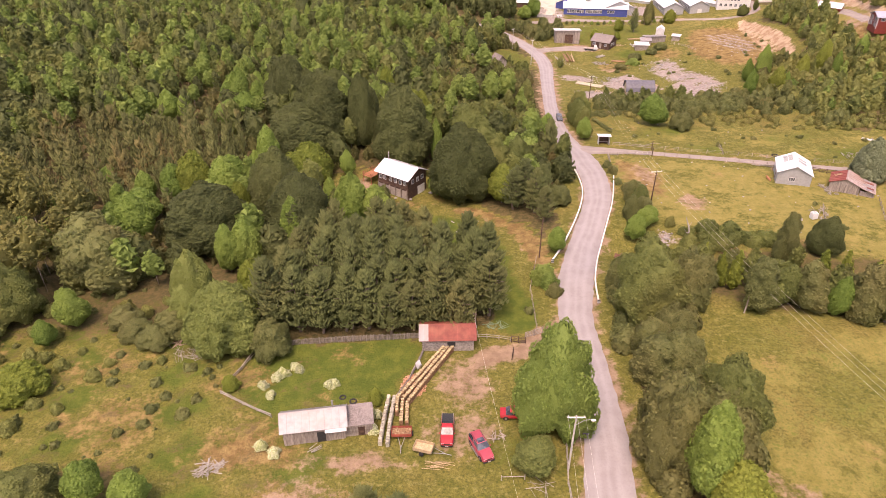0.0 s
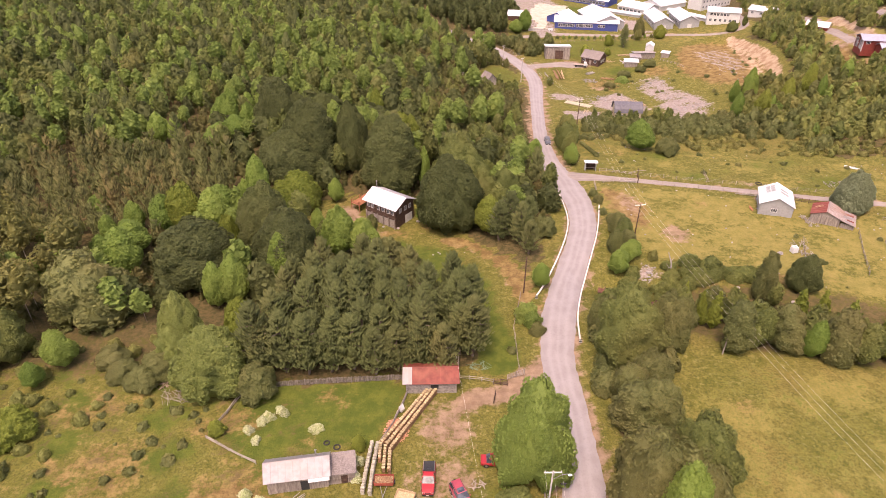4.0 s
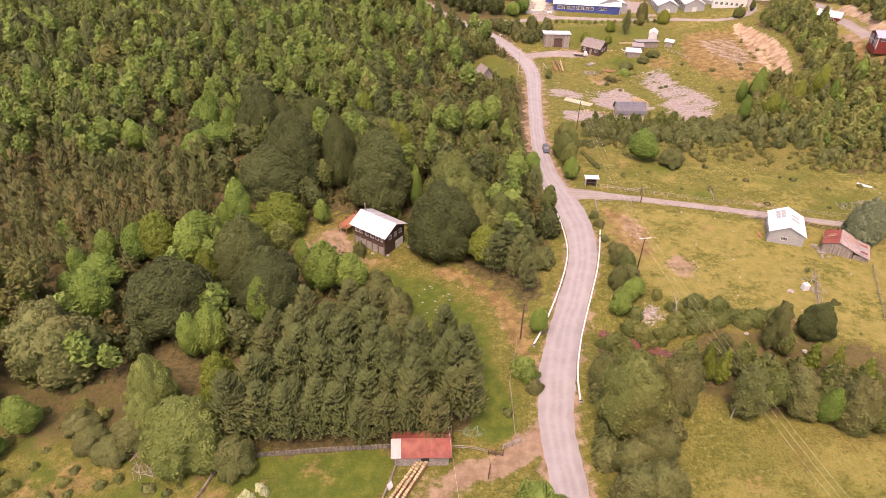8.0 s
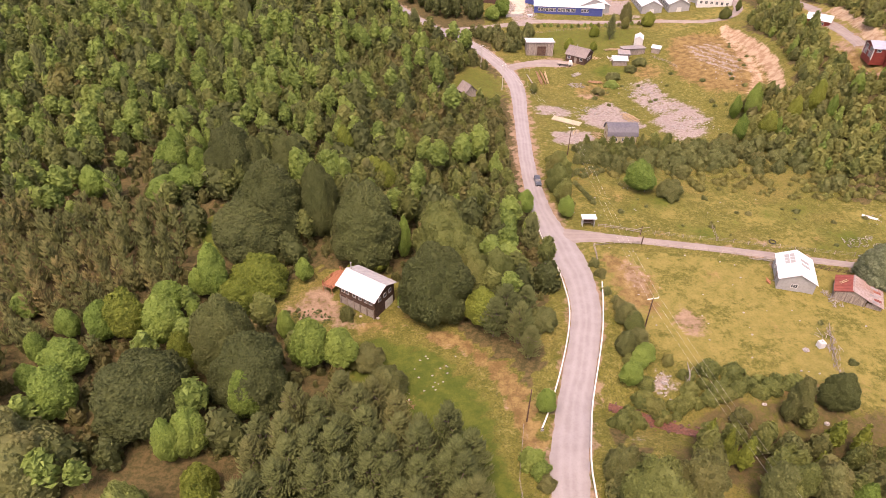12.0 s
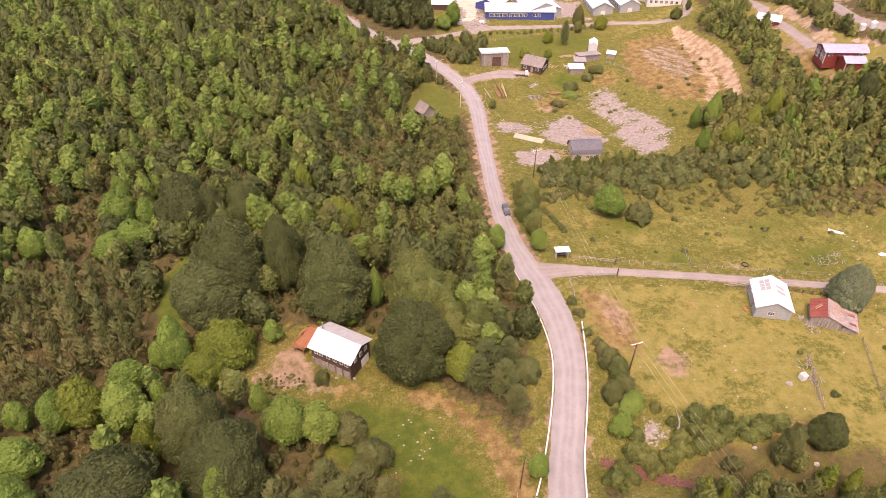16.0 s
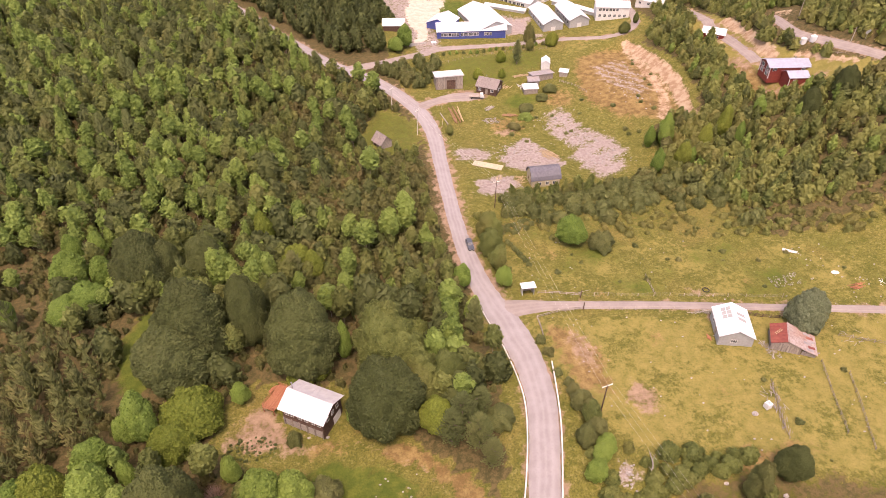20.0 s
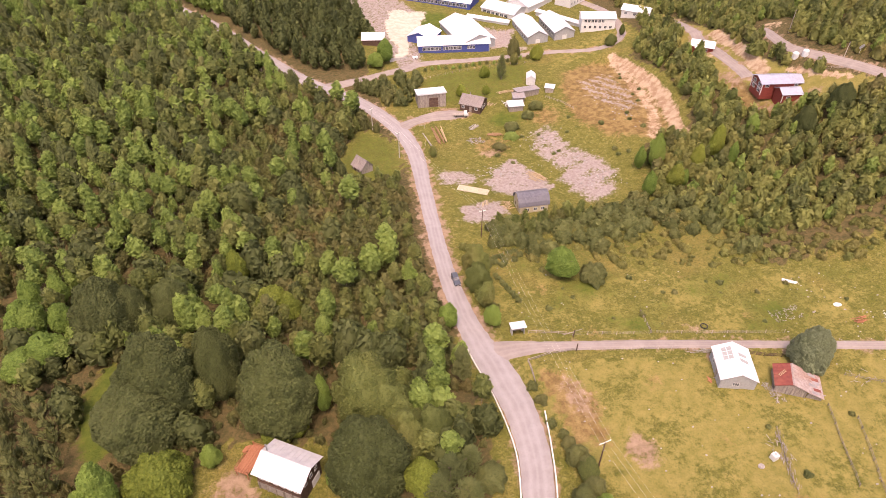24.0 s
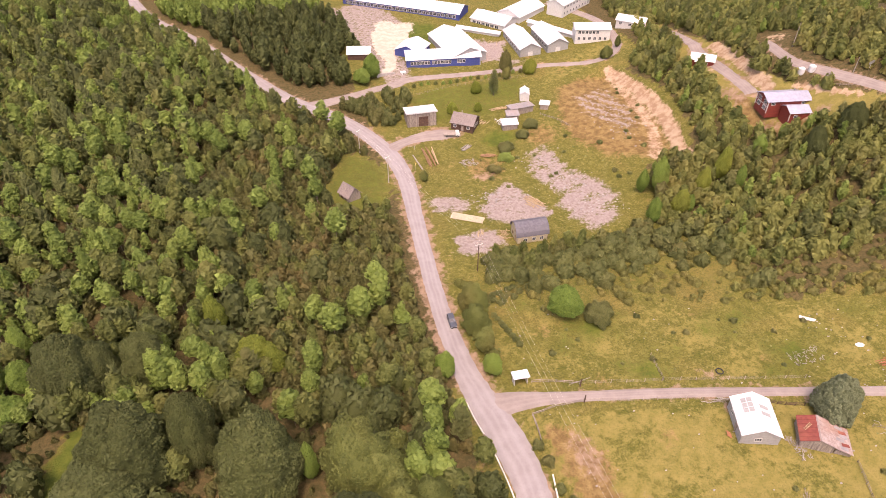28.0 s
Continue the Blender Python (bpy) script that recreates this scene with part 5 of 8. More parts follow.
# undergrowth between the trees
x, y = wood_spots(WEST_WOOD, 4.8, (HOUSE_CLEARING, HUT_CLEARING, GLADE, PINE_GROVE, WEST_FIELD, BROWN_PATCH), 0.5)
wood_stuff("undergrowth", x, y, FAR_FORMS["sapling"], LEAF_UNDER, "dark olive undergrowth between the trees", WOOD_RNG, (0.5, 1.3))
x, y = wood_spots(OPEN_GROVE, 2.7, (HOUSE_CLEARING, GLADE, PINE_GROVE, WEST_FIELD), 0.0)
wood_stuff("undergrowth", x, y, FAR_FORMS["sapling"], LEAF_UNDER, "low olive undergrowth between large trees", WOOD_RNG, (0.25, 0.75))
PLACED.remove((20.0, 228.5, 8.5))
# dense young growth along the road
x, y = wood_spots(YOUNG_STRIP, 2.0, (HUT_CLEARING, HOUSE_CLEARING))
tall = WOOD_RNG.random(len(x)) < 0.2
wood_stuff("young_growth", x[~tall], y[~tall], FAR_FORMS["sapling"], LEAF_UNDER, "dense olive green young growth beside the road", WOOD_RNG, (0.7, 1.5))
wood_stuff("young_growth", x[tall], y[tall], FAR_FORMS["young"], LEAF_WOOD, "slim young trees rising from the thicket", WOOD_RNG, (0.7, 1.4))
# young brownish plantation
x, y = wood_spots(BROWN_PATCH, 3.0, (GLADE,))
wood_stuff("young_pine_plantation", x, y, MID_FORMS["pine"], LEAF_YOUNG, "thin brownish green young pines in rows", WOOD_RNG, (0.5, 1.0))
# pine grove by the yard
x, y = free_spots(PINE_GROVE, 4.1, WOOD_RNG, 0.2)
for a, b in zip(x, y):
    plant("pine", float(a), float(b), 10.5 + 4.0 * random.random(), 2.7 + 0.8 * random.random(), group="pines of the grove")
for k in range(9):
    plant("pine", -27.5 + 3.7 * k, 82.2 + 0.7 * math.sin(2.1 * k), 9.5 + 2.5 * random.random(), 2.7 + 0.5 * random.random(), group="pines of the grove")
# north wood, between road and school
NORTH_WOOD = [(10, 312), (30, 312), (42, 318), (44, 330), (42, 345), (36, 385), (22, 408), (0, 440), (-45, 440), (-38, 404), (-18, 373), (2, 335)]
x, y = wood_spots(NORTH_WOOD, 4.2, (NORTH_WOOD_GAP,))
h = len(x) // 2
wood_stuff("wood_north", x[:h], y[:h], FAR_FORMS["oval"], LEAF_DARK, "dark green wood beside the school", WOOD_RNG, (0.7, 1.2))
wood_stuff("wood_north", x[h:], y[h:], FAR_FORMS["oval"], LEAF_LIGHT, "mid green wood beside the school", WOOD_RNG, (0.7, 1.2))
x, y = wood_spots([(28, 292), (36, 304), (48, 306), (54, 298), (47, 285), (38, 277)], 3.0)
wood_stuff("thicket", x, y, FAR_FORMS["round"], LEAF_SCRUB, "olive thicket at the road junction", WOOD_RNG, (0.35, 0.6))
# hillside wood in the east
HILL_WOOD = [(112, 178), (135, 173), (215, 166), (262, 200), (262, 330), (190, 350), (175, 400), (158, 345), (158, 325), (150, 303), (138, 290), (138, 262), (133, 240), (127, 227), (112, 229), (104, 214), (100, 205)]
HILL_GAPS = (MID_OPEN, RED_CLEARING, [(196, 240), (205, 256), (230, 294), (296, 375), (310, 368), (240, 286), (212, 246)])
x, y = wood_spots(HILL_WOOD, 2.5, HILL_GAPS, 0.2)
keep = ~((np.hypot((x - 176) / 6, (y - 262) / 8) < 1))
x, y = x[keep], y[keep]
sort = WOOD_RNG.random(len(x))
for lo, hi, form, mat, label, hs in ((0, 0.66, "sapling", LEAF_HILL, "dense olive green young hillside wood", (0.8, 1.6)), (0.66, 0.80, "young", LEAF_WOOD, "slim mid green hillside trees", (0.8, 1.4)), (0.80, 0.91, "young", LEAF_SCRUB, "olive hillside trees", (0.8, 1.4)), (0.91, 0.95, "oval", LEAF_WOOD, "taller hillside trees", (0.5, 0.8)), (0.95, 1, "oval", LEAF_LIGHT, "light green hillside saplings", (0.4, 0.8))):
    sel = (sort >= lo) & (sort < hi)
    wood_stuff("wood_hill", x[sel], y[sel], FAR_FORMS[form], mat, label, WOOD_RNG, hs)
wood_stuff("wood_far", *wood_spots([(-330, 425), (-190, 455), (-60, 452), (-58, 500), (-300, 500)], 10.0), FAR_FORMS["clump"], LEAF_WOOD, "distant mid green wood", WOOD_RNG, (0.9, 1.4))
wood_stuff("wood_far", *wood_spots([(-45, 445), (20, 420), (60, 440), (150, 420), (175, 425), (250, 425), (250, 490), (-45, 490)], 10.0), FAR_FORMS["clump"], LEAF_WOOD, "distant mid green wood", WOOD_RNG, (0.9, 1.4))
# scrub belts
x, y = wood_spots([(98, 170), (128, 160), (215, 150), (215, 168), (135, 176), (112, 182)], 2.3)
sort = WOOD_RNG.random(len(x))
wood_stuff("scrub_belt", x[sort < 0.6], y[sort < 0.6], FAR_FORMS["low"], LEAF_GUM, "low brownish scrub at the foot of the hill", WOOD_RNG, (0.8, 2.2))
wood_stuff("scrub_belt", x[sort > 0.75], y[sort > 0.75], FAR_FORMS["sapling"], LEAF_HILL, "olive bushes at the foot of the hill", WOOD_RNG, (0.35, 0.8))
x, y = wood_spots([(47, 194), (58, 186), (78, 181), (112, 172), (112, 200), (98, 206), (84, 203), (60, 205), (50, 204)], 2.9)
dense = (y - 0.12 * (112 - x) > 186) | (WOOD_RNG.random(len(x)) < 0.18)
wood_stuff("scrub_belt", x[dense], y[dense], FAR_FORMS["bush"], LEAF_SCRUB, "olive brown scrub below the building plot", WOOD_RNG, (0.7, 1.6))
x, y = wood_spots([(46, 196), (58, 184), (78, 177), (112, 166), (112, 186), (98, 192), (60, 198)], 2.1)
sel = WOOD_RNG.random(len(x)) < 0.55
wood_stuff("low_scrub", x[sel], y[sel], FAR_FORMS["low"], LEAF_GUM, "low olive brown scrub above the field", WOOD_RNG, (0.6, 1.8))
x, y = wood_spots([(52, 200), (60, 198), (80, 200), (80, 206), (68, 206), (52, 205)], 2.8)
wood_stuff("scrub_belt", x, y, FAR_FORMS["oval"], LEAF_WOOD, "green young trees before the grey-roofed house", WOOD_RNG, (0.35, 0.65))
CREEK_WOOD = [(41, 94), (52, 87), (70, 82), (98, 76), (125, 68), (125, 82), (98, 88), (80, 95), (70, 99), (64, 105), (56, 105), (48, 99)]
x, y = wood_spots(CREEK_WOOD, 3.4)
sort = WOOD_RNG.random(len(x))
for lo, hi, form, mat, label in ((0, 0.5, "oval", LEAF_WOOD, "mid green trees along the creek"), (0.5, 0.8, "round", LEAF_SCRUB, "olive grey trees along the creek"), (0.8, 1, "spire", LEAF_LIME, "yellow-green saplings along the creek")):
    sel = (sort >= lo) & (sort < hi)
    wood_stuff("creek_wood", x[sel], y[sel], NEAR_FORMS[form], mat, label, WOOD_RNG, (0.5, 0.95))
x, y = wood_spots([(33, 98), (37, 104), (42, 101), (46, 106), (60, 107), (70, 108), (66, 111), (50, 114), (43, 119), (40, 134), (38.6, 134), (38.5, 118), (37, 112), (40, 110), (33, 104)], 2.0)
keep = np.hypot((x - 44.6) / 3.2, (y - 111.8) / 3.4) > 1
x, y = x[keep], y[keep]
wood_stuff("creek_scrub", x, y, NEAR_FORMS["bush"], LEAF_WOOD, "green bushes along the creek", WOOD_RNG, (0.5, 1.1))
x, y = wood_spots([(25.5, 46), (26, 70), (27, 80), (28, 95), (36, 95), (40, 84), (37, 76), (34, 62), (36, 46)], 2.6)
wood_stuff("roadside_scrub", x, y, NEAR_FORMS["bush"], LEAF_SCRUB, "olive scrub beside the road", WOOD_RNG, (0.7, 1.5))
x, y = wood_spots([(36.5, 164), (37, 182), (39, 198), (42, 198), (40.5, 182), (39.5, 166)], 1.9)
wood_stuff("roadside_scrub", x, y, FAR_FORMS["bush"], LEAF_WOOD, "green bushes at the road's edge", WOOD_RNG, (0.6, 1.2))
# loose bushes and tufts in the fields
for poly, step, share in ((WEST_FIELD, 2.6, 0.34), (NORTH_FIELD, 4.0, 0.2), (EAST_FIELD, 5.0, 0.07), ([(60, 236), (64, 262), (100, 262), (104, 280), (132, 286), (126, 240), (104, 226), (96, 240)], 4.0, 0.3)):
    x, y = wood_spots(poly, step)
    sel = (WOOD_RNG.random(len(x)) < share) & ~((x > -34) & (x < 17) & (y > 44) & (y < 81))
    wood_stuff("low_scrub", x[sel], y[sel], FAR_FORMS["low"], LEAF_SCRUB, "small olive bushes in the grass", WOOD_RNG, (0.3, 1.3))
x, y = wood_spots([(-75, 60), (-72, 90), (-50, 92), (-40, 80), (-48, 66), (-58, 60)], 3.2)
sel = WOOD_RNG.random(len(x)) < 0.5
wood_stuff("field_bushes", x[sel], y[sel], NEAR_FORMS["bush"], LEAF_HILL, "olive bushes in the rough west field", WOOD_RNG, (0.4, 0.9))


# ---------------------------------------------------------------- buildings
def window_on(parent, x, y, z, w, h, turn, frame_mat=PAINT_WHITE, bars=1):
    """A window on a wall that faces local -y, turned by turn degrees: frame, sill and pane."""
    m = pose(x, y, z, 0, 0, turn)
    s, t = Shape(), 0.09
    for c, d in (((0, -0.03, h / 2), (w + t, 0.10, t)), ((0, -0.03, -h / 2), (w + t, 0.10, t)), ((-w / 2, -0.03, 0), (t, 0.10, h)), ((w / 2, -0.03, 0), (t, 0.10, h))):
        s.box(c, d)
    for i in range(bars):
        s.box((-w / 2 + w * (i + 1) / (bars + 1), -0.03, 0), (0.06, 0.08, h))
    s.v = [tuple(m @ Vector(q)) for q in s.v]
    win = part("window", s, frame_mat, parent)
    p = Shape().box((0, -0.015, 0), (w, 0.03, h))
    p.v = [tuple(m @ Vector(q)) for q in p.v]
    part("pane", p, GLASS, win)
    return win


def door_on(parent, x, y, z0, w, h, turn, mat, name="door"):
    m = pose(x, y, z0, 0, 0, turn)
    s = Shape().box((0, -0.04, h / 2), (w, 0.08, h))
    for i in range(4):
        s.box((0, -0.09, h * (i + 0.5) / 4), (w * 0.9, 0.03, h * 0.19))
    s.v = [tuple(m @ Vector(q)) for q in s.v]
    return part(name, s, mat, parent)


def sheet_roof(parent, a, b, c, d, mat, ribs=0.9, thick=0.07, label="", name="roof"):
    """A roof slope: eave a-b, ridge d-c, with raised seams from eave to ridge."""
    a, b, c, d = (Vector(q) for q in (a, b, c, d))
    s = Shape().slab(a, b, c, d, thick)
    n = (b - a).cross(d - a).normalized()
    n = -n if n.z < 0 else n
    k, seams = max(2, int((b - a).length / ribs)), []
    for i in range(k + 1):
        u = i / k
        lo, hi = a.lerp(b, u), d.lerp(c, u)
        e = (b - a).normalized() * 0.05
        seams.append(Shape().slab(lo - e + n * 0.05, lo + e + n * 0.05, hi + e + n * 0.05, hi - e + n * 0.05, 0.06))
    roof = part(name, s, mat, parent, label)
    for seam in seams:
        part("seam", seam, mat, roof)
    return roof


def gable(name, x, y, turn, L, W, wall_h, ridge_h, wall_mat, roof_mat, label, over=0.4, back_mat=None, z=None, sink=0.6, wall_label="", split=None, group="", ribs=0.9):
    """A house with its ridge along local x. Returns the thing."""
    t = thing(name, x, y, turn, label, "building", group, z)
    w2, l2, d = W / 2, L / 2, 0.2
    for sy in (-1, 1):
        part("wall", Shape().box((0, sy * (w2 - d / 2), (wall_h - sink) / 2), (L, d, wall_h + sink)), wall_mat, t, wall_label)
    for sx in (-1, 1):
        part("wall", Shape().prism([(-w2 + d, -sink), (w2 - d, -sink), (w2 - d, wall_h), (0, ridge_h - 0.08), (-w2 + d, wall_h)], "x", sx * l2 - d / 2 - sx * d / 2 - 0.0, sx * l2 + d / 2 - sx * d / 2), wall_mat, t, wall_label)
    e = wall_h - (ridge_h - wall_h) / w2 * over + 0.08
    for sy in (-1, 1):
        sheet_roof(t, (-l2 - over, sy * (w2 + over), e), (l2 + over, sy * (w2 + over), e), (l2 + over, 0, ridge_h + 0.08), (-l2 - over, 0, ridge_h + 0.08), roof_mat if sy < 0 or back_mat is None else back_mat, ribs)
    part("ridge_cap", Shape().prism([(-0.22, ridge_h + 0.06), (0, ridge_h + 0.2), (0.22, ridge_h + 0.06)], "x", -l2 - over, l2 + over), roof_mat, t)
    return t


def lean_to(name, x, y, turn, L, W, front_h, back_h, wall_mat, roof_mat, label, over=0.35, z=None, sink=0.5, parent=None, ox=0, oy=0, ribs=0.9):
    """A shed with one roof slope; its low or high front faces local -y. Under a parent it is parts of it."""
    t = parent or thing(name, x, y, turn, label, "building", z=z)
    w2, l2, d = W / 2, L / 2, 0.15
    part("wall", Shape().box((ox, oy - w2 + d / 2, (front_h - sink) / 2), (L, d, front_h + sink)), wall_mat, t)
    part("wall", Shape().box((ox, oy + w2 - d / 2, (back_h - sink) / 2), (L, d, back_h + sink)), wall_mat, t)
    for sx in (-1, 1):
        part("wall", Shape().prism([(oy - w2 + d, -sink), (oy + w2 - d, -sink), (oy + w2 - d, back_h), (oy - w2 + d, front_h)], "x", ox + sx * l2 - (d if sx > 0 else 0), ox + sx * l2 + (d if sx < 0 else 0)), wall_mat, t)
    g = (back_h - front_h) / W * over
    sheet_roof(t, (ox - l2 - over, oy - w2 - over, front_h - g + 0.08), (ox + l2 + over, oy - w2 - over, front_h - g + 0.08), (ox + l2 + over, oy + w2 + over, back_h + g + 0.08), (ox - l2 - over, oy + w2 + over, back_h + g + 0.08), roof_mat, ribs)
    return t


# barn in the yard, with a lower lean-to
barn = gable("barn", -17.83, 60.77, 8.5, 8.0, 6.0, 2.7, 4.3, WOOD_GREY, ZINC, "weathered grey plank barn with a pale zinc roof")
barn.scale = (1, 0.62, 0.92)
lean_to("barn", 0, 0, 0, 3.4, 4.6, 2.2, 2.9, WOOD_GREY, SHINGLE, "", parent=barn, ox=5.8, oy=-0.2)
# woodshed with a red roof
woodshed = gable("woodshed", 0.2, 79.2, 1.0, 8.0, 4.2, 2.4, 3.5, STONE, ZINC_RED, "grey woodshed with a rusty red roof")
# two-storey house among the trees
HOUSE_Z = ground_z(-9, 136) - 0.1
# the back slope takes the darker sheet, its shade painted in
house = gable("house", -10.4, 139.2, -36.5, 9.2, 6.8, 5.4, 7.0, WOOD_DARK, ZINC_WHITE, "dark brown two-storey timber house with a white sheet roof", z=HOUSE_Z, over=0.6, back_mat=ZINC_SHADED)
# shelter at the junction
shelter = thing("bus_shelter", 42.6, 161.8, -4.0, "small white-roofed wooden roadside shelter", "shelter")
# white barn by the lane
white_barn = gable("white_barn", 82.0, 138.3, 69.0, 8.5, 7.2, 2.9, 4.7, PAINT_GREY, ZINC_WHITE, "pale grey metal-clad barn with a white roof", over=0.3)
# ruin with a red roof
RUSTY = mk("rusty_zinc", (0.27, 0.20, 0.18), (0.36, 0.30, 0.285), 1.5, rough=0.6, dirt=(0.27, 0.13, 0.085))
ruin = gable("old_shed", 91.4, 132.5, 57.7, 5.4, 6.0, 2.0, 3.2, WOOD_GREY, RUSTY, "old timber shed with a red and rusty zinc roof", back_mat=ZINC_RED, over=0.3)
sheet_roof(ruin, (-3.2, -6.2, 1.25), (2.6, -6.0, 1.35), (3.0, -3.2, 1.95), (-3.0, -3.2, 1.92), RUSTY, 0.8, 0.06, "sagging rusty sheets over a low lean-to", "lean_to_roof")
part("lean_to_wall", Shape().box((-2.6, -4.6, 0.4), (0.12, 2.8, 1.6)).box((0, -5.8, 0.3), (5.2, 0.12, 1.5)).box((2.4, -4.6, 0.5), (0.12, 2.8, 1.6)), WOOD_GREY, ruin)
# building plot
grey_house = thing("grey_house", 65.2, 211.6, -4.0, "unfinished cream house with a dark grey curved roof", "building")
garage = lean_to("garage_shed", 52.6, 283.0, -3.0, 10.4, 6.0, 5.2, 4.6, WOOD_GREY, ZINC_WHITE, "tall grey-brown timber workshop with a white roof edge")
cottage = gable("cottage", 67.3, 276.4, -38.0, 8.0, 7.0, 2.7, 4.9, WOOD_DARK, SHINGLE, "small brown cottage with a grey shingle roof")
hut = gable("hut", 20.2, 241.6, -62.0, 4.6, 4.4, 2.0, 4.2, WOOD_GREY, SHINGLE, "small weathered wooden hut in a clearing")
gable("small_hut", 9.6, 243.5, -12.0, 2.4, 2.4, 1.8, 2.8, WOOD_GREY, ZINC, "tiny weathered shack among the trees")
lean_to("garden_shed", 81.8, 270.8, -8.0, 5.2, 3.4, 2.0, 2.4, WOOD_GREY, ZINC_WHITE, "low shed with a white roof")
lean_to("garden_shed", 84.6, 275.4, -8.0, 4.0, 3.0, 2.2, 2.7, WOOD_GREY, ZINC, "small shed with a pale zinc roof")
lean_to("garden_shed", 89.0, 279.0, 4.0, 8.6, 4.0, 2.6, 2.2, WOOD_GREY, ZINC, "long grey plank shed")
lean_to("garden_shed", 98.0, 277.8, -30.0, 3.0, 2.4, 1.9, 2.2, WOOD_GREY, ZINC_WHITE, "tiny white-roofed shed beside a plank pile")
gable("white_shed", 94.0, 287.4, 70.0, 5.0, 3.4, 2.5, 3.6, PAINT_WHITE, ZINC_WHITE, "tall white shed on the grass", over=0.1)
gable("forest_cabin", 41.0, 337.0, -14.0, 9.0, 6.5, 2.6, 4.4, WOOD_DARK, ZINC_WHITE, "brown cabin with a white roof at the wood's edge")
# school
SZ = ground_z(74, 322)
school = [
    gable("school_front_wing", 73.2, 325.6, -9.5, 30.0, 10.0, 3.4, 5.4, PAINT_BLUE, ZINC_WHITE, "long blue school wing with a white roof", z=SZ, ribs=2.5),
    gable("school_west_wing", 63.2, 336.2, 52.0, 11.0, 11.0, 3.4, 5.6, PAINT_BLUE, ZINC_WHITE, "blue school wing with a broad white roof", z=SZ, ribs=2.5),
    gable("school_middle_wing", 82.0, 334.5, 96.0, 27.0, 15.0, 3.5, 6.4, PAINT_GREY, ZINC_WHITE, "broad grey school hall with a white roof", z=SZ, ribs=2.5),
    gable("school_hall", 109.6, 330.0, 88.0, 22.0, 9.0, 3.8, 6.0, PAINT_GREY, ZINC_WHITE, "pale grey school hall with a white gable roof", z=SZ, ribs=2.5, sink=1.5),
    gable("school_hall", 121.6, 328.6, 88.0, 20.0, 9.0, 3.8, 6.0, PAINT_GREY, ZINC_WHITE, "pale grey school hall with a white gable roof", z=ground_z(120, 324) - 0.4, ribs=2.5, sink=1.5),
    gable("school_block", 138.4, 323.6, -17.0, 14.5, 8.0, 5.4, 6.8, PAINT_WHITE, ZINC_WHITE, "white two-storey school block with a white roof", z=ground_z(138, 319), ribs=2.5, sink=2.0),
    gable("school_north_wing", 72.0, 386.0, -38.0, 60.0, 12.0, 3.4, 5.8, PAINT_BLUE, ZINC_WHITE, "long blue school wing with a white roof", z=SZ + 1.2, ribs=2.5),
    gable("school_block", 145.5, 361.0, 33.0, 24.0, 8.5, 5.6, 7.2, PAINT_WHITE, ZINC_WHITE, "long white two-storey school block", z=ground_z(140, 356), ribs=2.5, sink=2.0),
    gable("school_centre_wing", 107.0, 357.0, -52.0, 18.0, 12.0, 3.5, 5.6, PAINT_WHITE, ZINC_WHITE, "white middle wing of the school", z=SZ, ribs=2.5),
    gable("school_centre_wing", 122.0, 362.0, 33.0, 20.0, 12.0, 3.5, 5.8, PAINT_WHITE, ZINC_WHITE, "white middle wing of the school", z=SZ + 1, ribs=2.5),
    gable("school_walkway", 96.3, 348.0, -39.0, 20.0, 2.6, 2.5, 3.1, PAINT_WHITE, ZINC_WHITE, "covered white school walkway", z=SZ, over=0.5, ribs=2.5),
    gable("school_walkway", 127.0, 338.5, -57.0, 24.0, 2.6, 2.5, 3.1, PAINT_WHITE, ZINC_WHITE, "covered white school walkway", z=SZ + 1.2, over=0.5, ribs=2.5, sink=1.5),
]
annex = gable("annex", 159.0, 326.5, -44.0, 12.0, 6.5, 2.9, 4.4, PAINT_WHITE, ZINC_WHITE, "long white outbuilding beside the drive", z=ground_z(157, 323), sink=1.5)
# houses on the hill
red_house = gable("red_house", 154.9, 228.9, -11.0, 13.2, 6.8, 5.0, 6.5, PAINT_RED, ZINC_BLUE, "two-storey red house with a pale blue-grey roof", z=13.0, sink=2.0, over=0.5)
red_house.scale = (1, 1, 0.78)
red_annex = gable("red_house_annex", 154.4, 222.4, -11.0, 6.2, 5.2, 2.7, 3.8, PAINT_RED, ZINC_BLUE, "low red annex with a pale blue-grey roof", z=13.0, sink=2.0, over=0.35)
red_cottage = gable("red_cottage", 156.0, 271.5, -38.0, 8.0, 5.0, 2.6, 4.0, PAINT_RED, ZINC_WHITE, "small red cottage with a white roof", z=ground_z(155, 270) - 0.3, sink=1.2)


# ---------------------------------------------------------------- details of the buildings
# barn: planked front, doorway with its shade as a black panel, a patched sheet over it
for i in range(26):
    u = -3.9 + 7.8 * i / 25
    if abs(u - 0.9) > 0.55:
        part("plank", Shape().box((u, -3.03, 1.25 + 0.06 * math.sin(i * 2.3)), (0.26, 0.05, 2.55 + 0.1 * math.sin(i * 1.7)), 0, 0.8 * math.sin(i)), WOOD_GREY, barn)
part("doorway", Shape().box((0.9, -3.01, 0.95), (1.1, 0.06, 1.95)), BLACK, barn, "black panel as the shade inside the door opening")
sheet_roof(barn, (1.5, -3.85, 2.15), (4.2, -3.85, 2.15), (4.2, -3.05, 2.62), (1.5, -3.05, 2.62), ZINC_WHITE, 0.6, 0.04, "pale sheet over the doors", "canopy")
for i in range(9):
    part("plank", Shape().box((5.8, -2.54, 0.12 + 0.26 * i), (3.75, 0.05, 0.23)), WOOD_GREY, barn)
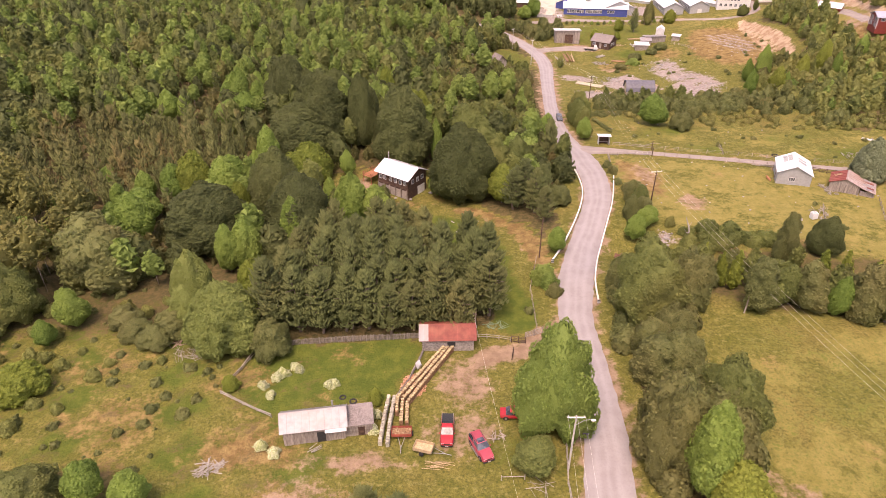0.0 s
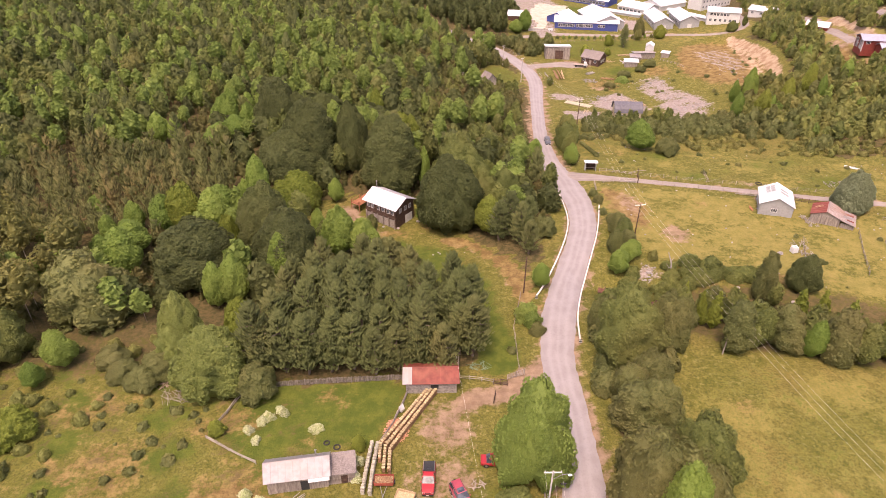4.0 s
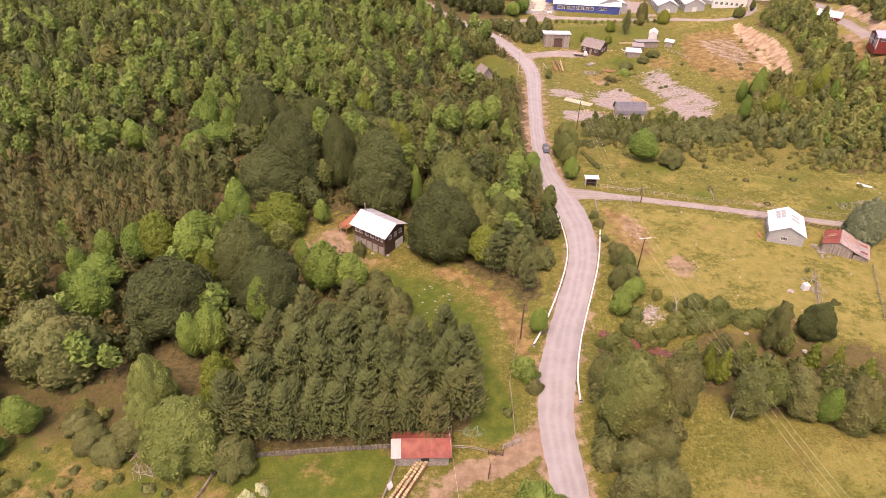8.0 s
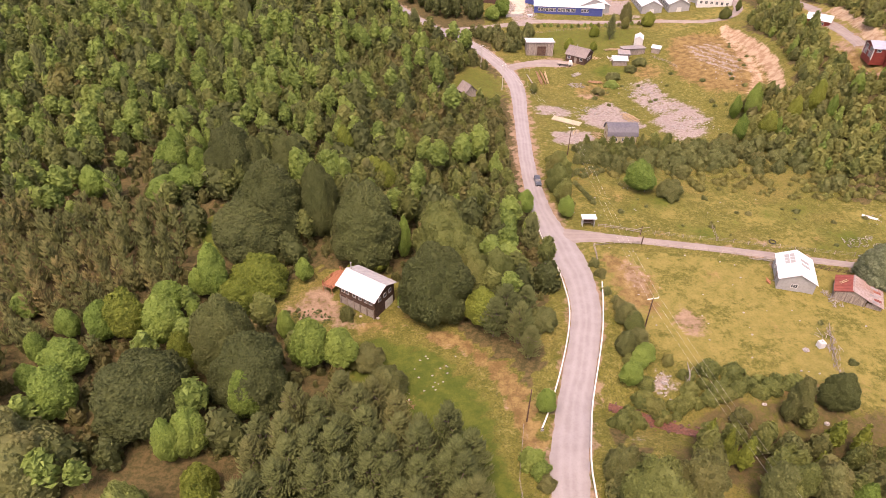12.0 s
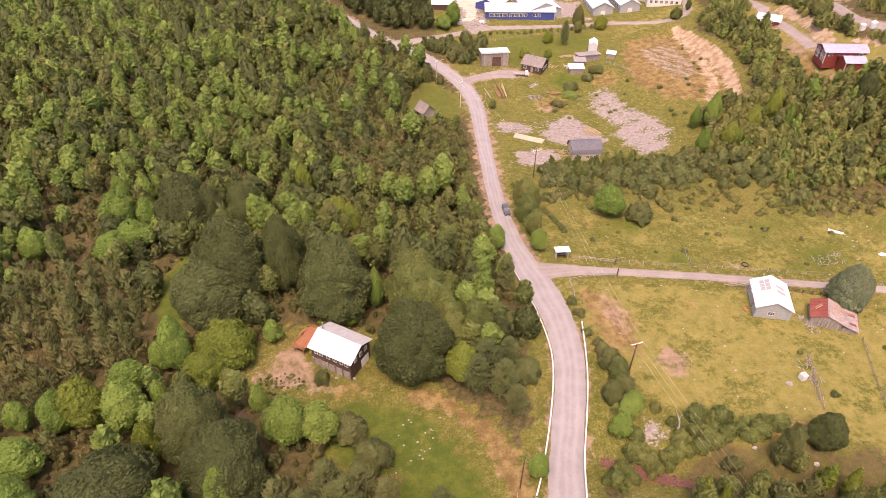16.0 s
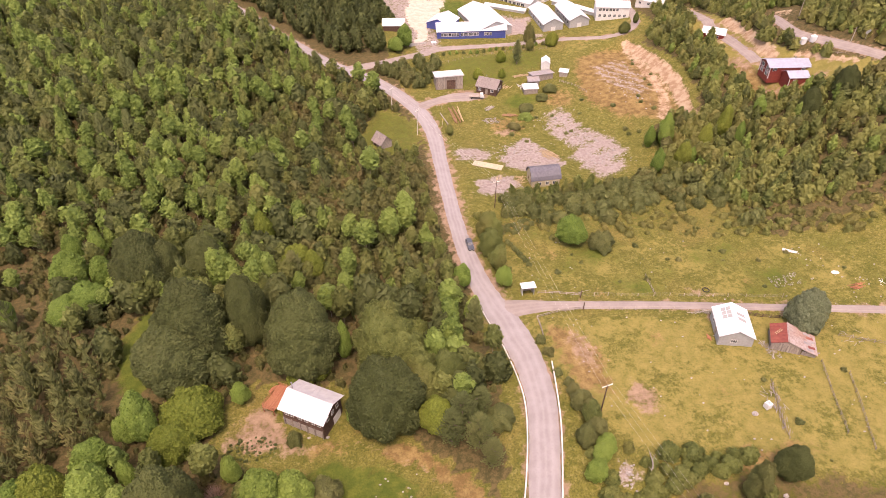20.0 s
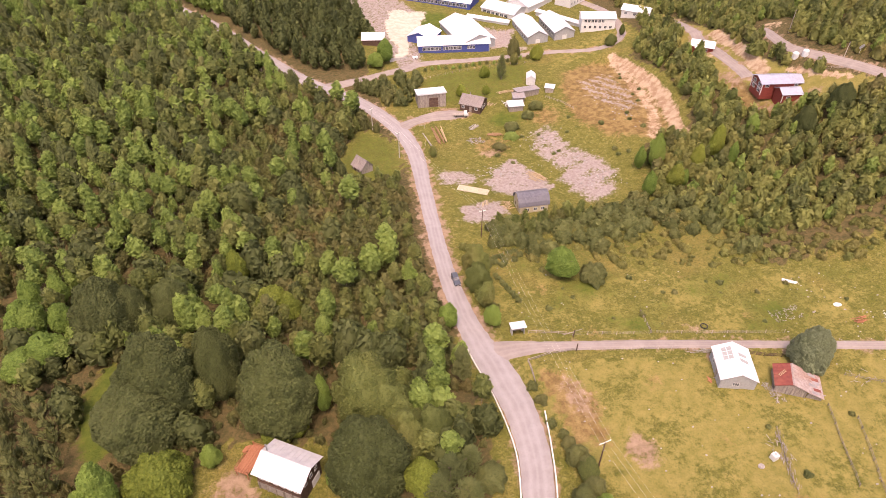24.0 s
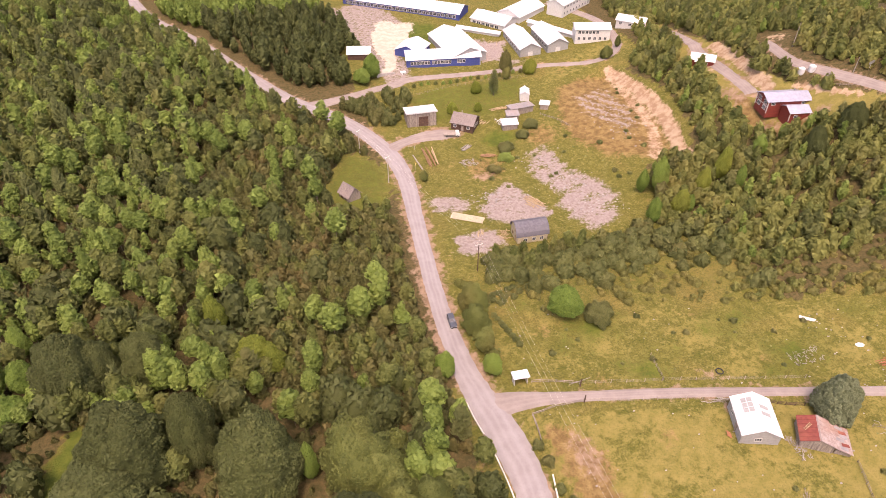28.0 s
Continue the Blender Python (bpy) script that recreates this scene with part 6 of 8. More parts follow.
door_on(barn, 6.2, -2.55, 0.0, 0.9, 1.7, 0, WOOD_DARK)
part("chimney_pipe", Shape().rod((2.6, 1.2, 3.4), (2.6, 1.2, 5.0), 0.11, 0.11, 8).rod((2.6, 1.2, 5.0), (2.6, 1.2, 5.15), 0.2, 0.02, 8), STEEL, barn)
# woodshed: stacked wood shows as blocks in the front wall
for k in range(11):
    for i in range(27):
        u = -3.9 + 7.8 * (i + 0.5 * (k % 2)) / 27
        if abs(u - 0.5) < 0.7 and 3 < k < 9 or u > 3.95:
            continue
        part("block", Shape().box((u, -2.12, 0.1 + 0.215 * k), (0.26, 0.10 + 0.03 * ((i * 7 + k * 3) % 3), 0.19)), STONE, woodshed)
# no hole in the wall: a black panel paints the opening's shade
part("doorway", Shape().box((0.5, -2.11, 1.25), (1.25, 0.06, 1.05)), BLACK, woodshed, "black panel as the shade of an opening in the wood wall")
sheet_roof(woodshed, (-4.5, -2.56, 2.36), (-3.1, -2.56, 2.36), (-3.1, -0.02, 3.70), (-4.5, -0.02, 3.70), ZINC, 0.5, 0.02, "pale unpainted end sheet", "roof_sheet")
# house: windows, lower storey, garage door, deck and stair
for u in (-3.6, -2.4, -0.6, 0.9, 2.4, 3.7):
    window_on(house, u, -3.42, 4.1, 0.75, 0.95, 0)
for v in (-1.6, 0.2, 1.9):
    window_on(house, 4.62, v, 4.2, 0.8, 1.0, 90)
door_on(house, 4.62, 1.4, 0.1, 2.6, 2.2, 90, PAINT_WHITE, "garage_door")
part("floor_beam", Shape().box((0, -3.46, 2.65), (9.3, 0.14, 0.28)), WOOD_DARK, house)
for u in (-4.4, -2.6, -0.9, 0.9, 2.6, 4.4):
    part("post", Shape().box((u, -3.6, 1.25), (0.18, 0.18, 2.8)), WOOD_GREY, house)
for u in (-3.5, -1.75, 0.0, 1.75, 3.5):
    part("panel", Shape().box((u, -3.45, 1.2), (1.5, 0.06, 2.1)), STONE, house)
part("chimney_pipe", Shape().rod((-4.3, 0.5, 6.5), (-4.3, 0.5, 8.6), 0.12, 0.12, 8).rod((-4.3, 0.5, 8.6), (-4.3, 0.5, 8.8), 0.22, 0.04, 8), STEEL, house)
deck = thing("deck", -17.6, 144.3, -36.5, "orange-stained timber deck with a stair at the house", "deck", z=HOUSE_Z)
for i in range(11):
    part("board", Shape().box((-0.9 + 0.26 * i, 0.0, 2.62), (0.23, 6.2, 0.06)), WOOD_ORANGE, deck)
for u, v in ((-0.9, -2.9), (-0.9, 0.0), (-0.9, 2.9), (1.6, -2.9), (1.6, 2.9)):
    part("post", Shape().box((u, v, 1.35), (0.14, 0.14, 4.4)), WOOD_ORANGE, deck)
for a, b in (((-0.95, -2.9), (-0.95, 1.0)), ((-0.95, -2.95), (1.7, -2.95)), ((-0.95, 2.95), (1.7, 2.95))):
    for z in (2.95, 3.25, 3.55):
        part("rail", Shape().rod((*a, z), (*b, z), 0.04, 0.04, 5), WOOD_ORANGE, deck)
for i in range(9):
    part("tread", Shape().box((-1.3 - 0.3 * i, 2.1, 2.5 - 0.29 * i), (0.32, 1.3, 0.06)), WOOD_ORANGE, deck)
for v in (1.45, 2.75):
    part("stringer", Shape().slab((-1.0, v - 0.04, 2.55), (-3.9, v - 0.04, -0.2), (-3.9, v + 0.04, -0.2), (-1.0, v + 0.04, 2.55), 0.25), WOOD_ORANGE, deck)
# roadside shelter
part("wall", Shape().box((0, 0.95, 1.15), (2.9, 0.1, 2.5)), WOOD_DARK, shelter)
for u in (-1.4, 1.4):
    part("wall", Shape().box((u, 0.1, 1.15), (0.1, 1.6, 2.5)), PAINT_WHITE, shelter)
sheet_roof(shelter, (-1.75, -1.15, 2.62), (1.75, -1.15, 2.62), (1.75, 1.25, 2.42), (-1.75, 1.25, 2.42), ZINC_WHITE, 0.6)
part("bench", Shape().box((0, 0.6, 0.5), (2.5, 0.4, 0.06)).box((-1.1, 0.6, 0.2), (0.08, 0.35, 0.6)).box((1.1, 0.6, 0.2), (0.08, 0.35, 0.6)), WOOD_GREY, shelter)
# white barn: skylights, window, door, steps
for i in range(3):
    for j in range(2):
        u, v = 0.2 + 1.15 * i, 1.0 + 0.95 * j
        z = 4.78 - (1.8 / 3.6) * v + 0.02
        part("skylight", Shape().slab((u, v + 0.4, z - 0.2 + 0.10), (u + 0.95, v + 0.4, z - 0.2 + 0.10), (u + 0.95, v - 0.4, z + 0.2 + 0.10), (u, v - 0.4, z + 0.2 + 0.10), 0.04), PAINT_GREY, white_barn, "translucent grey roof panel")
for i in range(2):
    part("skylight", Shape().slab((-0.6 + 1.6 * i, -2.4, 3.72), (0.2 + 1.6 * i, -2.4, 3.72), (0.2 + 1.6 * i, -0.6, 4.62), (-0.6 + 1.6 * i, -0.6, 4.62), 0.04), PAINT_GREY, white_barn, "translucent grey roof panel")
window_on(white_barn, -4.26, 0.4, 1.5, 1.3, 0.9, -90, bars=2)
window_on(white_barn, 1.8, 3.62, 1.6, 0.9, 0.8, 180)
door_on(white_barn, -1.2, 3.62, 0.2, 0.95, 2.0, 180, WOOD_GREY)
for k in range(22):
    part("cladding_rib", Shape().box((-4.28, -3.4 + 0.32 * k, 1.4), (0.04, 0.06, 2.6)), PAINT_GREY, white_barn)
steps = thing("wooden_steps", 76.6, 137.6, 69.0, "small orange-brown wooden steps at the barn door", "steps")
for i in range(4):
    part("tread", Shape().box((0, -0.25 * i + 0.6, 0.75 - 0.2 * i), (1.0, 0.26, 0.05)), WOOD_ORANGE, steps)
for u in (-0.5, 0.5):
    part("stringer", Shape().slab((u - 0.03, 0.75, 0.85), (u - 0.03, -0.4, -0.05), (u + 0.03, -0.4, -0.05), (u + 0.03, 0.75, 0.85), 0.2), WOOD_ORANGE, steps)
# old shed: broken planks and a ladder on the roof
ladder = thing("roof_ladder", 89.9, 133.6, 20.0, "short wooden ladder lying on the red roof", "ladder", z=ground_z(91.4, 132.5) + 2.85)
for v in (-0.2, 0.2):
    part("rail", Shape().box((0, v, 0.04 + v * 0.14), (2.2, 0.08, 0.06)), WOOD_RAW, ladder)
for i in range(7):
    part("rung", Shape().box((-0.95 + 0.32 * i, 0, 0.05), (0.05, 0.4, 0.05)), WOOD_RAW, ladder)
for i in range(18):
    part("plank", Shape().box((-2.78, -2.7 + 0.32 * i, 1.0 + 0.1 * math.sin(3 * i)), (0.05, 0.27, 2.1), 0, 3 * math.sin(5 * i)), WOOD_GREY, ruin)
for i in range(6):
    part("loose_sheet", Shape().box((-2.4 + 0.9 * i, -4.6 + 0.5 * math.sin(i * 4), 1.72 + 0.12 * math.sin(i * 4)), (0.7, 1.5, 0.03), 9 * math.sin(i * 2), 13), ZINC_RED if i in (1, 4) else ZINC, ruin)
# grey curved-roof house with a cream gable and rafters
prof = [(-3.2, 2.5), (-2.75, 3.7), (-1.7, 4.9), (0.0, 5.5), (1.7, 4.9), (2.75, 3.7), (3.2, 2.5)]
for sx in (-1, 1):
    part("wall", Shape().prism([(-3.0, -0.6), (3.0, -0.6), (3.0, 2.5)] + [(a * 0.95, b - 0.1) for a, b in prof[::-1]][1:-1] + [(-3.0, 2.5)], "x", sx * 4.2 - 0.1, sx * 4.2 + 0.1), PAINT_CREAM, grey_house, "cream board gable")
for sy in (-1, 1):
    part("wall", Shape().box((0, sy * 2.95, 0.95), (8.2, 0.16, 3.1)), PAINT_CREAM, grey_house)
for (a, b), (c, d) in zip(prof, prof[1:]):
    lo, hi = ((a, b), (c, d)) if a < 0 else ((c, d), (a, b))
    sheet_roof(grey_house, (-4.7, lo[0], lo[1]), (4.7, lo[0], lo[1]), (4.7, hi[0], hi[1]), (-4.7, hi[0], hi[1]), ROOF_GREY, 1.6, 0.1)
window_on(grey_house, -4.31, -0.8, 3.5, 0.9, 1.0, -90, WOOD_RAW)
window_on(grey_house, -4.31, 1.2, 1.3, 1.0, 1.1, -90, WOOD_RAW)
door_on(grey_house, -4.31, -1.2, 0.0, 0.95, 2.0, -90, WOOD_RAW)
for u in (-2.0, 0.4, 2.6):
    window_on(grey_house, u, -3.04, 1.4, 1.0, 1.0, 0)
# workshop door and planks
door_on(garage, 0.6, -3.02, 0, 3.4, 3.6, 0, WOOD_DARK)
part("roof_edge", Shape().box((0, -3.35, 5.35), (11.2, 0.12, 0.5)), ZINC_WHITE, garage)
for i in range(24):
    u = -5.0 + 10.0 * i / 23
    if abs(u - 0.6) > 1.9:
        part("plank", Shape().box((u, -3.03, 2.5), (0.36, 0.05, 5.0)), WOOD_GREY, garage)
# cottage windows and door
for u in (-0.9, 1.0):
    window_on(cottage, 4.02, u, 1.5, 1.1, 1.0, 90)
for u in (-2.6, 2.4):
    window_on(cottage, u, -3.52, 1.5, 1.1, 1.0, 0)
door_on(cottage, 0.2, -3.52, 0, 0.9, 2.0, 0, WOOD_GREY)
part("chimney_pipe", Shape().rod((-1.5, 0.8, 4.2), (-1.5, 0.8, 5.6), 0.12, 0.12, 8), STEEL, cottage)
window_on(hut, 0.9, -2.22, 1.1, 0.7, 0.7, 0, WOOD_GREY)
door_on(hut, -0.9, -2.22, 0, 0.8, 1.7, 0, WOOD_DARK)
# school windows
for k in range(2):
    for i in range(7):
        window_on(school[0], -12.8 + 8.6 * k + 1.12 * i, -5.02, 1.9, 0.98, 1.35, 0)
for i in range(3):
    window_on(school[0], 6.0 + 1.15 * i, -5.02, 1.9, 0.95, 1.2, 0)
part("end_gable", Shape().prism([(-5.1, -0.5), (5.1, -0.5), (5.1, 3.3), (0, 5.3), (-5.1, 3.3)], "x", 14.7, 15.06), PAINT_GREY, school[0], "pale grey end gable")
for i in range(4):
    window_on(school[1], -4.2 + 2.0 * i, -5.52, 1.9, 1.2, 1.3, 0)
for g in (3, 4):
    door_on(school[g], -school[g].scale[0] * (11.02 if g == 3 else 10.02), 0.0, 0, 2.0, 2.4, -90, PAINT_WHITE)
    for i in range(6):
        window_on(school[g], -7 + 2.6 * i, 4.52, 2.2, 1.4, 1.2, 180)
for z in (1.6, 4.2):
    for i in range(6):
        window_on(school[5], -5.6 + (1.5 if z > 2 else 2.2) * i, -4.02, z, 1.1, 1.2, 0) if -5.6 + (1.5 if z > 2 else 2.2) * i < 6.8 else None
for i in range(30):
    window_on(school[6], -27.5 + 1.9 * i, -6.02, 2.0, 1.5, 1.3, 0)
for z in (1.7, 4.3):
    for i in range(9):
        window_on(school[7], -10.5 + 2.6 * i, -4.27, z, 1.0, 1.1, 0)
for i in range(6):
    window_on(school[8], -7.0 + 2.4 * i, -6.02, 2.0, 1.8, 1.3, 0)
for u in (-4, 0, 4):
    window_on(annex, u, -3.27, 1.6, 1.1, 1.0, 0)
# red house: white corner boards and paned windows
for z in (1.5, 3.9):
    for v in (-1.7, 1.6):
        window_on(red_house, -6.62, v, z, 1.7, 1.5, -90, bars=3)
for u in (-5.0, 4.6):
    window_on(red_house, u, -3.42, 3.9, 1.3, 1.2, 0, bars=2)
for sx in (-1, 1):
    for sy in (-1, 1):
        part("corner_board", Shape().box((sx * 6.6, sy * 3.4, 2.5), (0.24, 0.24, 5.0)), PAINT_WHITE, red_house)
part("band", Shape().box((-6.64, 0, 2.65), (0.06, 6.8, 0.2)), PAINT_WHITE, red_house)
part("chimney_pipe", Shape().rod((3.2, 1.0, 6.0), (3.2, 1.0, 7.4), 0.13, 0.13, 8), STEEL, red_house)
window_on(red_annex, -1.2, -2.62, 1.5, 1.2, 0.9, 0, bars=2)
for sx in (-1, 1):
    part("corner_board", Shape().box((sx * 3.1, -2.6, 1.3), (0.2, 0.2, 2.7)), PAINT_WHITE, red_annex)
window_on(red_cottage, 1.5, -2.52, 1.4, 1.0, 0.9, 0)
door_on(red_cottage, -1.5, -2.52, 0, 0.9, 2.0, 0, PAINT_WHITE)
sheet_roof(red_cottage, (-2.6, -3.9, 2.2), (-0.4, -3.9, 2.2), (-0.4, -2.5, 2.6), (-2.6, -2.5, 2.6), ZINC_WHITE, 0.7, 0.06, "", "porch_roof")


# ---------------------------------------------------------------- vehicles
def loft(sections):
    """A car-like body: rings of (x, half width, low z, high z), with rounded shoulders."""
    s, rings = Shape(), []
    for x, w, lo, hi in sections:
        m = hi - lo
        rings.append([(x, -w * 0.90, lo), (x, w * 0.90, lo), (x, w, lo + 0.3 * m), (x, w * 0.99, lo + 0.7 * m), (x, w * 0.86, hi), (x, -w * 0.86, hi), (x, -w * 0.99, lo + 0.7 * m), (x, -w, lo + 0.3 * m)])
    pts = [p for r in rings for p in r]
    faces = [(8 * i + k, 8 * i + (k + 1) % 8, 8 * (i + 1) + (k + 1) % 8, 8 * (i + 1) + k) for i in range(len(rings) - 1) for k in range(8)]
    n = len(pts)
    return s.add(pts, faces + [tuple(range(8))[::-1], tuple(range(n - 8, n))])


def car(name, x, y, turn, paint, label, L=4.3, W=1.72, H=1.45, kind="sedan"):
    """A car along local +x (its nose): body, cabin, panes, lights and wheels."""
    t = thing(name, x, y, turn, label, "car")
    h, w = L / 2, W / 2
    hood = 0.62 * H
    belt = 0.66 * H
    part("body", loft([(-h, w * 0.80, 0.42, belt * 0.92), (-h + 0.12, w * 0.94, 0.28, belt), (-h * 0.6, w, 0.24, belt), (0, w, 0.24, belt), (h * 0.42, w, 0.24, belt * 0.99), (h * 0.80, w * 0.96, 0.26, hood * 0.93), (h - 0.08, w * 0.86, 0.32, hood * 0.82), (h, w * 0.76, 0.42, hood * 0.72)]), paint, t)
    c0, c1, r0, r1 = {"sedan": (-0.62, 0.42, -0.36, 0.10), "suv": (-0.94, 0.36, -0.88, 0.10), "pickup": (-0.18, 0.50, -0.10, 0.22)}[kind]
    c0, c1, r0, r1 = c0 * h, c1 * h, r0 * h, r1 * h
    top, wb, wt = H, w * 0.93, w * 0.76
    part("roof", Shape().prism([(r0, top - 0.05), (r0 + 0.1, top), (r1 - 0.1, top), (r1, top - 0.05), (r1, top - 0.09), (r0, top - 0.09)], "y", -wt, wt), paint, t)
    part("windscreen", Shape().slab((c1, -wb, belt), (c1, wb, belt), (r1, wt, top - 0.06), (r1, -wt, top - 0.06), 0.04), GLASS, t)
    part("rear_window", Shape().slab((c0, -wb, belt), (c0, wb, belt), (r0, wt, top - 0.06), (r0, -wt, top - 0.06), 0.04), GLASS, t)
    for sy in (-1, 1):
        part("side_window", Shape().slab((c0 + 0.05, sy * wb, belt), (c1 - 0.05, sy * wb, belt), (r1, sy * wt, top - 0.06), (r0, sy * wt, top - 0.06), 0.04), GLASS, t)
        mid = (c0 + c1) / 2
        part("pillar", Shape().rod((mid, sy * wb, belt), ((r0 + r1) / 2, sy * wt, top - 0.04), 0.05, 0.05, 5), paint, t)
        part("headlight", Shape().box((h - 0.09, sy * w * 0.62, hood * 0.70), (0.14, 0.34, 0.16)), PLASTIC_WHITE, t)
        part("tail_light", Shape().box((-h + 0.03, sy * w * 0.70, belt * 0.82), (0.08, 0.22, 0.22)), CAR_RED, t)
        part("mirror", Shape().box((c1 - 0.15, sy * (w + 0.09), belt + 0.08), (0.10, 0.18, 0.13)), paint, t)
    part("bumper", Shape().box((h - 0.02, 0, 0.40), (0.16, W * 0.86, 0.2)), BLACK if kind != "sedan" else paint, t)
    part("grille", Shape().box((h + 0.0, 0, hood * 0.66), (0.06, W * 0.42, 0.14)), BLACK, t)
    part("number_plate", Shape().box((h + 0.07, 0, 0.42), (0.03, 0.42, 0.12)), PAINT_WHITE, t)
    r = 0.31 if kind == "sedan" else 0.37
    for sx in (-0.62, 0.62):
        for sy in (-1, 1):
            part("arch", Shape().rod((sx * h, sy * (w + 0.005), r), (sx * h, sy * (w - 0.12), r), r + 0.07, r + 0.07, 14), BLACK, t)
            wheel = part("wheel", Shape().rod((sx * h, sy * (w + 0.02), r), (sx * h, sy * (w - 0.2), r), r, r, 14), RUBBER, t, "black tyre")
            part("rim", Shape().rod((sx * h, sy * (w + 0.03), r), (sx * h, sy * (w + 0.0), r), r * 0.6, r * 0.62, 10), STEEL, wheel)
    return t, h, w, belt


pickup, h, w, belt = car("pickup_truck", 0.0, 60.3, -92, CAR_RED, "bright red double-cab pickup parked on grass", 5.1, 1.82, 1.72, "pickup")
part("bed_cover", Shape().box((-0.62 * h, 0, belt + 0.02), (0.68 * h, 2 * w * 0.86, 0.06)), BLACK, pickup, "dark bed of the pickup")
for sy in (-1, 1):
    part("bed_rail", Shape().rod((-0.96 * h, sy * w * 0.85, belt + 0.12), (-0.30 * h, sy * w * 0.85, belt + 0.12), 0.04, 0.04, 6), STEEL, pickup)
part("roll_bar", Shape().rod((-0.32 * h, -w * 0.8, belt), (-0.32 * h, -w * 0.7, 1.66), 0.04).rod((-0.32 * h, w * 0.8, belt), (-0.32 * h, w * 0.7, 1.66), 0.04).rod((-0.32 * h, -w * 0.7, 1.66), (-0.32 * h, w * 0.7, 1.66), 0.04), BLACK, pickup)
suv, h, w, belt = car("off_road_car", 4.4, 57.3, -66, CAR_ROSE, "faded red off-road car parked on grass", 4.5, 1.80, 1.82, "suv")
part("sunroof", Shape().box((-0.1 * h, 0, 1.83), (0.7, 0.95, 0.03)), GLASS, suv)
part("spare_wheel", Shape().rod((-h - 0.20, 0.1, 0.95), (-h + 0.02, 0.1, 0.95), 0.36, 0.36, 14), RUBBER, suv)
for sy in (-1, 1):
    part("side_step", Shape().box((0, sy * (w + 0.06), 0.36), (1.9, 0.16, 0.06)), STEEL, suv)
    part("roof_rail", Shape().rod((-0.75 * h, sy * w * 0.68, 1.87), (0.0, sy * w * 0.68, 1.87), 0.03, 0.03, 5), BLACK, suv)
car("red_car", 9.4, 63.2, -3, CAR_RED, "bright red small saloon parked under a tree", 4.2, 1.68, 1.42, "sedan")
car("grey_car", 34.2, 183.5, -92, CAR_GREY, "dark grey car on the gravel road", 4.2, 1.7, 1.5, "suv")
car("old_pickup", 131.0, 139.7, -128, CAR_CREAM, "old pale yellow pickup abandoned on the grass", 4.6, 1.75, 1.6, "pickup")
truck = thing("flatbed_truck", 61.0, 271.6, -14, "small flatbed truck with a white cab", "truck")
part("cab", loft([(1.2, 0.85, 0.6, 1.9), (1.35, 0.88, 0.5, 2.1), (2.3, 0.88, 0.5, 2.05), (2.7, 0.86, 0.5, 1.3), (2.8, 0.80, 0.55, 1.2)]), PLASTIC_WHITE, truck)
part("windscreen", Shape().slab((2.72, -0.72, 1.32), (2.72, 0.72, 1.32), (2.36, 0.66, 2.0), (2.36, -0.66, 2.0), 0.04), GLASS, truck)
part("flatbed", Shape().box((-0.9, 0, 0.95), (4.0, 1.9, 0.14)).box((-2.88, 0, 1.15), (0.06, 1.9, 0.4)), WOOD_GREY, truck)
part("chassis", Shape().box((0, 0, 0.65), (5.0, 0.7, 0.2)), BLACK, truck)
for sx in (-1.8, 1.9):
    for sy in (-1, 1):
        wheel = part("wheel", Shape().rod((sx, sy * 0.9, 0.38), (sx, sy * 0.66, 0.38), 0.38, 0.38, 12), RUBBER, truck)
        part("rim", Shape().rod((sx, sy * 0.91, 0.38), (sx, sy * 0.88, 0.38), 0.2, 0.2, 8), STEEL, wheel)


def trailer(x, y, turn, mat, label, L=2.4, W=1.5):
    t = thing("trailer", x, y, turn, label, "trailer")
    part("floor", Shape().box((0, 0, 0.62), (L, W, 0.08)), WOOD_RAW, t)
    for c, s in (((0, -W / 2, 0.86), (L, 0.05, 0.5)), ((0, W / 2, 0.86), (L, 0.05, 0.5)), ((-L / 2, 0, 0.86), (0.05, W, 0.5)), ((L / 2, 0, 0.86), (0.05, W, 0.5))):
        part("side_board", Shape().box(c, s), mat, t)
    for u in (-L / 3, 0, L / 3):
        for sy in (-1, 1):
            part("stake", Shape().box((u, sy * (W / 2 + 0.04), 0.85), (0.06, 0.05, 0.56)), mat, t)
    part("drawbar", Shape().rod((L / 2, -0.45, 0.55), (L / 2 + 1.7, 0, 0.42), 0.045).rod((L / 2, 0.45, 0.55), (L / 2 + 1.7, 0, 0.42), 0.045).rod((L / 2 + 1.55, 0, 0.42), (L / 2 + 2.5, 0, 0.38), 0.05), STEEL, t)
    for sy in (-1, 1):
        part("wheel", Shape().rod((-0.1, sy * (W / 2 + 0.2), 0.32), (-0.1, sy * (W / 2 + 0.02), 0.32), 0.32, 0.32, 12), RUBBER, t)
    part("axle", Shape().rod((-0.1, -W / 2 - 0.1, 0.32), (-0.1, W / 2 + 0.1, 0.32), 0.05), STEEL, t)
    return t


trailer(-3.1, 57.3, -16, WOOD_RAW, "small two-wheeled trailer of pale boards", 2.5, 1.5)
trailer(-6.1, 59.9, -90, mk("red_oxide", (0.33, 0.08, 0.05), (0.24, 0.06, 0.04), 3.0), "small red trailer loaded with wood chips", 1.5, 2.6)
wood_load = Shape()
for i in range(60):
    wood_load.box((random.uniform(-1.1, 1.1), random.uniform(-0.6, 0.6), 0.75 + 0.1 * random.random()), (0.4, 0.12, 0.1), random.uniform(0, 180), random.uniform(-20, 20))
solid("wood_load", wood_load, LOG_BARK, "loose split wood in the red trailer", "firewood", kind="stuff", at=pose(-6.1, 59.9, ground_z(-6.1, 59.9), 0, 0, 0))


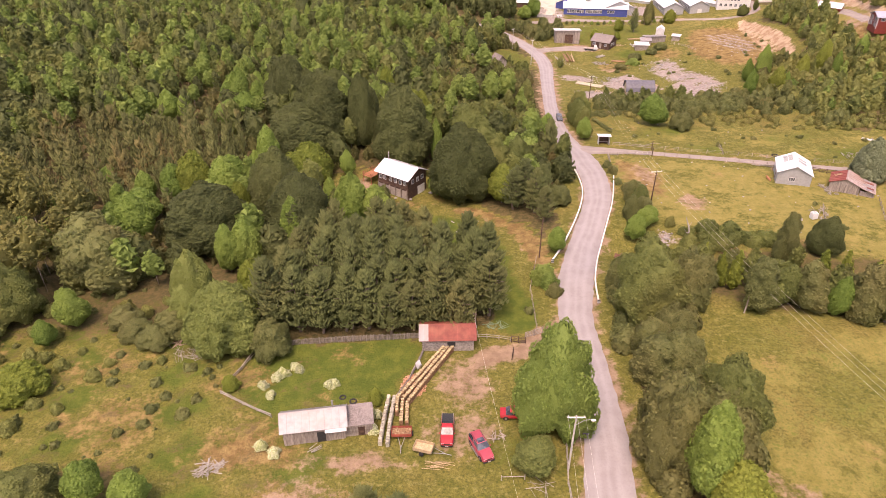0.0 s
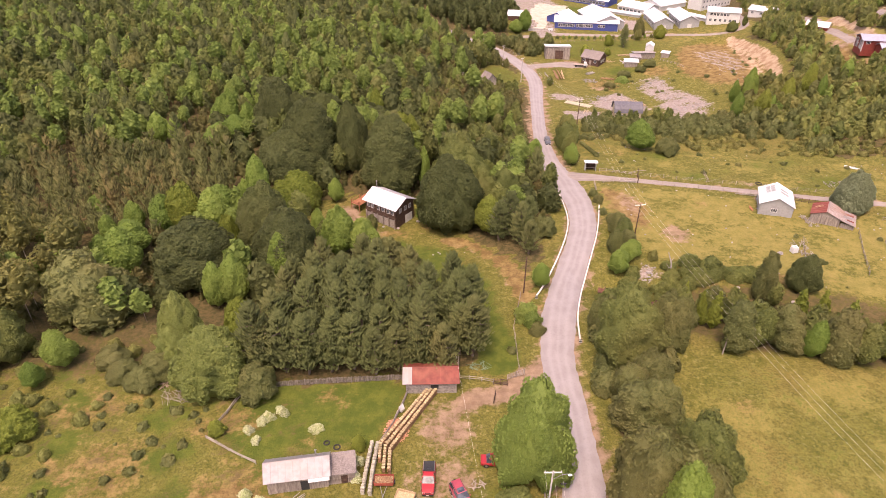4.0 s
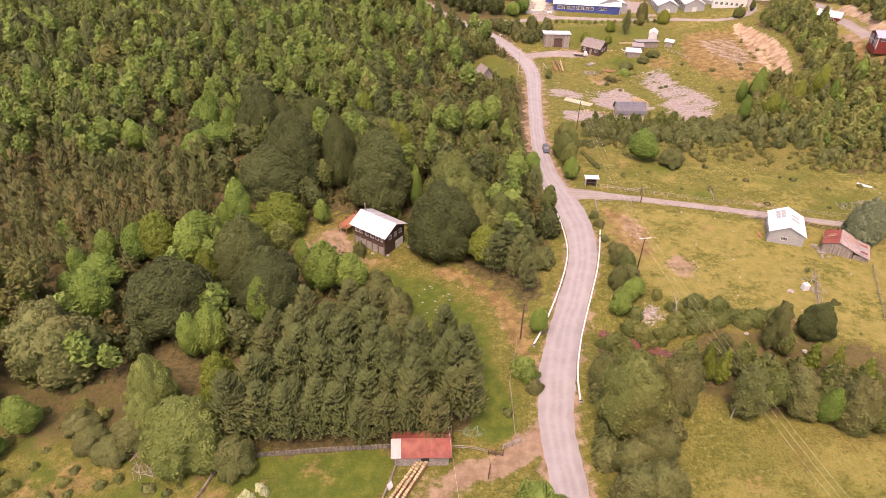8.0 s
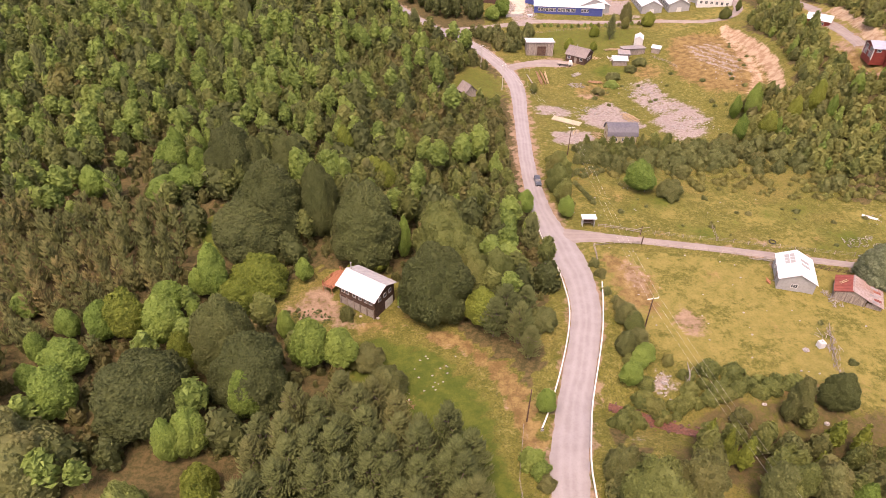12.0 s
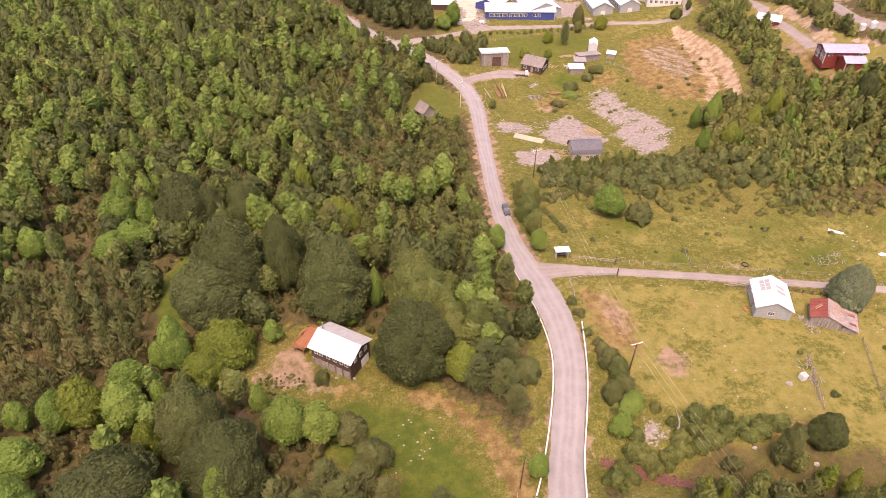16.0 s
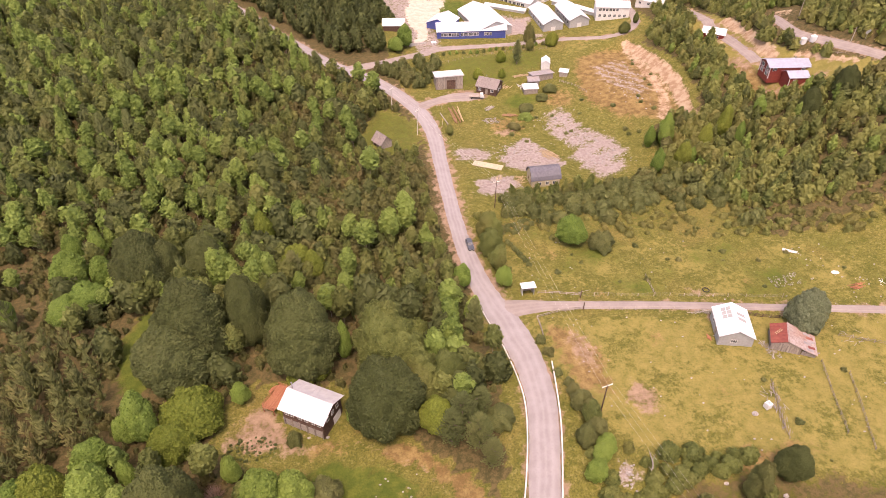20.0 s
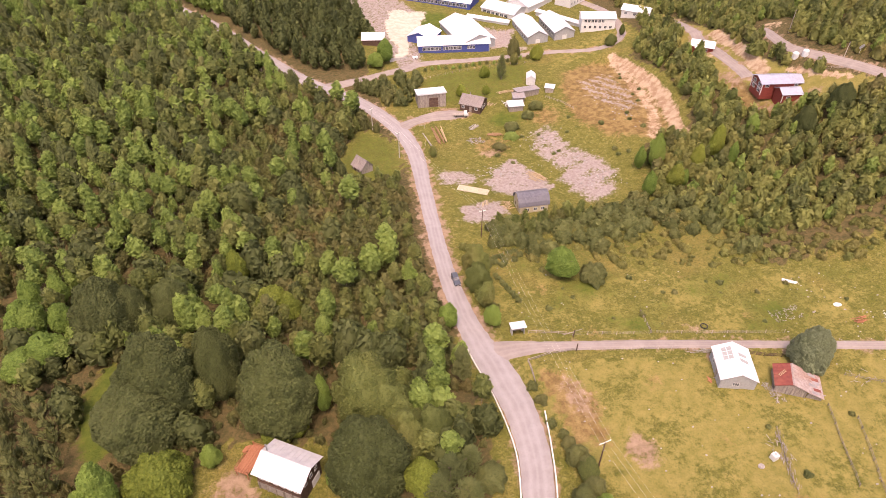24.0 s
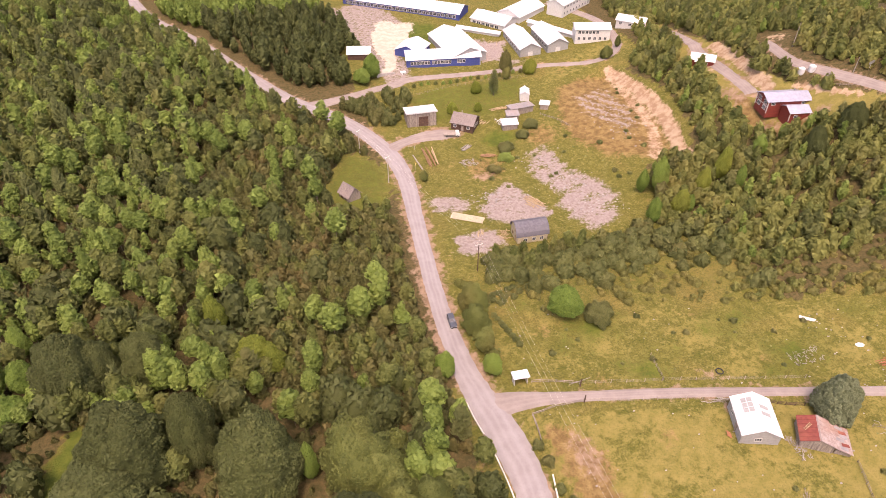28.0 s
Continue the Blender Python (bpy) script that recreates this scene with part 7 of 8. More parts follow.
# ---------------------------------------------------------------- firewood and logs
def firewood_row(line, mat, side, label):
    """A long low stack: the body joined, the top pieces one by one."""
    t = thing("firewood_stack", line[0][0], line[0][1], 0, label, "firewood", "firewood rows")
    o = Vector((line[0][0], line[0][1], ground_z(*line[0])))
    body, rng, n = Shape(), random.Random(len(line) + int(line[0][0] * 10)), 0
    for (x0, y0), (x1, y1) in zip(line, line[1:]):
        L = math.hypot(x1 - x0, y1 - y0)
        a = math.degrees(math.atan2(y1 - y0, x1 - x0))
        for i in range(int(L / 0.24)):
            u = (i + 0.5) * 0.24 / L
            x, y = x0 + (x1 - x0) * u - o.x, y0 + (y1 - y0) * u - o.y
            z = ground_z(x + o.x, y + o.y) - o.z
            for k in range(4):
                body.box((x + rng.uniform(-0.03, 0.03), y + rng.uniform(-0.03, 0.03), z + 0.12 + 0.22 * k), (0.22, 0.44 + rng.uniform(-0.07, 0.07), 0.2), a + rng.uniform(-5, 5))
            if i % 2 == 0:
                p = Shape().box((x, y, z + 1.0 + rng.uniform(-0.05, 0.05)), (0.28, 0.42 + rng.uniform(-0.1, 0.1), 0.17), a + rng.uniform(-14, 14), rng.uniform(-10, 10))
                part("billet", p, mat, t)
    ob = part("side", body, side, t)
    ob["kind"] = "stuff"


for k, (dx, dy) in enumerate([(0.0, 0.0), (0.72, 0.12), (1.45, 0.1)]):
    end = [(-7.0, 63.2), (-6.3, 61.6), (-5.5, 61.3)][k]
    firewood_row([(-0.5 + dx, 77.0 + dy), (-7.0 + dx * 0.95, 66.3 - 0.5 * k), end], WOOD_CUT, LOG_BARK, "long low stack of freshly split cream firewood")
firewood_row([(-8.3, 66.6), (-8.7, 62.0), (-8.9, 58.0)], WOOD_OLDCUT, WOOD_OLDCUT, "low stack of pale grey old firewood")
firewood_row([(-7.5, 66.4), (-7.8, 62.0), (-7.9, 57.9)], WOOD_OLDCUT, WOOD_OLDCUT, "low stack of pale grey old firewood")
heap = Shape()
for i in range(260):
    a, r = random.uniform(0, 6.283), random.random() ** 0.6
    x, y = 1.9 * r * math.cos(a), 2.3 * r * math.sin(a)
    heap.box((x, y, 0.15 + 0.7 * (1 - r) * random.random()), (random.uniform(0.3, 0.6), 0.12, 0.10), random.uniform(0, 180), random.uniform(-35, 35))
solid("chip_heap", heap, mk("red_split_wood", (0.40, 0.19, 0.11), (0.55, 0.30, 0.19), 6.0, rnd=0.5), "heap of loose reddish split wood on grass", "firewood", kind="stuff", at=pose(-4.9, 69.3, ground_z(-4.9, 69.3)))


def stick_pile(name, x, y, spread_x, spread_y, count, length, mat, label, r=0.06, turn=None, category="woodpile"):
    t, rng = thing(name, x, y, 0, label, category), random.Random(int(x * 13 + y * 7))
    for i in range(count):
        stray = 2.5 if length > 8 else 14
        a = radians((turn if turn is not None else rng.uniform(0, 180)) + rng.uniform(-stray, stray))
        u, v = rng.uniform(-spread_x, spread_x), rng.uniform(-spread_y, spread_y)
        l = length * rng.uniform(0.6, 1.1) / 2
        z = ground_z(x + u, y + v) - ground_z(x, y) + r + rng.random() * 0.25
        part("stick", Shape().rod((u - l * math.cos(a), v - l * math.sin(a), z), (u + l * math.cos(a), v + l * math.sin(a), z + rng.uniform(-0.05, 0.2)), r * rng.uniform(0.7, 1.2), r * 0.7, 6), mat, t)
    return t


stick_pile("branch_pile", -30.3, 54.6, 1.3, 0.9, 44, 1.8, DEADWOOD, "grey-white heap of cut branches on grass", 0.07)
stick_pile("pole_bundle", -1.0, 54.8, 1.2, 0.5, 12, 2.6, WOOD_RAW, "bundle of pale poles beside the trailer", 0.05, -8)
stick_pile("board_pile", 6.7, 59.4, 0.9, 0.5, 14, 1.5, WOOD_GREY, "untidy grey pallet and board pile", 0.06)
stick_pile("brush_heap", -43.8, 80.0, 2.0, 1.4, 40, 2.2, mk("dry_brush", (0.20, 0.13, 0.10), (0.34, 0.25, 0.20), 5.0, rnd=0.4), "brown heap of dry brushwood", 0.05)
stick_pile("brush_heap", -40.0, 76.5, 2.4, 1.2, 34, 2.2, DEADWOOD, "grey tangle of dry branches", 0.04)
stick_pile("brush_heap", -5.3, 113.0, 1.2, 0.8, 26, 1.6, mk("red_brush", (0.26, 0.11, 0.07), (0.38, 0.19, 0.13), 5.0, rnd=0.4), "reddish heap of cut branches on the lawn", 0.06)
stick_pile("green_brush", 8.2, 83.0, 1.6, 0.8, 26, 1.4, mk("green_brush", (0.10, 0.16, 0.10), (0.2, 0.26, 0.18), 5.0, rnd=0.4), "heap of cut green branches by the fence", 0.05)
stick_pile("lumber_pile", 73.2, 227.2, 2.0, 1.6, 22, 5.0, WOOD_RAW, "scattered stack of pale sawn beams", 0.12, -62)
stick_pile("log_pile", 49.6, 261.0, 1.0, 0.4, 8, 11.0, LOG_BARK, "row of long brown logs on grass", 0.22, 90)
stick_pile("log_pile", 51.4, 261.0, 0.5, 0.4, 4, 10.0, WOOD_RAW, "row of long pale logs on grass", 0.22, 88)
stick_pile("felled_log", 45.4, 256.5, 0.2, 0.4, 2, 16.0, DEADWOOD, "long pale barkless log beside the road", 0.2, 95)
stick_pile("log_pile", 63.5, 263.4, 1.2, 0.9, 14, 3.6, DEADWOOD, "short stack of pale logs", 0.16, 35)
stick_pile("log_pile", 69.0, 256.5, 1.4, 0.6, 8, 4.2, LOG_BARK, "stack of dark logs in grass", 0.2, -28)
stick_pile("rubble_heap", 61.5, 254.5, 2.6, 1.8, 34, 1.2, DEADWOOD, "pale heap of offcuts", 0.12, None, "rubble")
stick_pile("offcut_pile", 58.4, 214.0, 1.6, 2.0, 26, 2.2, WOOD_RAW, "building offcuts before the unfinished house", 0.08, None, "boards")
stick_pile("offcut_pile", 52.6, 216.4, 0.9, 0.8, 10, 2.2, WOOD_RAW, "boards lying on gravel", 0.09, 60, "boards")
stick_pile("board_scatter", 74.6, 277.0, 1.8, 1.2, 14, 2.4, WOOD_RAW, "scattered boards beside the cottage", 0.08, 40, "boards")
stick_pile("plank_pile", 86.5, 283.2, 6.0, 0.8, 26, 4.0, WOOD_RAW, "long low pile of planks behind sheds", 0.12, 6, "boards")
stick_pile("board_pile", 80.2, 274.8, 1.2, 1.6, 20, 2.0, PAINT_WHITE, "jumble of white boards and sheets", 0.1, None, "boards")
stick_pile("rubble_heap", 104.0, 149.8, 3.6, 1.8, 70, 0.7, DEADWOOD, "scattered pale rubble and boards in grass", 0.07, None, "rubble")
stick_pile("rubble_heap", 87.2, 131.4, 1.1, 2.6, 60, 0.8, DEADWOOD, "pale rubbish beside the old shed", 0.08, None, "rubble")
pyre = thing("branch_pyre", 133.5, 144.0, 0, "grey poles stacked upright like a tent", "woodpile")
for i in range(16):
    a = 6.2832 * i / 16
    part("pole", Shape().rod((1.5 * math.cos(a), 1.2 * math.sin(a), -0.1), (-0.25 * math.cos(a), 0.1 * math.sin(a), 2.2 + 0.5 * math.sin(5 * i)), 0.06, 0.03, 5), DEADWOOD, pyre)
stick_pile("rubbish_scatter", 126.0, 142.5, 2.6, 1.0, 30, 0.6, PLASTIC_WHITE, "white rubbish scattered in grass", 0.06, None, "rubbish")
stick_pile("rubbish_scatter", 133.5, 136.5, 0.9, 1.2, 14, 0.7, PLASTIC_WHITE, "white rubbish beside the old pickup", 0.09, None, "rubbish")
stick_pile("loose_boards", 107.0, 130.0, 3.0, 2.0, 12, 1.3, DEADWOOD, "pale boards lying in the grass", 0.06, None, "boards")
stick_pile("pallet_stack", 118.4, 143.0, 1.2, 0.9, 14, 2.2, WOOD_ORANGE, "reddish pallets at the lane", 0.09, -10, "boards")
stick_pile("fallen_branches", 79.6, 119.6, 1.6, 2.6, 22, 1.8, DEADWOOD, "grey dead branches beside a tank", 0.06)
stick_pile("fallen_branches", 79.0, 145.2, 2.2, 0.5, 12, 2.6, DEADWOOD, "grey rails lying at the lane", 0.07, -20)
stick_pile("fallen_branches", -17.8, 57.6, 0.8, 0.4, 5, 1.8, DEADWOOD, "grey poles lying on bare earth", 0.06, 35)
stick_pile("fallen_branches", 11.6, 51.6, 1.4, 1.0, 12, 2.0, DEADWOOD, "pale sticks on the grass", 0.04)

# bridge of boards and loose sheets on the plot
bridge = thing("board_ramp", 51.4, 224.6, -33, "pale timber platform over the ditch", "platform")
for i in range(18):
    part("board", Shape().box((-4.6 + 0.54 * i, 0, 0.35), (0.50, 2.9, 0.08)), PAINT_CREAM, bridge)
for v in (-1.2, 1.2):
    part("beam", Shape().box((0, v, 0.15), (9.8, 0.2, 0.3)), WOOD_RAW, bridge)
sheet = solid("white_sheet", Shape().box((0, 0, 0.12), (3.6, 0.8, 0.1)).box((0, 0.4, 0.2), (3.6, 0.05, 0.14)), PAINT_WHITE, "long white board lying in grass", "board", at=pose(111.8, 158.8, ground_z(111.8, 158.8), 0, 0, -38))
solid("white_sheet", Shape().ball((0, 0, 0.2), 1.0, (1.0, 0.6, 0.25), 6, 0.2, 3), PLASTIC_WHITE, "crumpled white sheet lying in grass", "sheet", at=pose(116.7, 148.6, ground_z(116.7, 148.6), 0, 0, -10))
chair = thing("leaning_board", -4.3, 73.2, 50, "white board leaning on a fence", "board")
part("board", Shape().box((0, 0, 0.75), (0.95, 0.06, 1.0), 0, -20), PAINT_WHITE, chair)
part("leg", Shape().box((0, -0.25, 0.35), (0.7, 0.05, 0.7), 0, 15), PAINT_WHITE, chair)


def ring(name, x, y, r, label, flat=True):
    s, n, k = Shape(), 16, 8
    pts = [((r + 0.12 * math.cos(6.283 * j / k)) * math.cos(6.283 * i / n), (r + 0.12 * math.cos(6.283 * j / k)) * math.sin(6.283 * i / n), 0.12 + 0.12 * math.sin(6.283 * j / k)) for i in range(n) for j in range(k)]
    s.add(pts, [(i * k + j, ((i + 1) % n) * k + j, ((i + 1) % n) * k + (j + 1) % k, i * k + (j + 1) % k) for i in range(n) for j in range(k)])
    solid(name, s, RUBBER, label, "tyre", at=pose(x, y, ground_z(x, y)))


ring("rubber_ring", -13.4, 66.2, 0.45, "old black tyre lying on grass")
ring("rubber_ring", -15.0, 67.0, 0.40, "old black tyre behind the barn")
ring("rubber_ring", 84.3, 152.0, 0.75, "large old tyre lying in the field")
for x, y, r in ((74.1, 117.3, 0.55), (-35.0, 88.0, 0.3), (60.5, 105.5, 0.4), (69.5, 101.0, 0.45), (-8.2, 133.9, 0.35), (-11.8, 134.6, 0.3), (-3.6, 137.0, 0.4)):
    solid("boulder", Shape().ball((0, 0, 0.6 * r), r, (1.2, 0.9, 0.7), 6, 0.18, int(x)), ROCK, "pale rounded boulder in the grass", "rock", at=pose(x, y, ground_z(x, y) - 0.08))
tank = thing("water_tank", 77.4, 118.2, 10, "battered white plastic tank in the field", "tank")
part("body", Shape().box((0, 0, 0.7), (1.2, 1.1, 1.3)).box((0, 0, 1.4), (0.9, 0.8, 0.2)), PLASTIC_WHITE, tank)
part("lid", Shape().rod((0, 0, 1.45), (0, 0, 1.58), 0.25, 0.22, 10), PAINT_GREY, tank)
for x, y in ((163.0, 236.6), (165.0, 235.6), (167.2, 234.0)):
    tk = thing("water_tank", x, y, 0, "round white water tank beside the hill lane", "tank", "water tanks")
    part("body", Shape().rod((0, 0, -0.3), (0, 0, 1.7), 1.0, 1.0, 14), PLASTIC_WHITE, tk)
    part("lid", Shape().rod((0, 0, 1.7), (0, 0, 2.1), 1.0, 0.3, 14), PLASTIC_WHITE, tk)
solid("satellite_dish", Shape().rod((0, 0, 0), (0, 0, 2.4), 0.05).rod((0, -0.1, 2.6), (0, 0.15, 2.7), 0.9, 0.2, 14), PLASTIC_WHITE, "white dish on a post beside the hill lane", "dish", at=pose(175.5, 222.0, ground_z(175.5, 222.0)))


# ---------------------------------------------------------------- fences, rails, poles and wires
def fence(line, label, step=2.5, rails=2, h=1.1, mat=WOOD_GREY, rail_r=0.04, lean=4.0, planks=False, name="fence"):
    """Posts and rails along a line; with planks, upright boards instead."""
    t, rng = thing(name, line[0][0], line[0][1], 0, label, "fence"), random.Random(int(line[0][0] * 31 + line[0][1]))
    o = Vector((line[0][0], line[0][1], ground_z(*line[0])))
    tops, pts = [], []
    for (x0, y0), (x1, y1) in zip(line, line[1:]):
        n = max(1, round(math.hypot(x1 - x0, y1 - y0) / step))
        pts += [(x0 + (x1 - x0) * i / n, y0 + (y1 - y0) * i / n) for i in range(n)]
    pts.append(line[-1])
    for x, y in pts:
        b = Vector((x, y, ground_z(x, y))) - o
        top = b + Vector((rng.uniform(-1, 1) * h * lean / 60, rng.uniform(-1, 1) * h * lean / 60, h * rng.uniform(0.9, 1.1)))
        part("post", Shape().rod(b - Vector((0, 0, 0.3)), top, 0.075, 0.06, 6), mat, t)
        tops.append((b, top))
    for (a, at), (b, bt) in zip(tops, tops[1:]):
        for k in range(rails):
            u = (k + 0.75) / rails * 0.95
            part("rail", Shape().rod(a.lerp(at, u), b.lerp(bt, u), rail_r, rail_r, 5), mat, t)
        if planks:
            n = int((b - a).length / 0.17)
            for i in range(n):
                p = a.lerp(b, (i + 0.5) / n)
                hh = h * rng.uniform(0.85, 1.05)
                part("slat", Shape().box((p.x, p.y, p.z + hh / 2), (0.13, 0.03, hh), math.degrees(math.atan2(b.y - a.y, b.x - a.x)), rng.uniform(-3, 3)), mat, t)
    return t


fence([(-25.5, 78.6), (-15, 79.6), (-4.2, 80.2)], "grey paling fence along the pine grove", 2.4, 2, 1.2, WOOD_OLD, planks=True)
fence([(-32.9, 68.0), (-29, 65.8), (-24.5, 63.4)], "low weathered log fence in the grass", 2.2, 2, 0.8, DEADWOOD, 0.09, 10)
fence([(-32.8, 68.8), (-31.2, 73), (-29.6, 77.5)], "low weathered log fence in the grass", 2.2, 2, 0.8, WOOD_GREY, 0.08, 10)
fence([(-7.2, 66.6), (-5.6, 70.2), (-4.2, 74.6), (-3.6, 77.0)], "grey plank fence beside the firewood", 1.8, 3, 1.0, WOOD_GREY, 0.06, 6)
fence([(14.7, 82), (14.9, 93), (17.2, 103)], "thin post and wire fence along the lawn", 3.0, 3, 1.2, WOOD_GREY, 0.018)
fence([(4.6, 80.2), (8.4, 79.8), (10.2, 79.2)], "low rail fence beside the woodshed", 2.0, 2, 0.9, DEADWOOD, 0.05)
fence([(10.3, 78.9), (12.5, 78.5)], "dark wooden field gate standing open", 1.1, 4, 1.3, WOOD_DARK, 0.05, 1, name="field_gate")
fence([(12.6, 79.8), (15.5, 81.0)], "dark wooden field gate standing open", 1.5, 5, 1.3, WOOD_GREY, 0.05, 1, name="field_gate")
fence([(10.0, 74.6), (10.4, 76.4)], "short dark gate beside the drive", 0.9, 4, 1.3, WOOD_DARK, 0.05, 1, name="field_gate")
fence([(14.6, 44), (14.9, 52), (15.6, 58), (16.4, 64)], "roadside rail fence of weathered boards", 2.4, 2, 1.1, DEADWOOD, 0.06, 5)
fence([(6.7, 52.6), (9.6, 52.7)], "single pale pole on short posts", 2.9, 1, 0.9, DEADWOOD, 0.06, 2, name="pole_barrier")
fence([(41.2, 147), (41.8, 153), (47, 153.6), (52.8, 153.2)], "tumbledown rail fence at the lane corner", 2.2, 2, 1.0, WOOD_GREY, 0.07, 9)
fence([(53.2, 153.2), (62, 150.6), (73.5, 147.8), (79.5, 145.6)], "post and wire fence along the lane", 3.2, 3, 1.1, WOOD_GREY, 0.016, 5)
fence([(45, 161), (50, 159.6), (54.4, 157.6)], "low brushwood fence along the lane", 1.8, 2, 0.9, WOOD_GREY, 0.06, 9)
fence([(54.4, 157.6), (64, 155.2), (75, 152.4), (88, 148.6), (100, 145)], "post and wire fence along the lane", 3.6, 3, 1.1, WOOD_GREY, 0.016, 5)
fence([(87.5, 142.6), (91.5, 140.5), (95, 139.2)], "short dark rail fence beside the barn", 1.6, 3, 1.1, WOOD_DARK, 0.05, 4)
fence([(82.4, 124.0), (81.0, 121.0), (78.6, 115.5), (77.0, 110.8)], "broken rail fence across the field", 2.6, 1, 0.6, WOOD_OLD, 0.04, 14)
for k in range(5):
    stick_pile("brush_heap", 81.6 - 0.95 * k, 122.6 - 2.5 * k, 0.7, 1.0, 16, 1.2, WOOD_GREY, "line of old grey branches in the field", 0.04, 60, "brushwood")
fence([(95.6, 125.8), (92.0, 117.5), (88.6, 109.2)], "weathered rail fence across the field", 2.2, 2, 1.0, WOOD_OLD, 0.045, 9)
fence([(99.0, 121.5), (95.0, 113), (91, 104.8)], "weathered rail fence across the field", 2.2, 2, 1.0, WOOD_OLD, 0.045, 9)
fence([(104, 131.2), (112, 126.2), (118, 124)], "weathered rail fence across the field", 2.2, 2, 1.0, WOOD_OLD, 0.045, 8)
fence([(72.8, 160.5), (72.2, 157.2), (71.8, 153.5)], "thin line of leaning posts", 1.1, 2, 1.0, WOOD_GREY, 0.03, 8)
fence([(54, 300.5), (70, 304), (86, 304.8), (100, 302.5)], "wire fence with a low dark hedge", 3.0, 2, 1.0, WOOD_GREY, 0.02, 3)
fence([(44.5, 267.5), (46.2, 266.5)], "short gate post pair at the drive", 1.8, 1, 1.2, DEADWOOD, 0.05, 2)
fence([(95, 274), (99, 268), (101, 262)], "leaning rail fence beside the sheds", 2.0, 2, 1.0, WOOD_GREY, 0.05, 8)
fence([(165, 226), (170, 219)], "short fence on the bank", 2.0, 2, 1.0, WOOD_GREY, 0.05, 4)
for a, b in (((54.2, 157.0), 2.4), ((53.2, 153.0), 2.2)):
    solid("gate_post", Shape().rod((0, 0, -0.4), (0.08, 0.05, b), 0.13, 0.11, 7), WOOD_DARK, "stout dark gate post beside the lane", "post", at=pose(a[0], a[1], ground_z(*a)))
solid("gate_pole", Shape().rod((-2.4, 0.5, 0.9), (0, 0, 1.9), 0.07).rod((0, 0, 1.9), (2.2, 0.4, 1.7), 0.07), DEADWOOD, "pale crossed poles on the gate post", "poles", at=pose(54.2, 157.0, ground_z(54.2, 157.0)))


def guard_rail(line, label, striped_start=True):
    """Beam on posts, with a chevron end."""
    t = thing("guard_rail", line[0][0], line[0][1], 0, label, "guard rail", "guard rails")
    o = Vector((line[0][0], line[0][1], ground_z(*line[0])))
    pts = [Vector((p[0], p[1], ground_z(p[0], p[1]))) - o for p in smooth_line(line, 2.0)]
    beam = Shape()
    prof_yz = [(-0.03, 0.44), (0.09, 0.52), (-0.02, 0.62), (0.09, 0.72), (-0.03, 0.80), (-0.16, 0.80), (-0.16, 0.44)]
    rings = []
    for i, p in enumerate(pts):
        d = (pts[min(i + 1, len(pts) - 1)] - pts[max(0, i - 1)]).normalized()
        n = Vector((d.y, -d.x, 0))
        rings.append([p + n * a + Vector((0, 0, b)) for a, b in prof_yz])
    m = len(prof_yz)
    beam.add([q for r in rings for q in r], [(i * m + k, i * m + (k + 1) % m, (i + 1) * m + (k + 1) % m, (i + 1) * m + k) for i in range(len(rings) - 1) for k in range(m)])
    part("beam", beam, RAIL_WHITE, t)
    for i, p in enumerate(pts[::2]):
        part("post", Shape().box((p.x, p.y, p.z + 0.3), (0.14, 0.14, 0.9)), WOOD_GREY, t)
    if striped_start:
        p = pts[0]
        for k in range(4):
            part("stripe", Shape().box((p.x, p.y - 0.15, p.z + 0.28 + 0.17 * k), (0.5, 0.12, 0.15)), BLACK if k % 2 else PAINT_WHITE, t)


guard_rail([(20.2, 102.2), (22.1, 105.8), (24.5, 111.2), (26.9, 117.0), (29.4, 123.9), (31.1, 130), (31.7, 134.5), (31.8, 140), (31.6, 145.3), (31.3, 148)], "pale roadside guard rail with a striped end")
guard_rail([(31.0, 151.2), (30.4, 155.3), (30.1, 159.4)], "short pale roadside guard rail", False)
guard_rail([(26.1, 88.6), (26.9, 95.3), (29.2, 103.8), (31.4, 110.4), (33.9, 117.2), (36.6, 125), (38.6, 132.4), (40.2, 139.3)], "long pale roadside guard rail with a striped end")


def pole(x, y, h, arm=0.0, turn=0.0, label="weathered wooden power pole", lamp=False, mat=WOOD_GREY):
    t = thing("power_pole", x, y, turn, label, "pole", "power poles")
    part("shaft", Shape().rod((0, 0, -0.5), (0.1, 0, h), 0.15, 0.10, 8), mat, t)
    if arm:
        part("crossarm", Shape().box((0.1, 0, h - 0.25), (arm, 0.12, 0.14)), RAIL_WHITE, t)
        for u in (-0.45, 0.0, 0.45):
            part("insulator", Shape().rod((0.1 + u * arm, 0, h - 0.18), (0.1 + u * arm, 0, h + 0.06), 0.06, 0.04, 7), PAINT_WHITE, t)
    if lamp:
        part("lamp_arm", Shape().rod((0.1, 0, h - 1.6), (1.1, 0.1, h - 0.9), 0.04).rod((1.1, 0.1, h - 0.9), (2.0, 0.2, h - 0.75), 0.04), STEEL, t)
        part("lamp_head", loft([(1.95, 0.10, h - 0.82, h - 0.68), (2.2, 0.15, h - 0.86, h - 0.64), (2.5, 0.09, h - 0.80, h - 0.70)]), PLASTIC_WHITE, t)
    return t


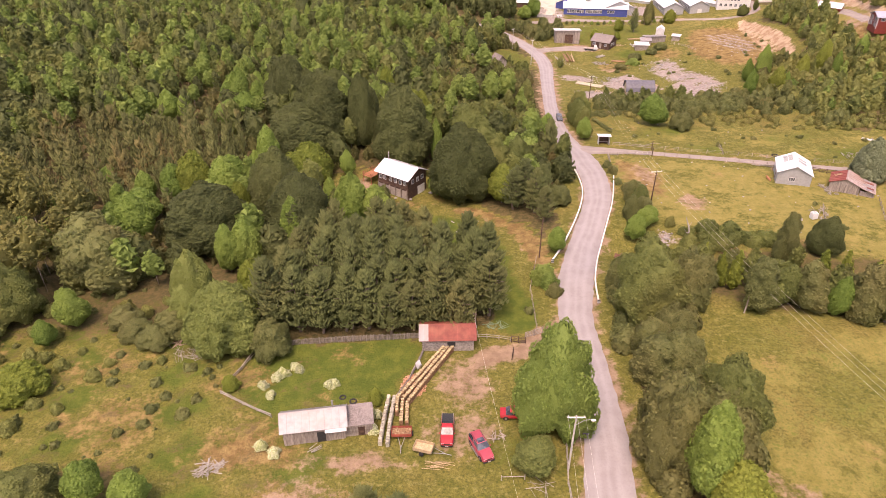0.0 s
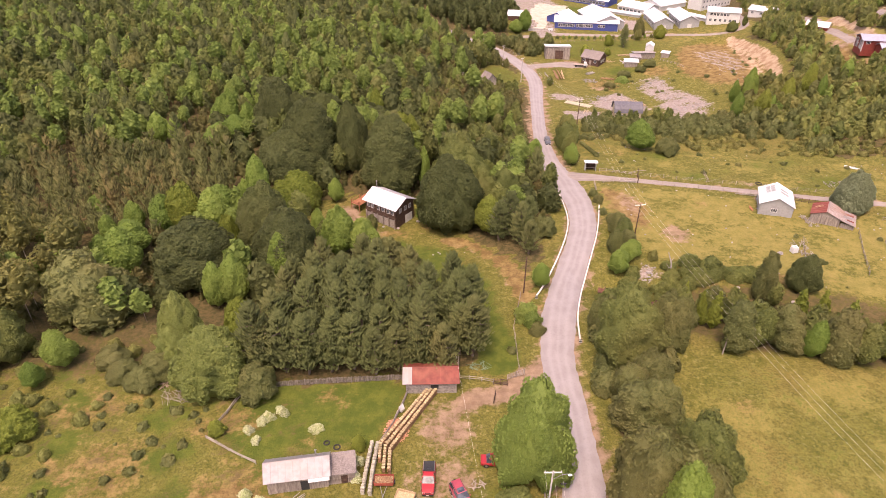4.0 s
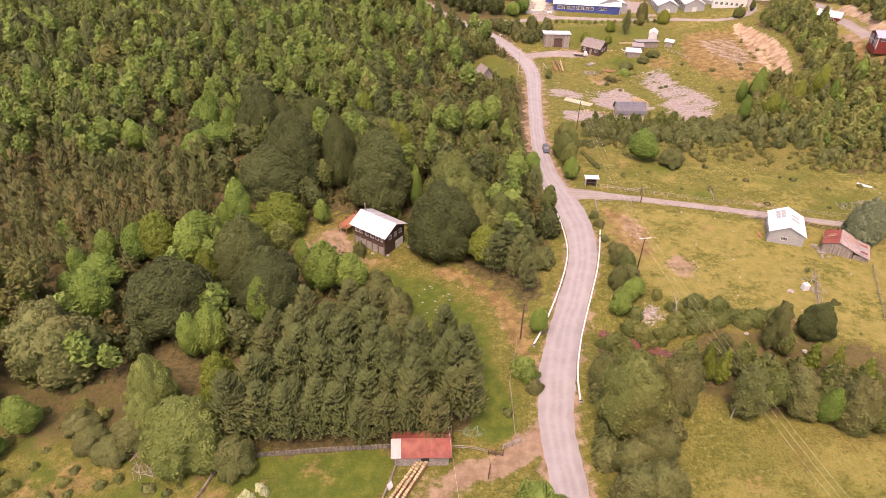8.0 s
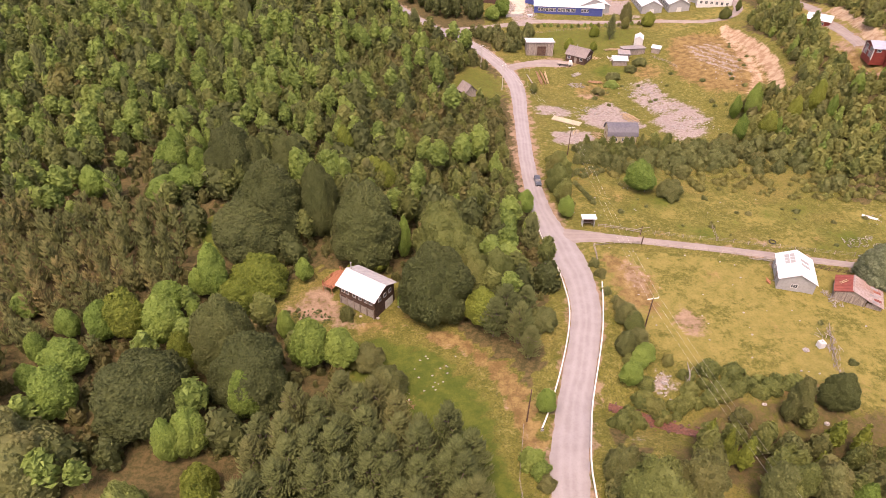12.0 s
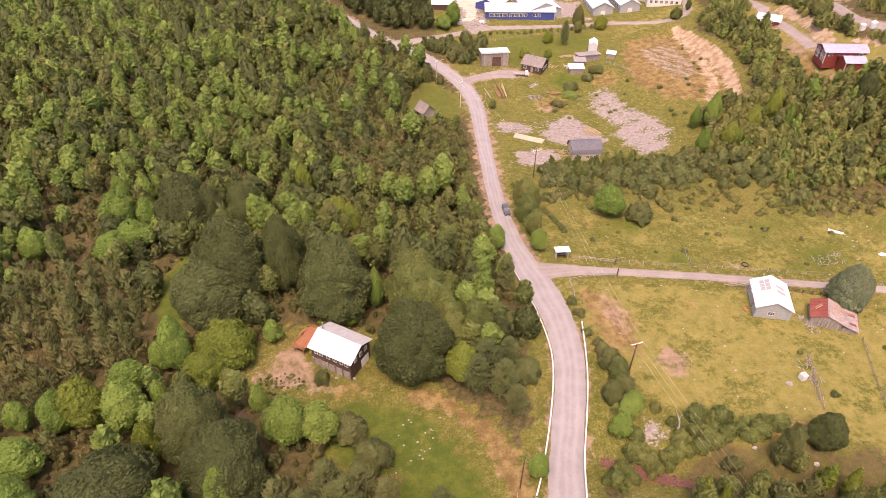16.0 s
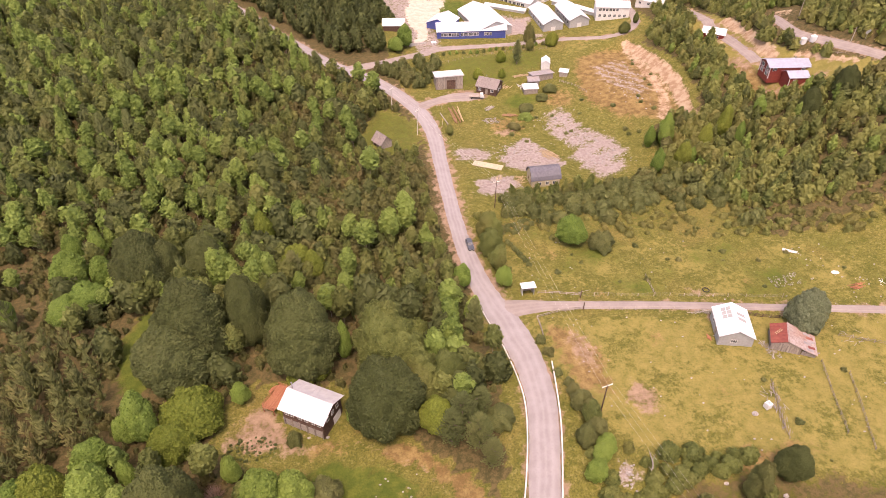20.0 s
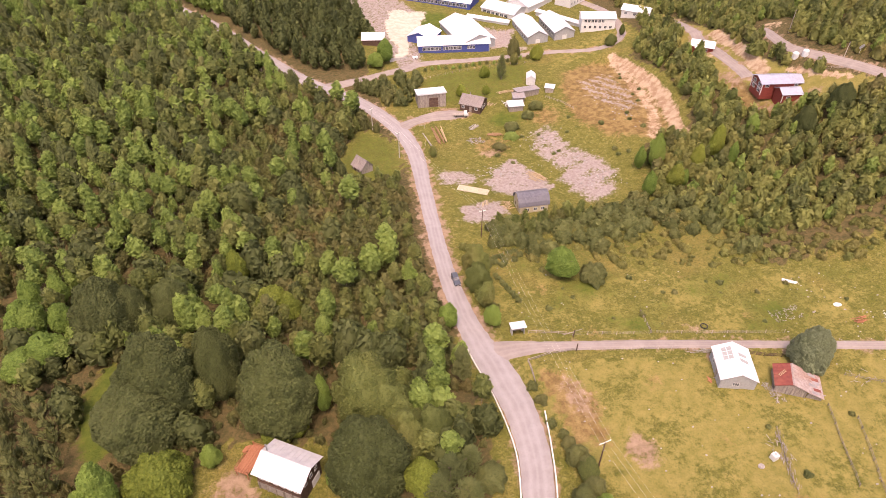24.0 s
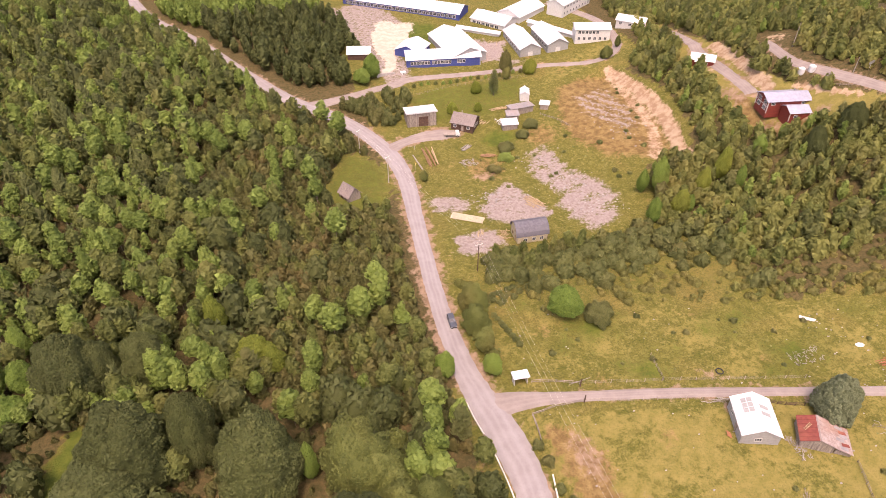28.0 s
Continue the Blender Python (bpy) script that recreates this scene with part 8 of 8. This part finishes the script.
pole(15.3, 54.3, 9.4, 2.2, 0, "grey concrete power pole with a street lamp", True, CONCRETE)
pole(45.1, 125.2, 8.2, 2.4, 8, "dark wooden power pole with a pale crossarm", mat=WOOD_DARK)
pole(46.2, 200.2, 9.2, 2.0, 5, "dark wooden power pole beside the plot", mat=WOOD_DARK)
pole(49.4, 84.8, 3.4, 0, 0, "short weathered pole at the meadow's edge")
pole(18.0, 104.4, 8.4, 0, 0, "thin dark pole beside the road", mat=WOOD_DARK)
pole(33.3, 248.1, 9.4, 1.6, 30, "tall pale pole beside the road", mat=CONCRETE)
pole(27.8, 266.9, 8.4, 1.6, 40, "tall pale pole beside the road", mat=CONCRETE)
pole(173.0, 250.3, 8.0, 0, 0, "leaning pole beside the hill lane")
pole(172.4, 224.0, 5.0, 0, 0, "short pale pole beside the hill lane", mat=DEADWOOD)
pole(66.0, 18.0, 9.0, 2.4, 10, "dark wooden power pole in the meadow", mat=WOOD_DARK)
pole(12.5, 8.0, 9.4, 2.2, 0, "grey concrete power pole beside the road", mat=CONCRETE)


def wire(a, b, sag=0.8, r=0.008):
    a, b = Vector(a), Vector(b)
    cu = bpy.data.curves.new("wire", "CURVE")
    cu.dimensions, cu.bevel_depth, cu.bevel_resolution = "3D", r, 1
    sp = cu.splines.new("POLY")
    n = 16
    sp.points.add(n)
    for i in range(n + 1):
        u = i / n
        p = a.lerp(b, u)
        sp.points[i].co = (p.x, p.y, p.z - sag * 4 * u * (1 - u), 1)
    cu.materials.append(RAIL_WHITE)
    tagged(new("power_wire", cu), "thin pale overhead wire between poles", "wire", "power wires")


def top(x, y, h):
    return Vector((x, y, ground_z(x, y) + h))


for u in (-1.1, 0.1, 1.2):
    wire(top(45.2, 125.2, 8.25) + Vector((u, 0.15 * u, 0)), top(46.3, 200.2, 9.2) + Vector((u * 0.8, 0, 0)), 1.4)
    wire(top(45.2, 125.2, 8.25) + Vector((u, 0.15 * u, 0)), top(66.1, 18.0, 9.0) + Vector((u, 0.2 * u, 0)), 3.0)
    wire(top(15.4, 54.3, 9.4) + Vector((u * 0.9, 0, 0)), top(12.6, 8.0, 9.4) + Vector((u * 0.9, 0, 0)), 0.8)
    wire(top(33.4, 248.1, 9.4) + Vector((u * 0.6, 0.5 * u, 0)), top(27.9, 266.9, 8.4) + Vector((u * 0.6, 0.5 * u, 0)), 0.3)
    wire(top(33.4, 248.1, 9.4) + Vector((u * 0.6, 0.5 * u, 0)), top(46.3, 200.2, 9.2) + Vector((u * 0.8, 0, 0)), 0.8)
wire((4.2, 80.0, ground_z(4.2, 80) + 5.2), (8.5, 36.0, ground_z(8.5, 36) + 8.0), 0.9)
solid("service_post", Shape().rod((0, 0, -0.3), (0, 0, 5.2), 0.08, 0.06, 6), WOOD_GREY, "thin service post behind the woodshed", "pole", at=pose(4.6, 80.0, ground_z(4.6, 80.0)))

# creek bed with stones, dead snag, road sign, hedge and kennel
creek_line = smooth_line([(33.8, 108.6, 0.7), (37, 107.2, 1.1), (41, 104.8, 1.2), (46, 102.4, 0.9), (50, 101.0, 0.5)], 0.8)
verts = []
for i, q in enumerate(creek_line):
    a, b = creek_line[max(0, i - 1)], creek_line[min(len(creek_line) - 1, i + 1)]
    d = Vector((b[0] - a[0], b[1] - a[1])).normalized()
    for u in (-1, -0.4, 0.4, 1):
        x, y = q[0] + d.y * q[2] * u * (1 + 0.3 * math.sin(i * 1.7)), q[1] - d.x * q[2] * u
        verts.append((x, y, ground_z(x, y) + 0.16))
i = (np.arange(len(creek_line) - 1)[:, None] * 4 + np.arange(3)[None, :]).ravel()
tagged(new("creek", raw_mesh("creek", verts, np.stack([i, i + 1, i + 5, i + 4], 1), CREEK, smooth=True)), "shallow rust-red creek bed", "water", kind="structure")
stones = Shape()
for k in range(60):
    q = random.choice(creek_line)
    x, y = q[0] + random.uniform(-1.8, 1.8), q[1] + random.uniform(-1.8, 1.8)
    stones.ball((x, y, ground_z(x, y) + 0.12), random.uniform(0.1, 0.32), (1.2, 0.9, 0.6), 4, 0.2, k)
solid("creek_stones", stones, mk("red_stone", (0.10, 0.05, 0.04), (0.22, 0.13, 0.11), 4.0, rnd=0.6), "reddish stones in the creek", "stones", kind="stuff")
rubble = Shape()
for cx, cy, rx, ry, n in ((84, 248, 7, 7, 90), (86, 234, 8, 6, 90), (90, 220, 8, 6, 110), (62, 234, 8, 5, 80), (50, 213, 3, 4, 30), (116, 258, 8, 12, 90), (44.5, 111.5, 2, 2.5, 40)):
    for k in range(n):
        x, y = random.gauss(cx, rx * 0.5), random.gauss(cy, ry * 0.5)
        rubble.ball((x, y, ground_z(x, y) + 0.08), random.uniform(0.1, 0.3), (1.2, 0.9, 0.6), 4, 0.25, k)
solid("scattered_stones", rubble, ROCK, "pale stones scattered over gravel", "stones", kind="stuff")
bits = Shape()
for poly, n in ((EAST_FIELD, 130), (NORTH_FIELD, 90), ([(-6, 110), (2, 110), (8, 122), (0, 122)], 40), ([(100, 140), (122, 134), (122, 160), (104, 160)], 60)):
    xs, ys = [q[0] for q in poly], [q[1] for q in poly]
    for k in range(n):
        x, y = random.uniform(min(xs), max(xs)), random.uniform(min(ys), max(ys))
        if bool(inside(np.array(x), np.array(y), poly)):
            bits.ball((x, y, ground_z(x, y) + 0.12), random.uniform(0.08, 0.22), (1.3, 0.9, 0.7), 4, 0.25, k)
solid("field_stones", bits, ROCK, "small pale stones and litter in the grass", "stones", kind="stuff")
snag = thing("dead_tree", 48.8, 110.6, 20, "bare white dead tree leaning over the creek", "tree")
part("trunk", Shape().rod((0, 0, -0.4), (0.3, 0.8, 2.2), 0.2, 0.15).rod((0.3, 0.8, 2.2), (0.1, 2.0, 4.2), 0.15, 0.08), DEADWOOD, snag)
part("limb", Shape().rod((0.2, 0.5, 1.4), (-1.3, -0.2, 2.0), 0.1, 0.04).rod((-0.8, 0.0, 1.8), (-1.2, 0.6, 2.6), 0.05, 0.02).rod((0.3, 1.0, 2.4), (1.3, 1.4, 3.2), 0.08, 0.03), DEADWOOD, snag)
sign = thing("road_sign", 43.6, 254.5, -100, "yellow diamond road sign on a post", "sign")
part("post", Shape().rod((0, 0, -0.3), (0, 0, 2.2), 0.04), STEEL, sign)
part("plate", Shape().prism([(-0.5, 2.1), (0, 1.6), (0.5, 2.1), (0, 2.6)], "y", -0.07, -0.04), YELLOW, sign)
for i in range(16):
    plant("green_bush" if i % 3 else "bush", 56.5 + 2.9 * i, 307.2 + 0.6 * math.sin(i) - 0.004 * (i - 3) ** 2, 1.4, 0.7, group="low hedge")
for i in range(8):
    plant("bush", 44.4 + 0.35 * i, 183.0 - 1.55 * i, 0.7, 0.75, group="garden hedge")
for i in range(14):
    plant("bush", 44.5 + 2.1 * (i % 5) + 0.6 * math.sin(i * 3), 190.5 - 1.6 * (i // 5) + 0.7 * math.sin(i * 5), 0.9, 0.9, group="garden bushes")
goal = solid("goal_frame", Shape().rod((-1.8, 0, 0), (-1.8, 0, 2.2), 0.06).rod((1.8, 0, 0), (1.8, 0, 2.2), 0.06).rod((-1.8, 0, 2.2), (1.8, 0, 2.2), 0.06), WOOD_RAW, "small wooden goal in the school yard", "goal", at=pose(97.5, 333.0, ground_z(97.5, 333.0), 0, 0, -20))
trailer_box = solid("pale_cart", Shape().box((0, 0, 0.7), (2.2, 1.3, 0.3)).box((0, 0, 0.95), (2.0, 1.1, 0.2)).rod((-0.6, -0.7, 0.3), (-0.6, 0.7, 0.3), 0.3, 0.3, 10).rod((0.6, -0.7, 0.3), (0.6, 0.7, 0.3), 0.3, 0.3, 10), PLASTIC_WHITE, "small white cart before the school", "cart", at=pose(55.0, 318.5, ground_z(55.0, 318.5)))
gate_wall = thing("gate_wall", 48.0, 318.5, 15, "pale sloping wall at the school gate", "wall")
part("wall", Shape().prism([(-4, -0.5), (4, -0.5), (4, 0.6), (-4, 1.6)], "y", -0.15, 0.15), CONCRETE, gate_wall)
stick_pile("brush_heap", -3.2, 109.4, 2.2, 1.4, 46, 1.3, LOG_BARK, "reddish brown heap of pruned branches on the lawn", 0.05, None, "brushwood")
x, y = free_spots([(-28, 133.5), (-26, 137), (-21, 137), (-17, 134), (-18, 131.5), (-24, 131.5)], 0.9, WOOD_RNG, 0.25)
wood_stuff("yard_plants", x, y, [(v * 0.42, f, n) for v, f, n in FAR_FORMS["low"]], LEAF_DARK, "small dark plants set out on the gravel yard", WOOD_RNG, (0.6, 1.2))
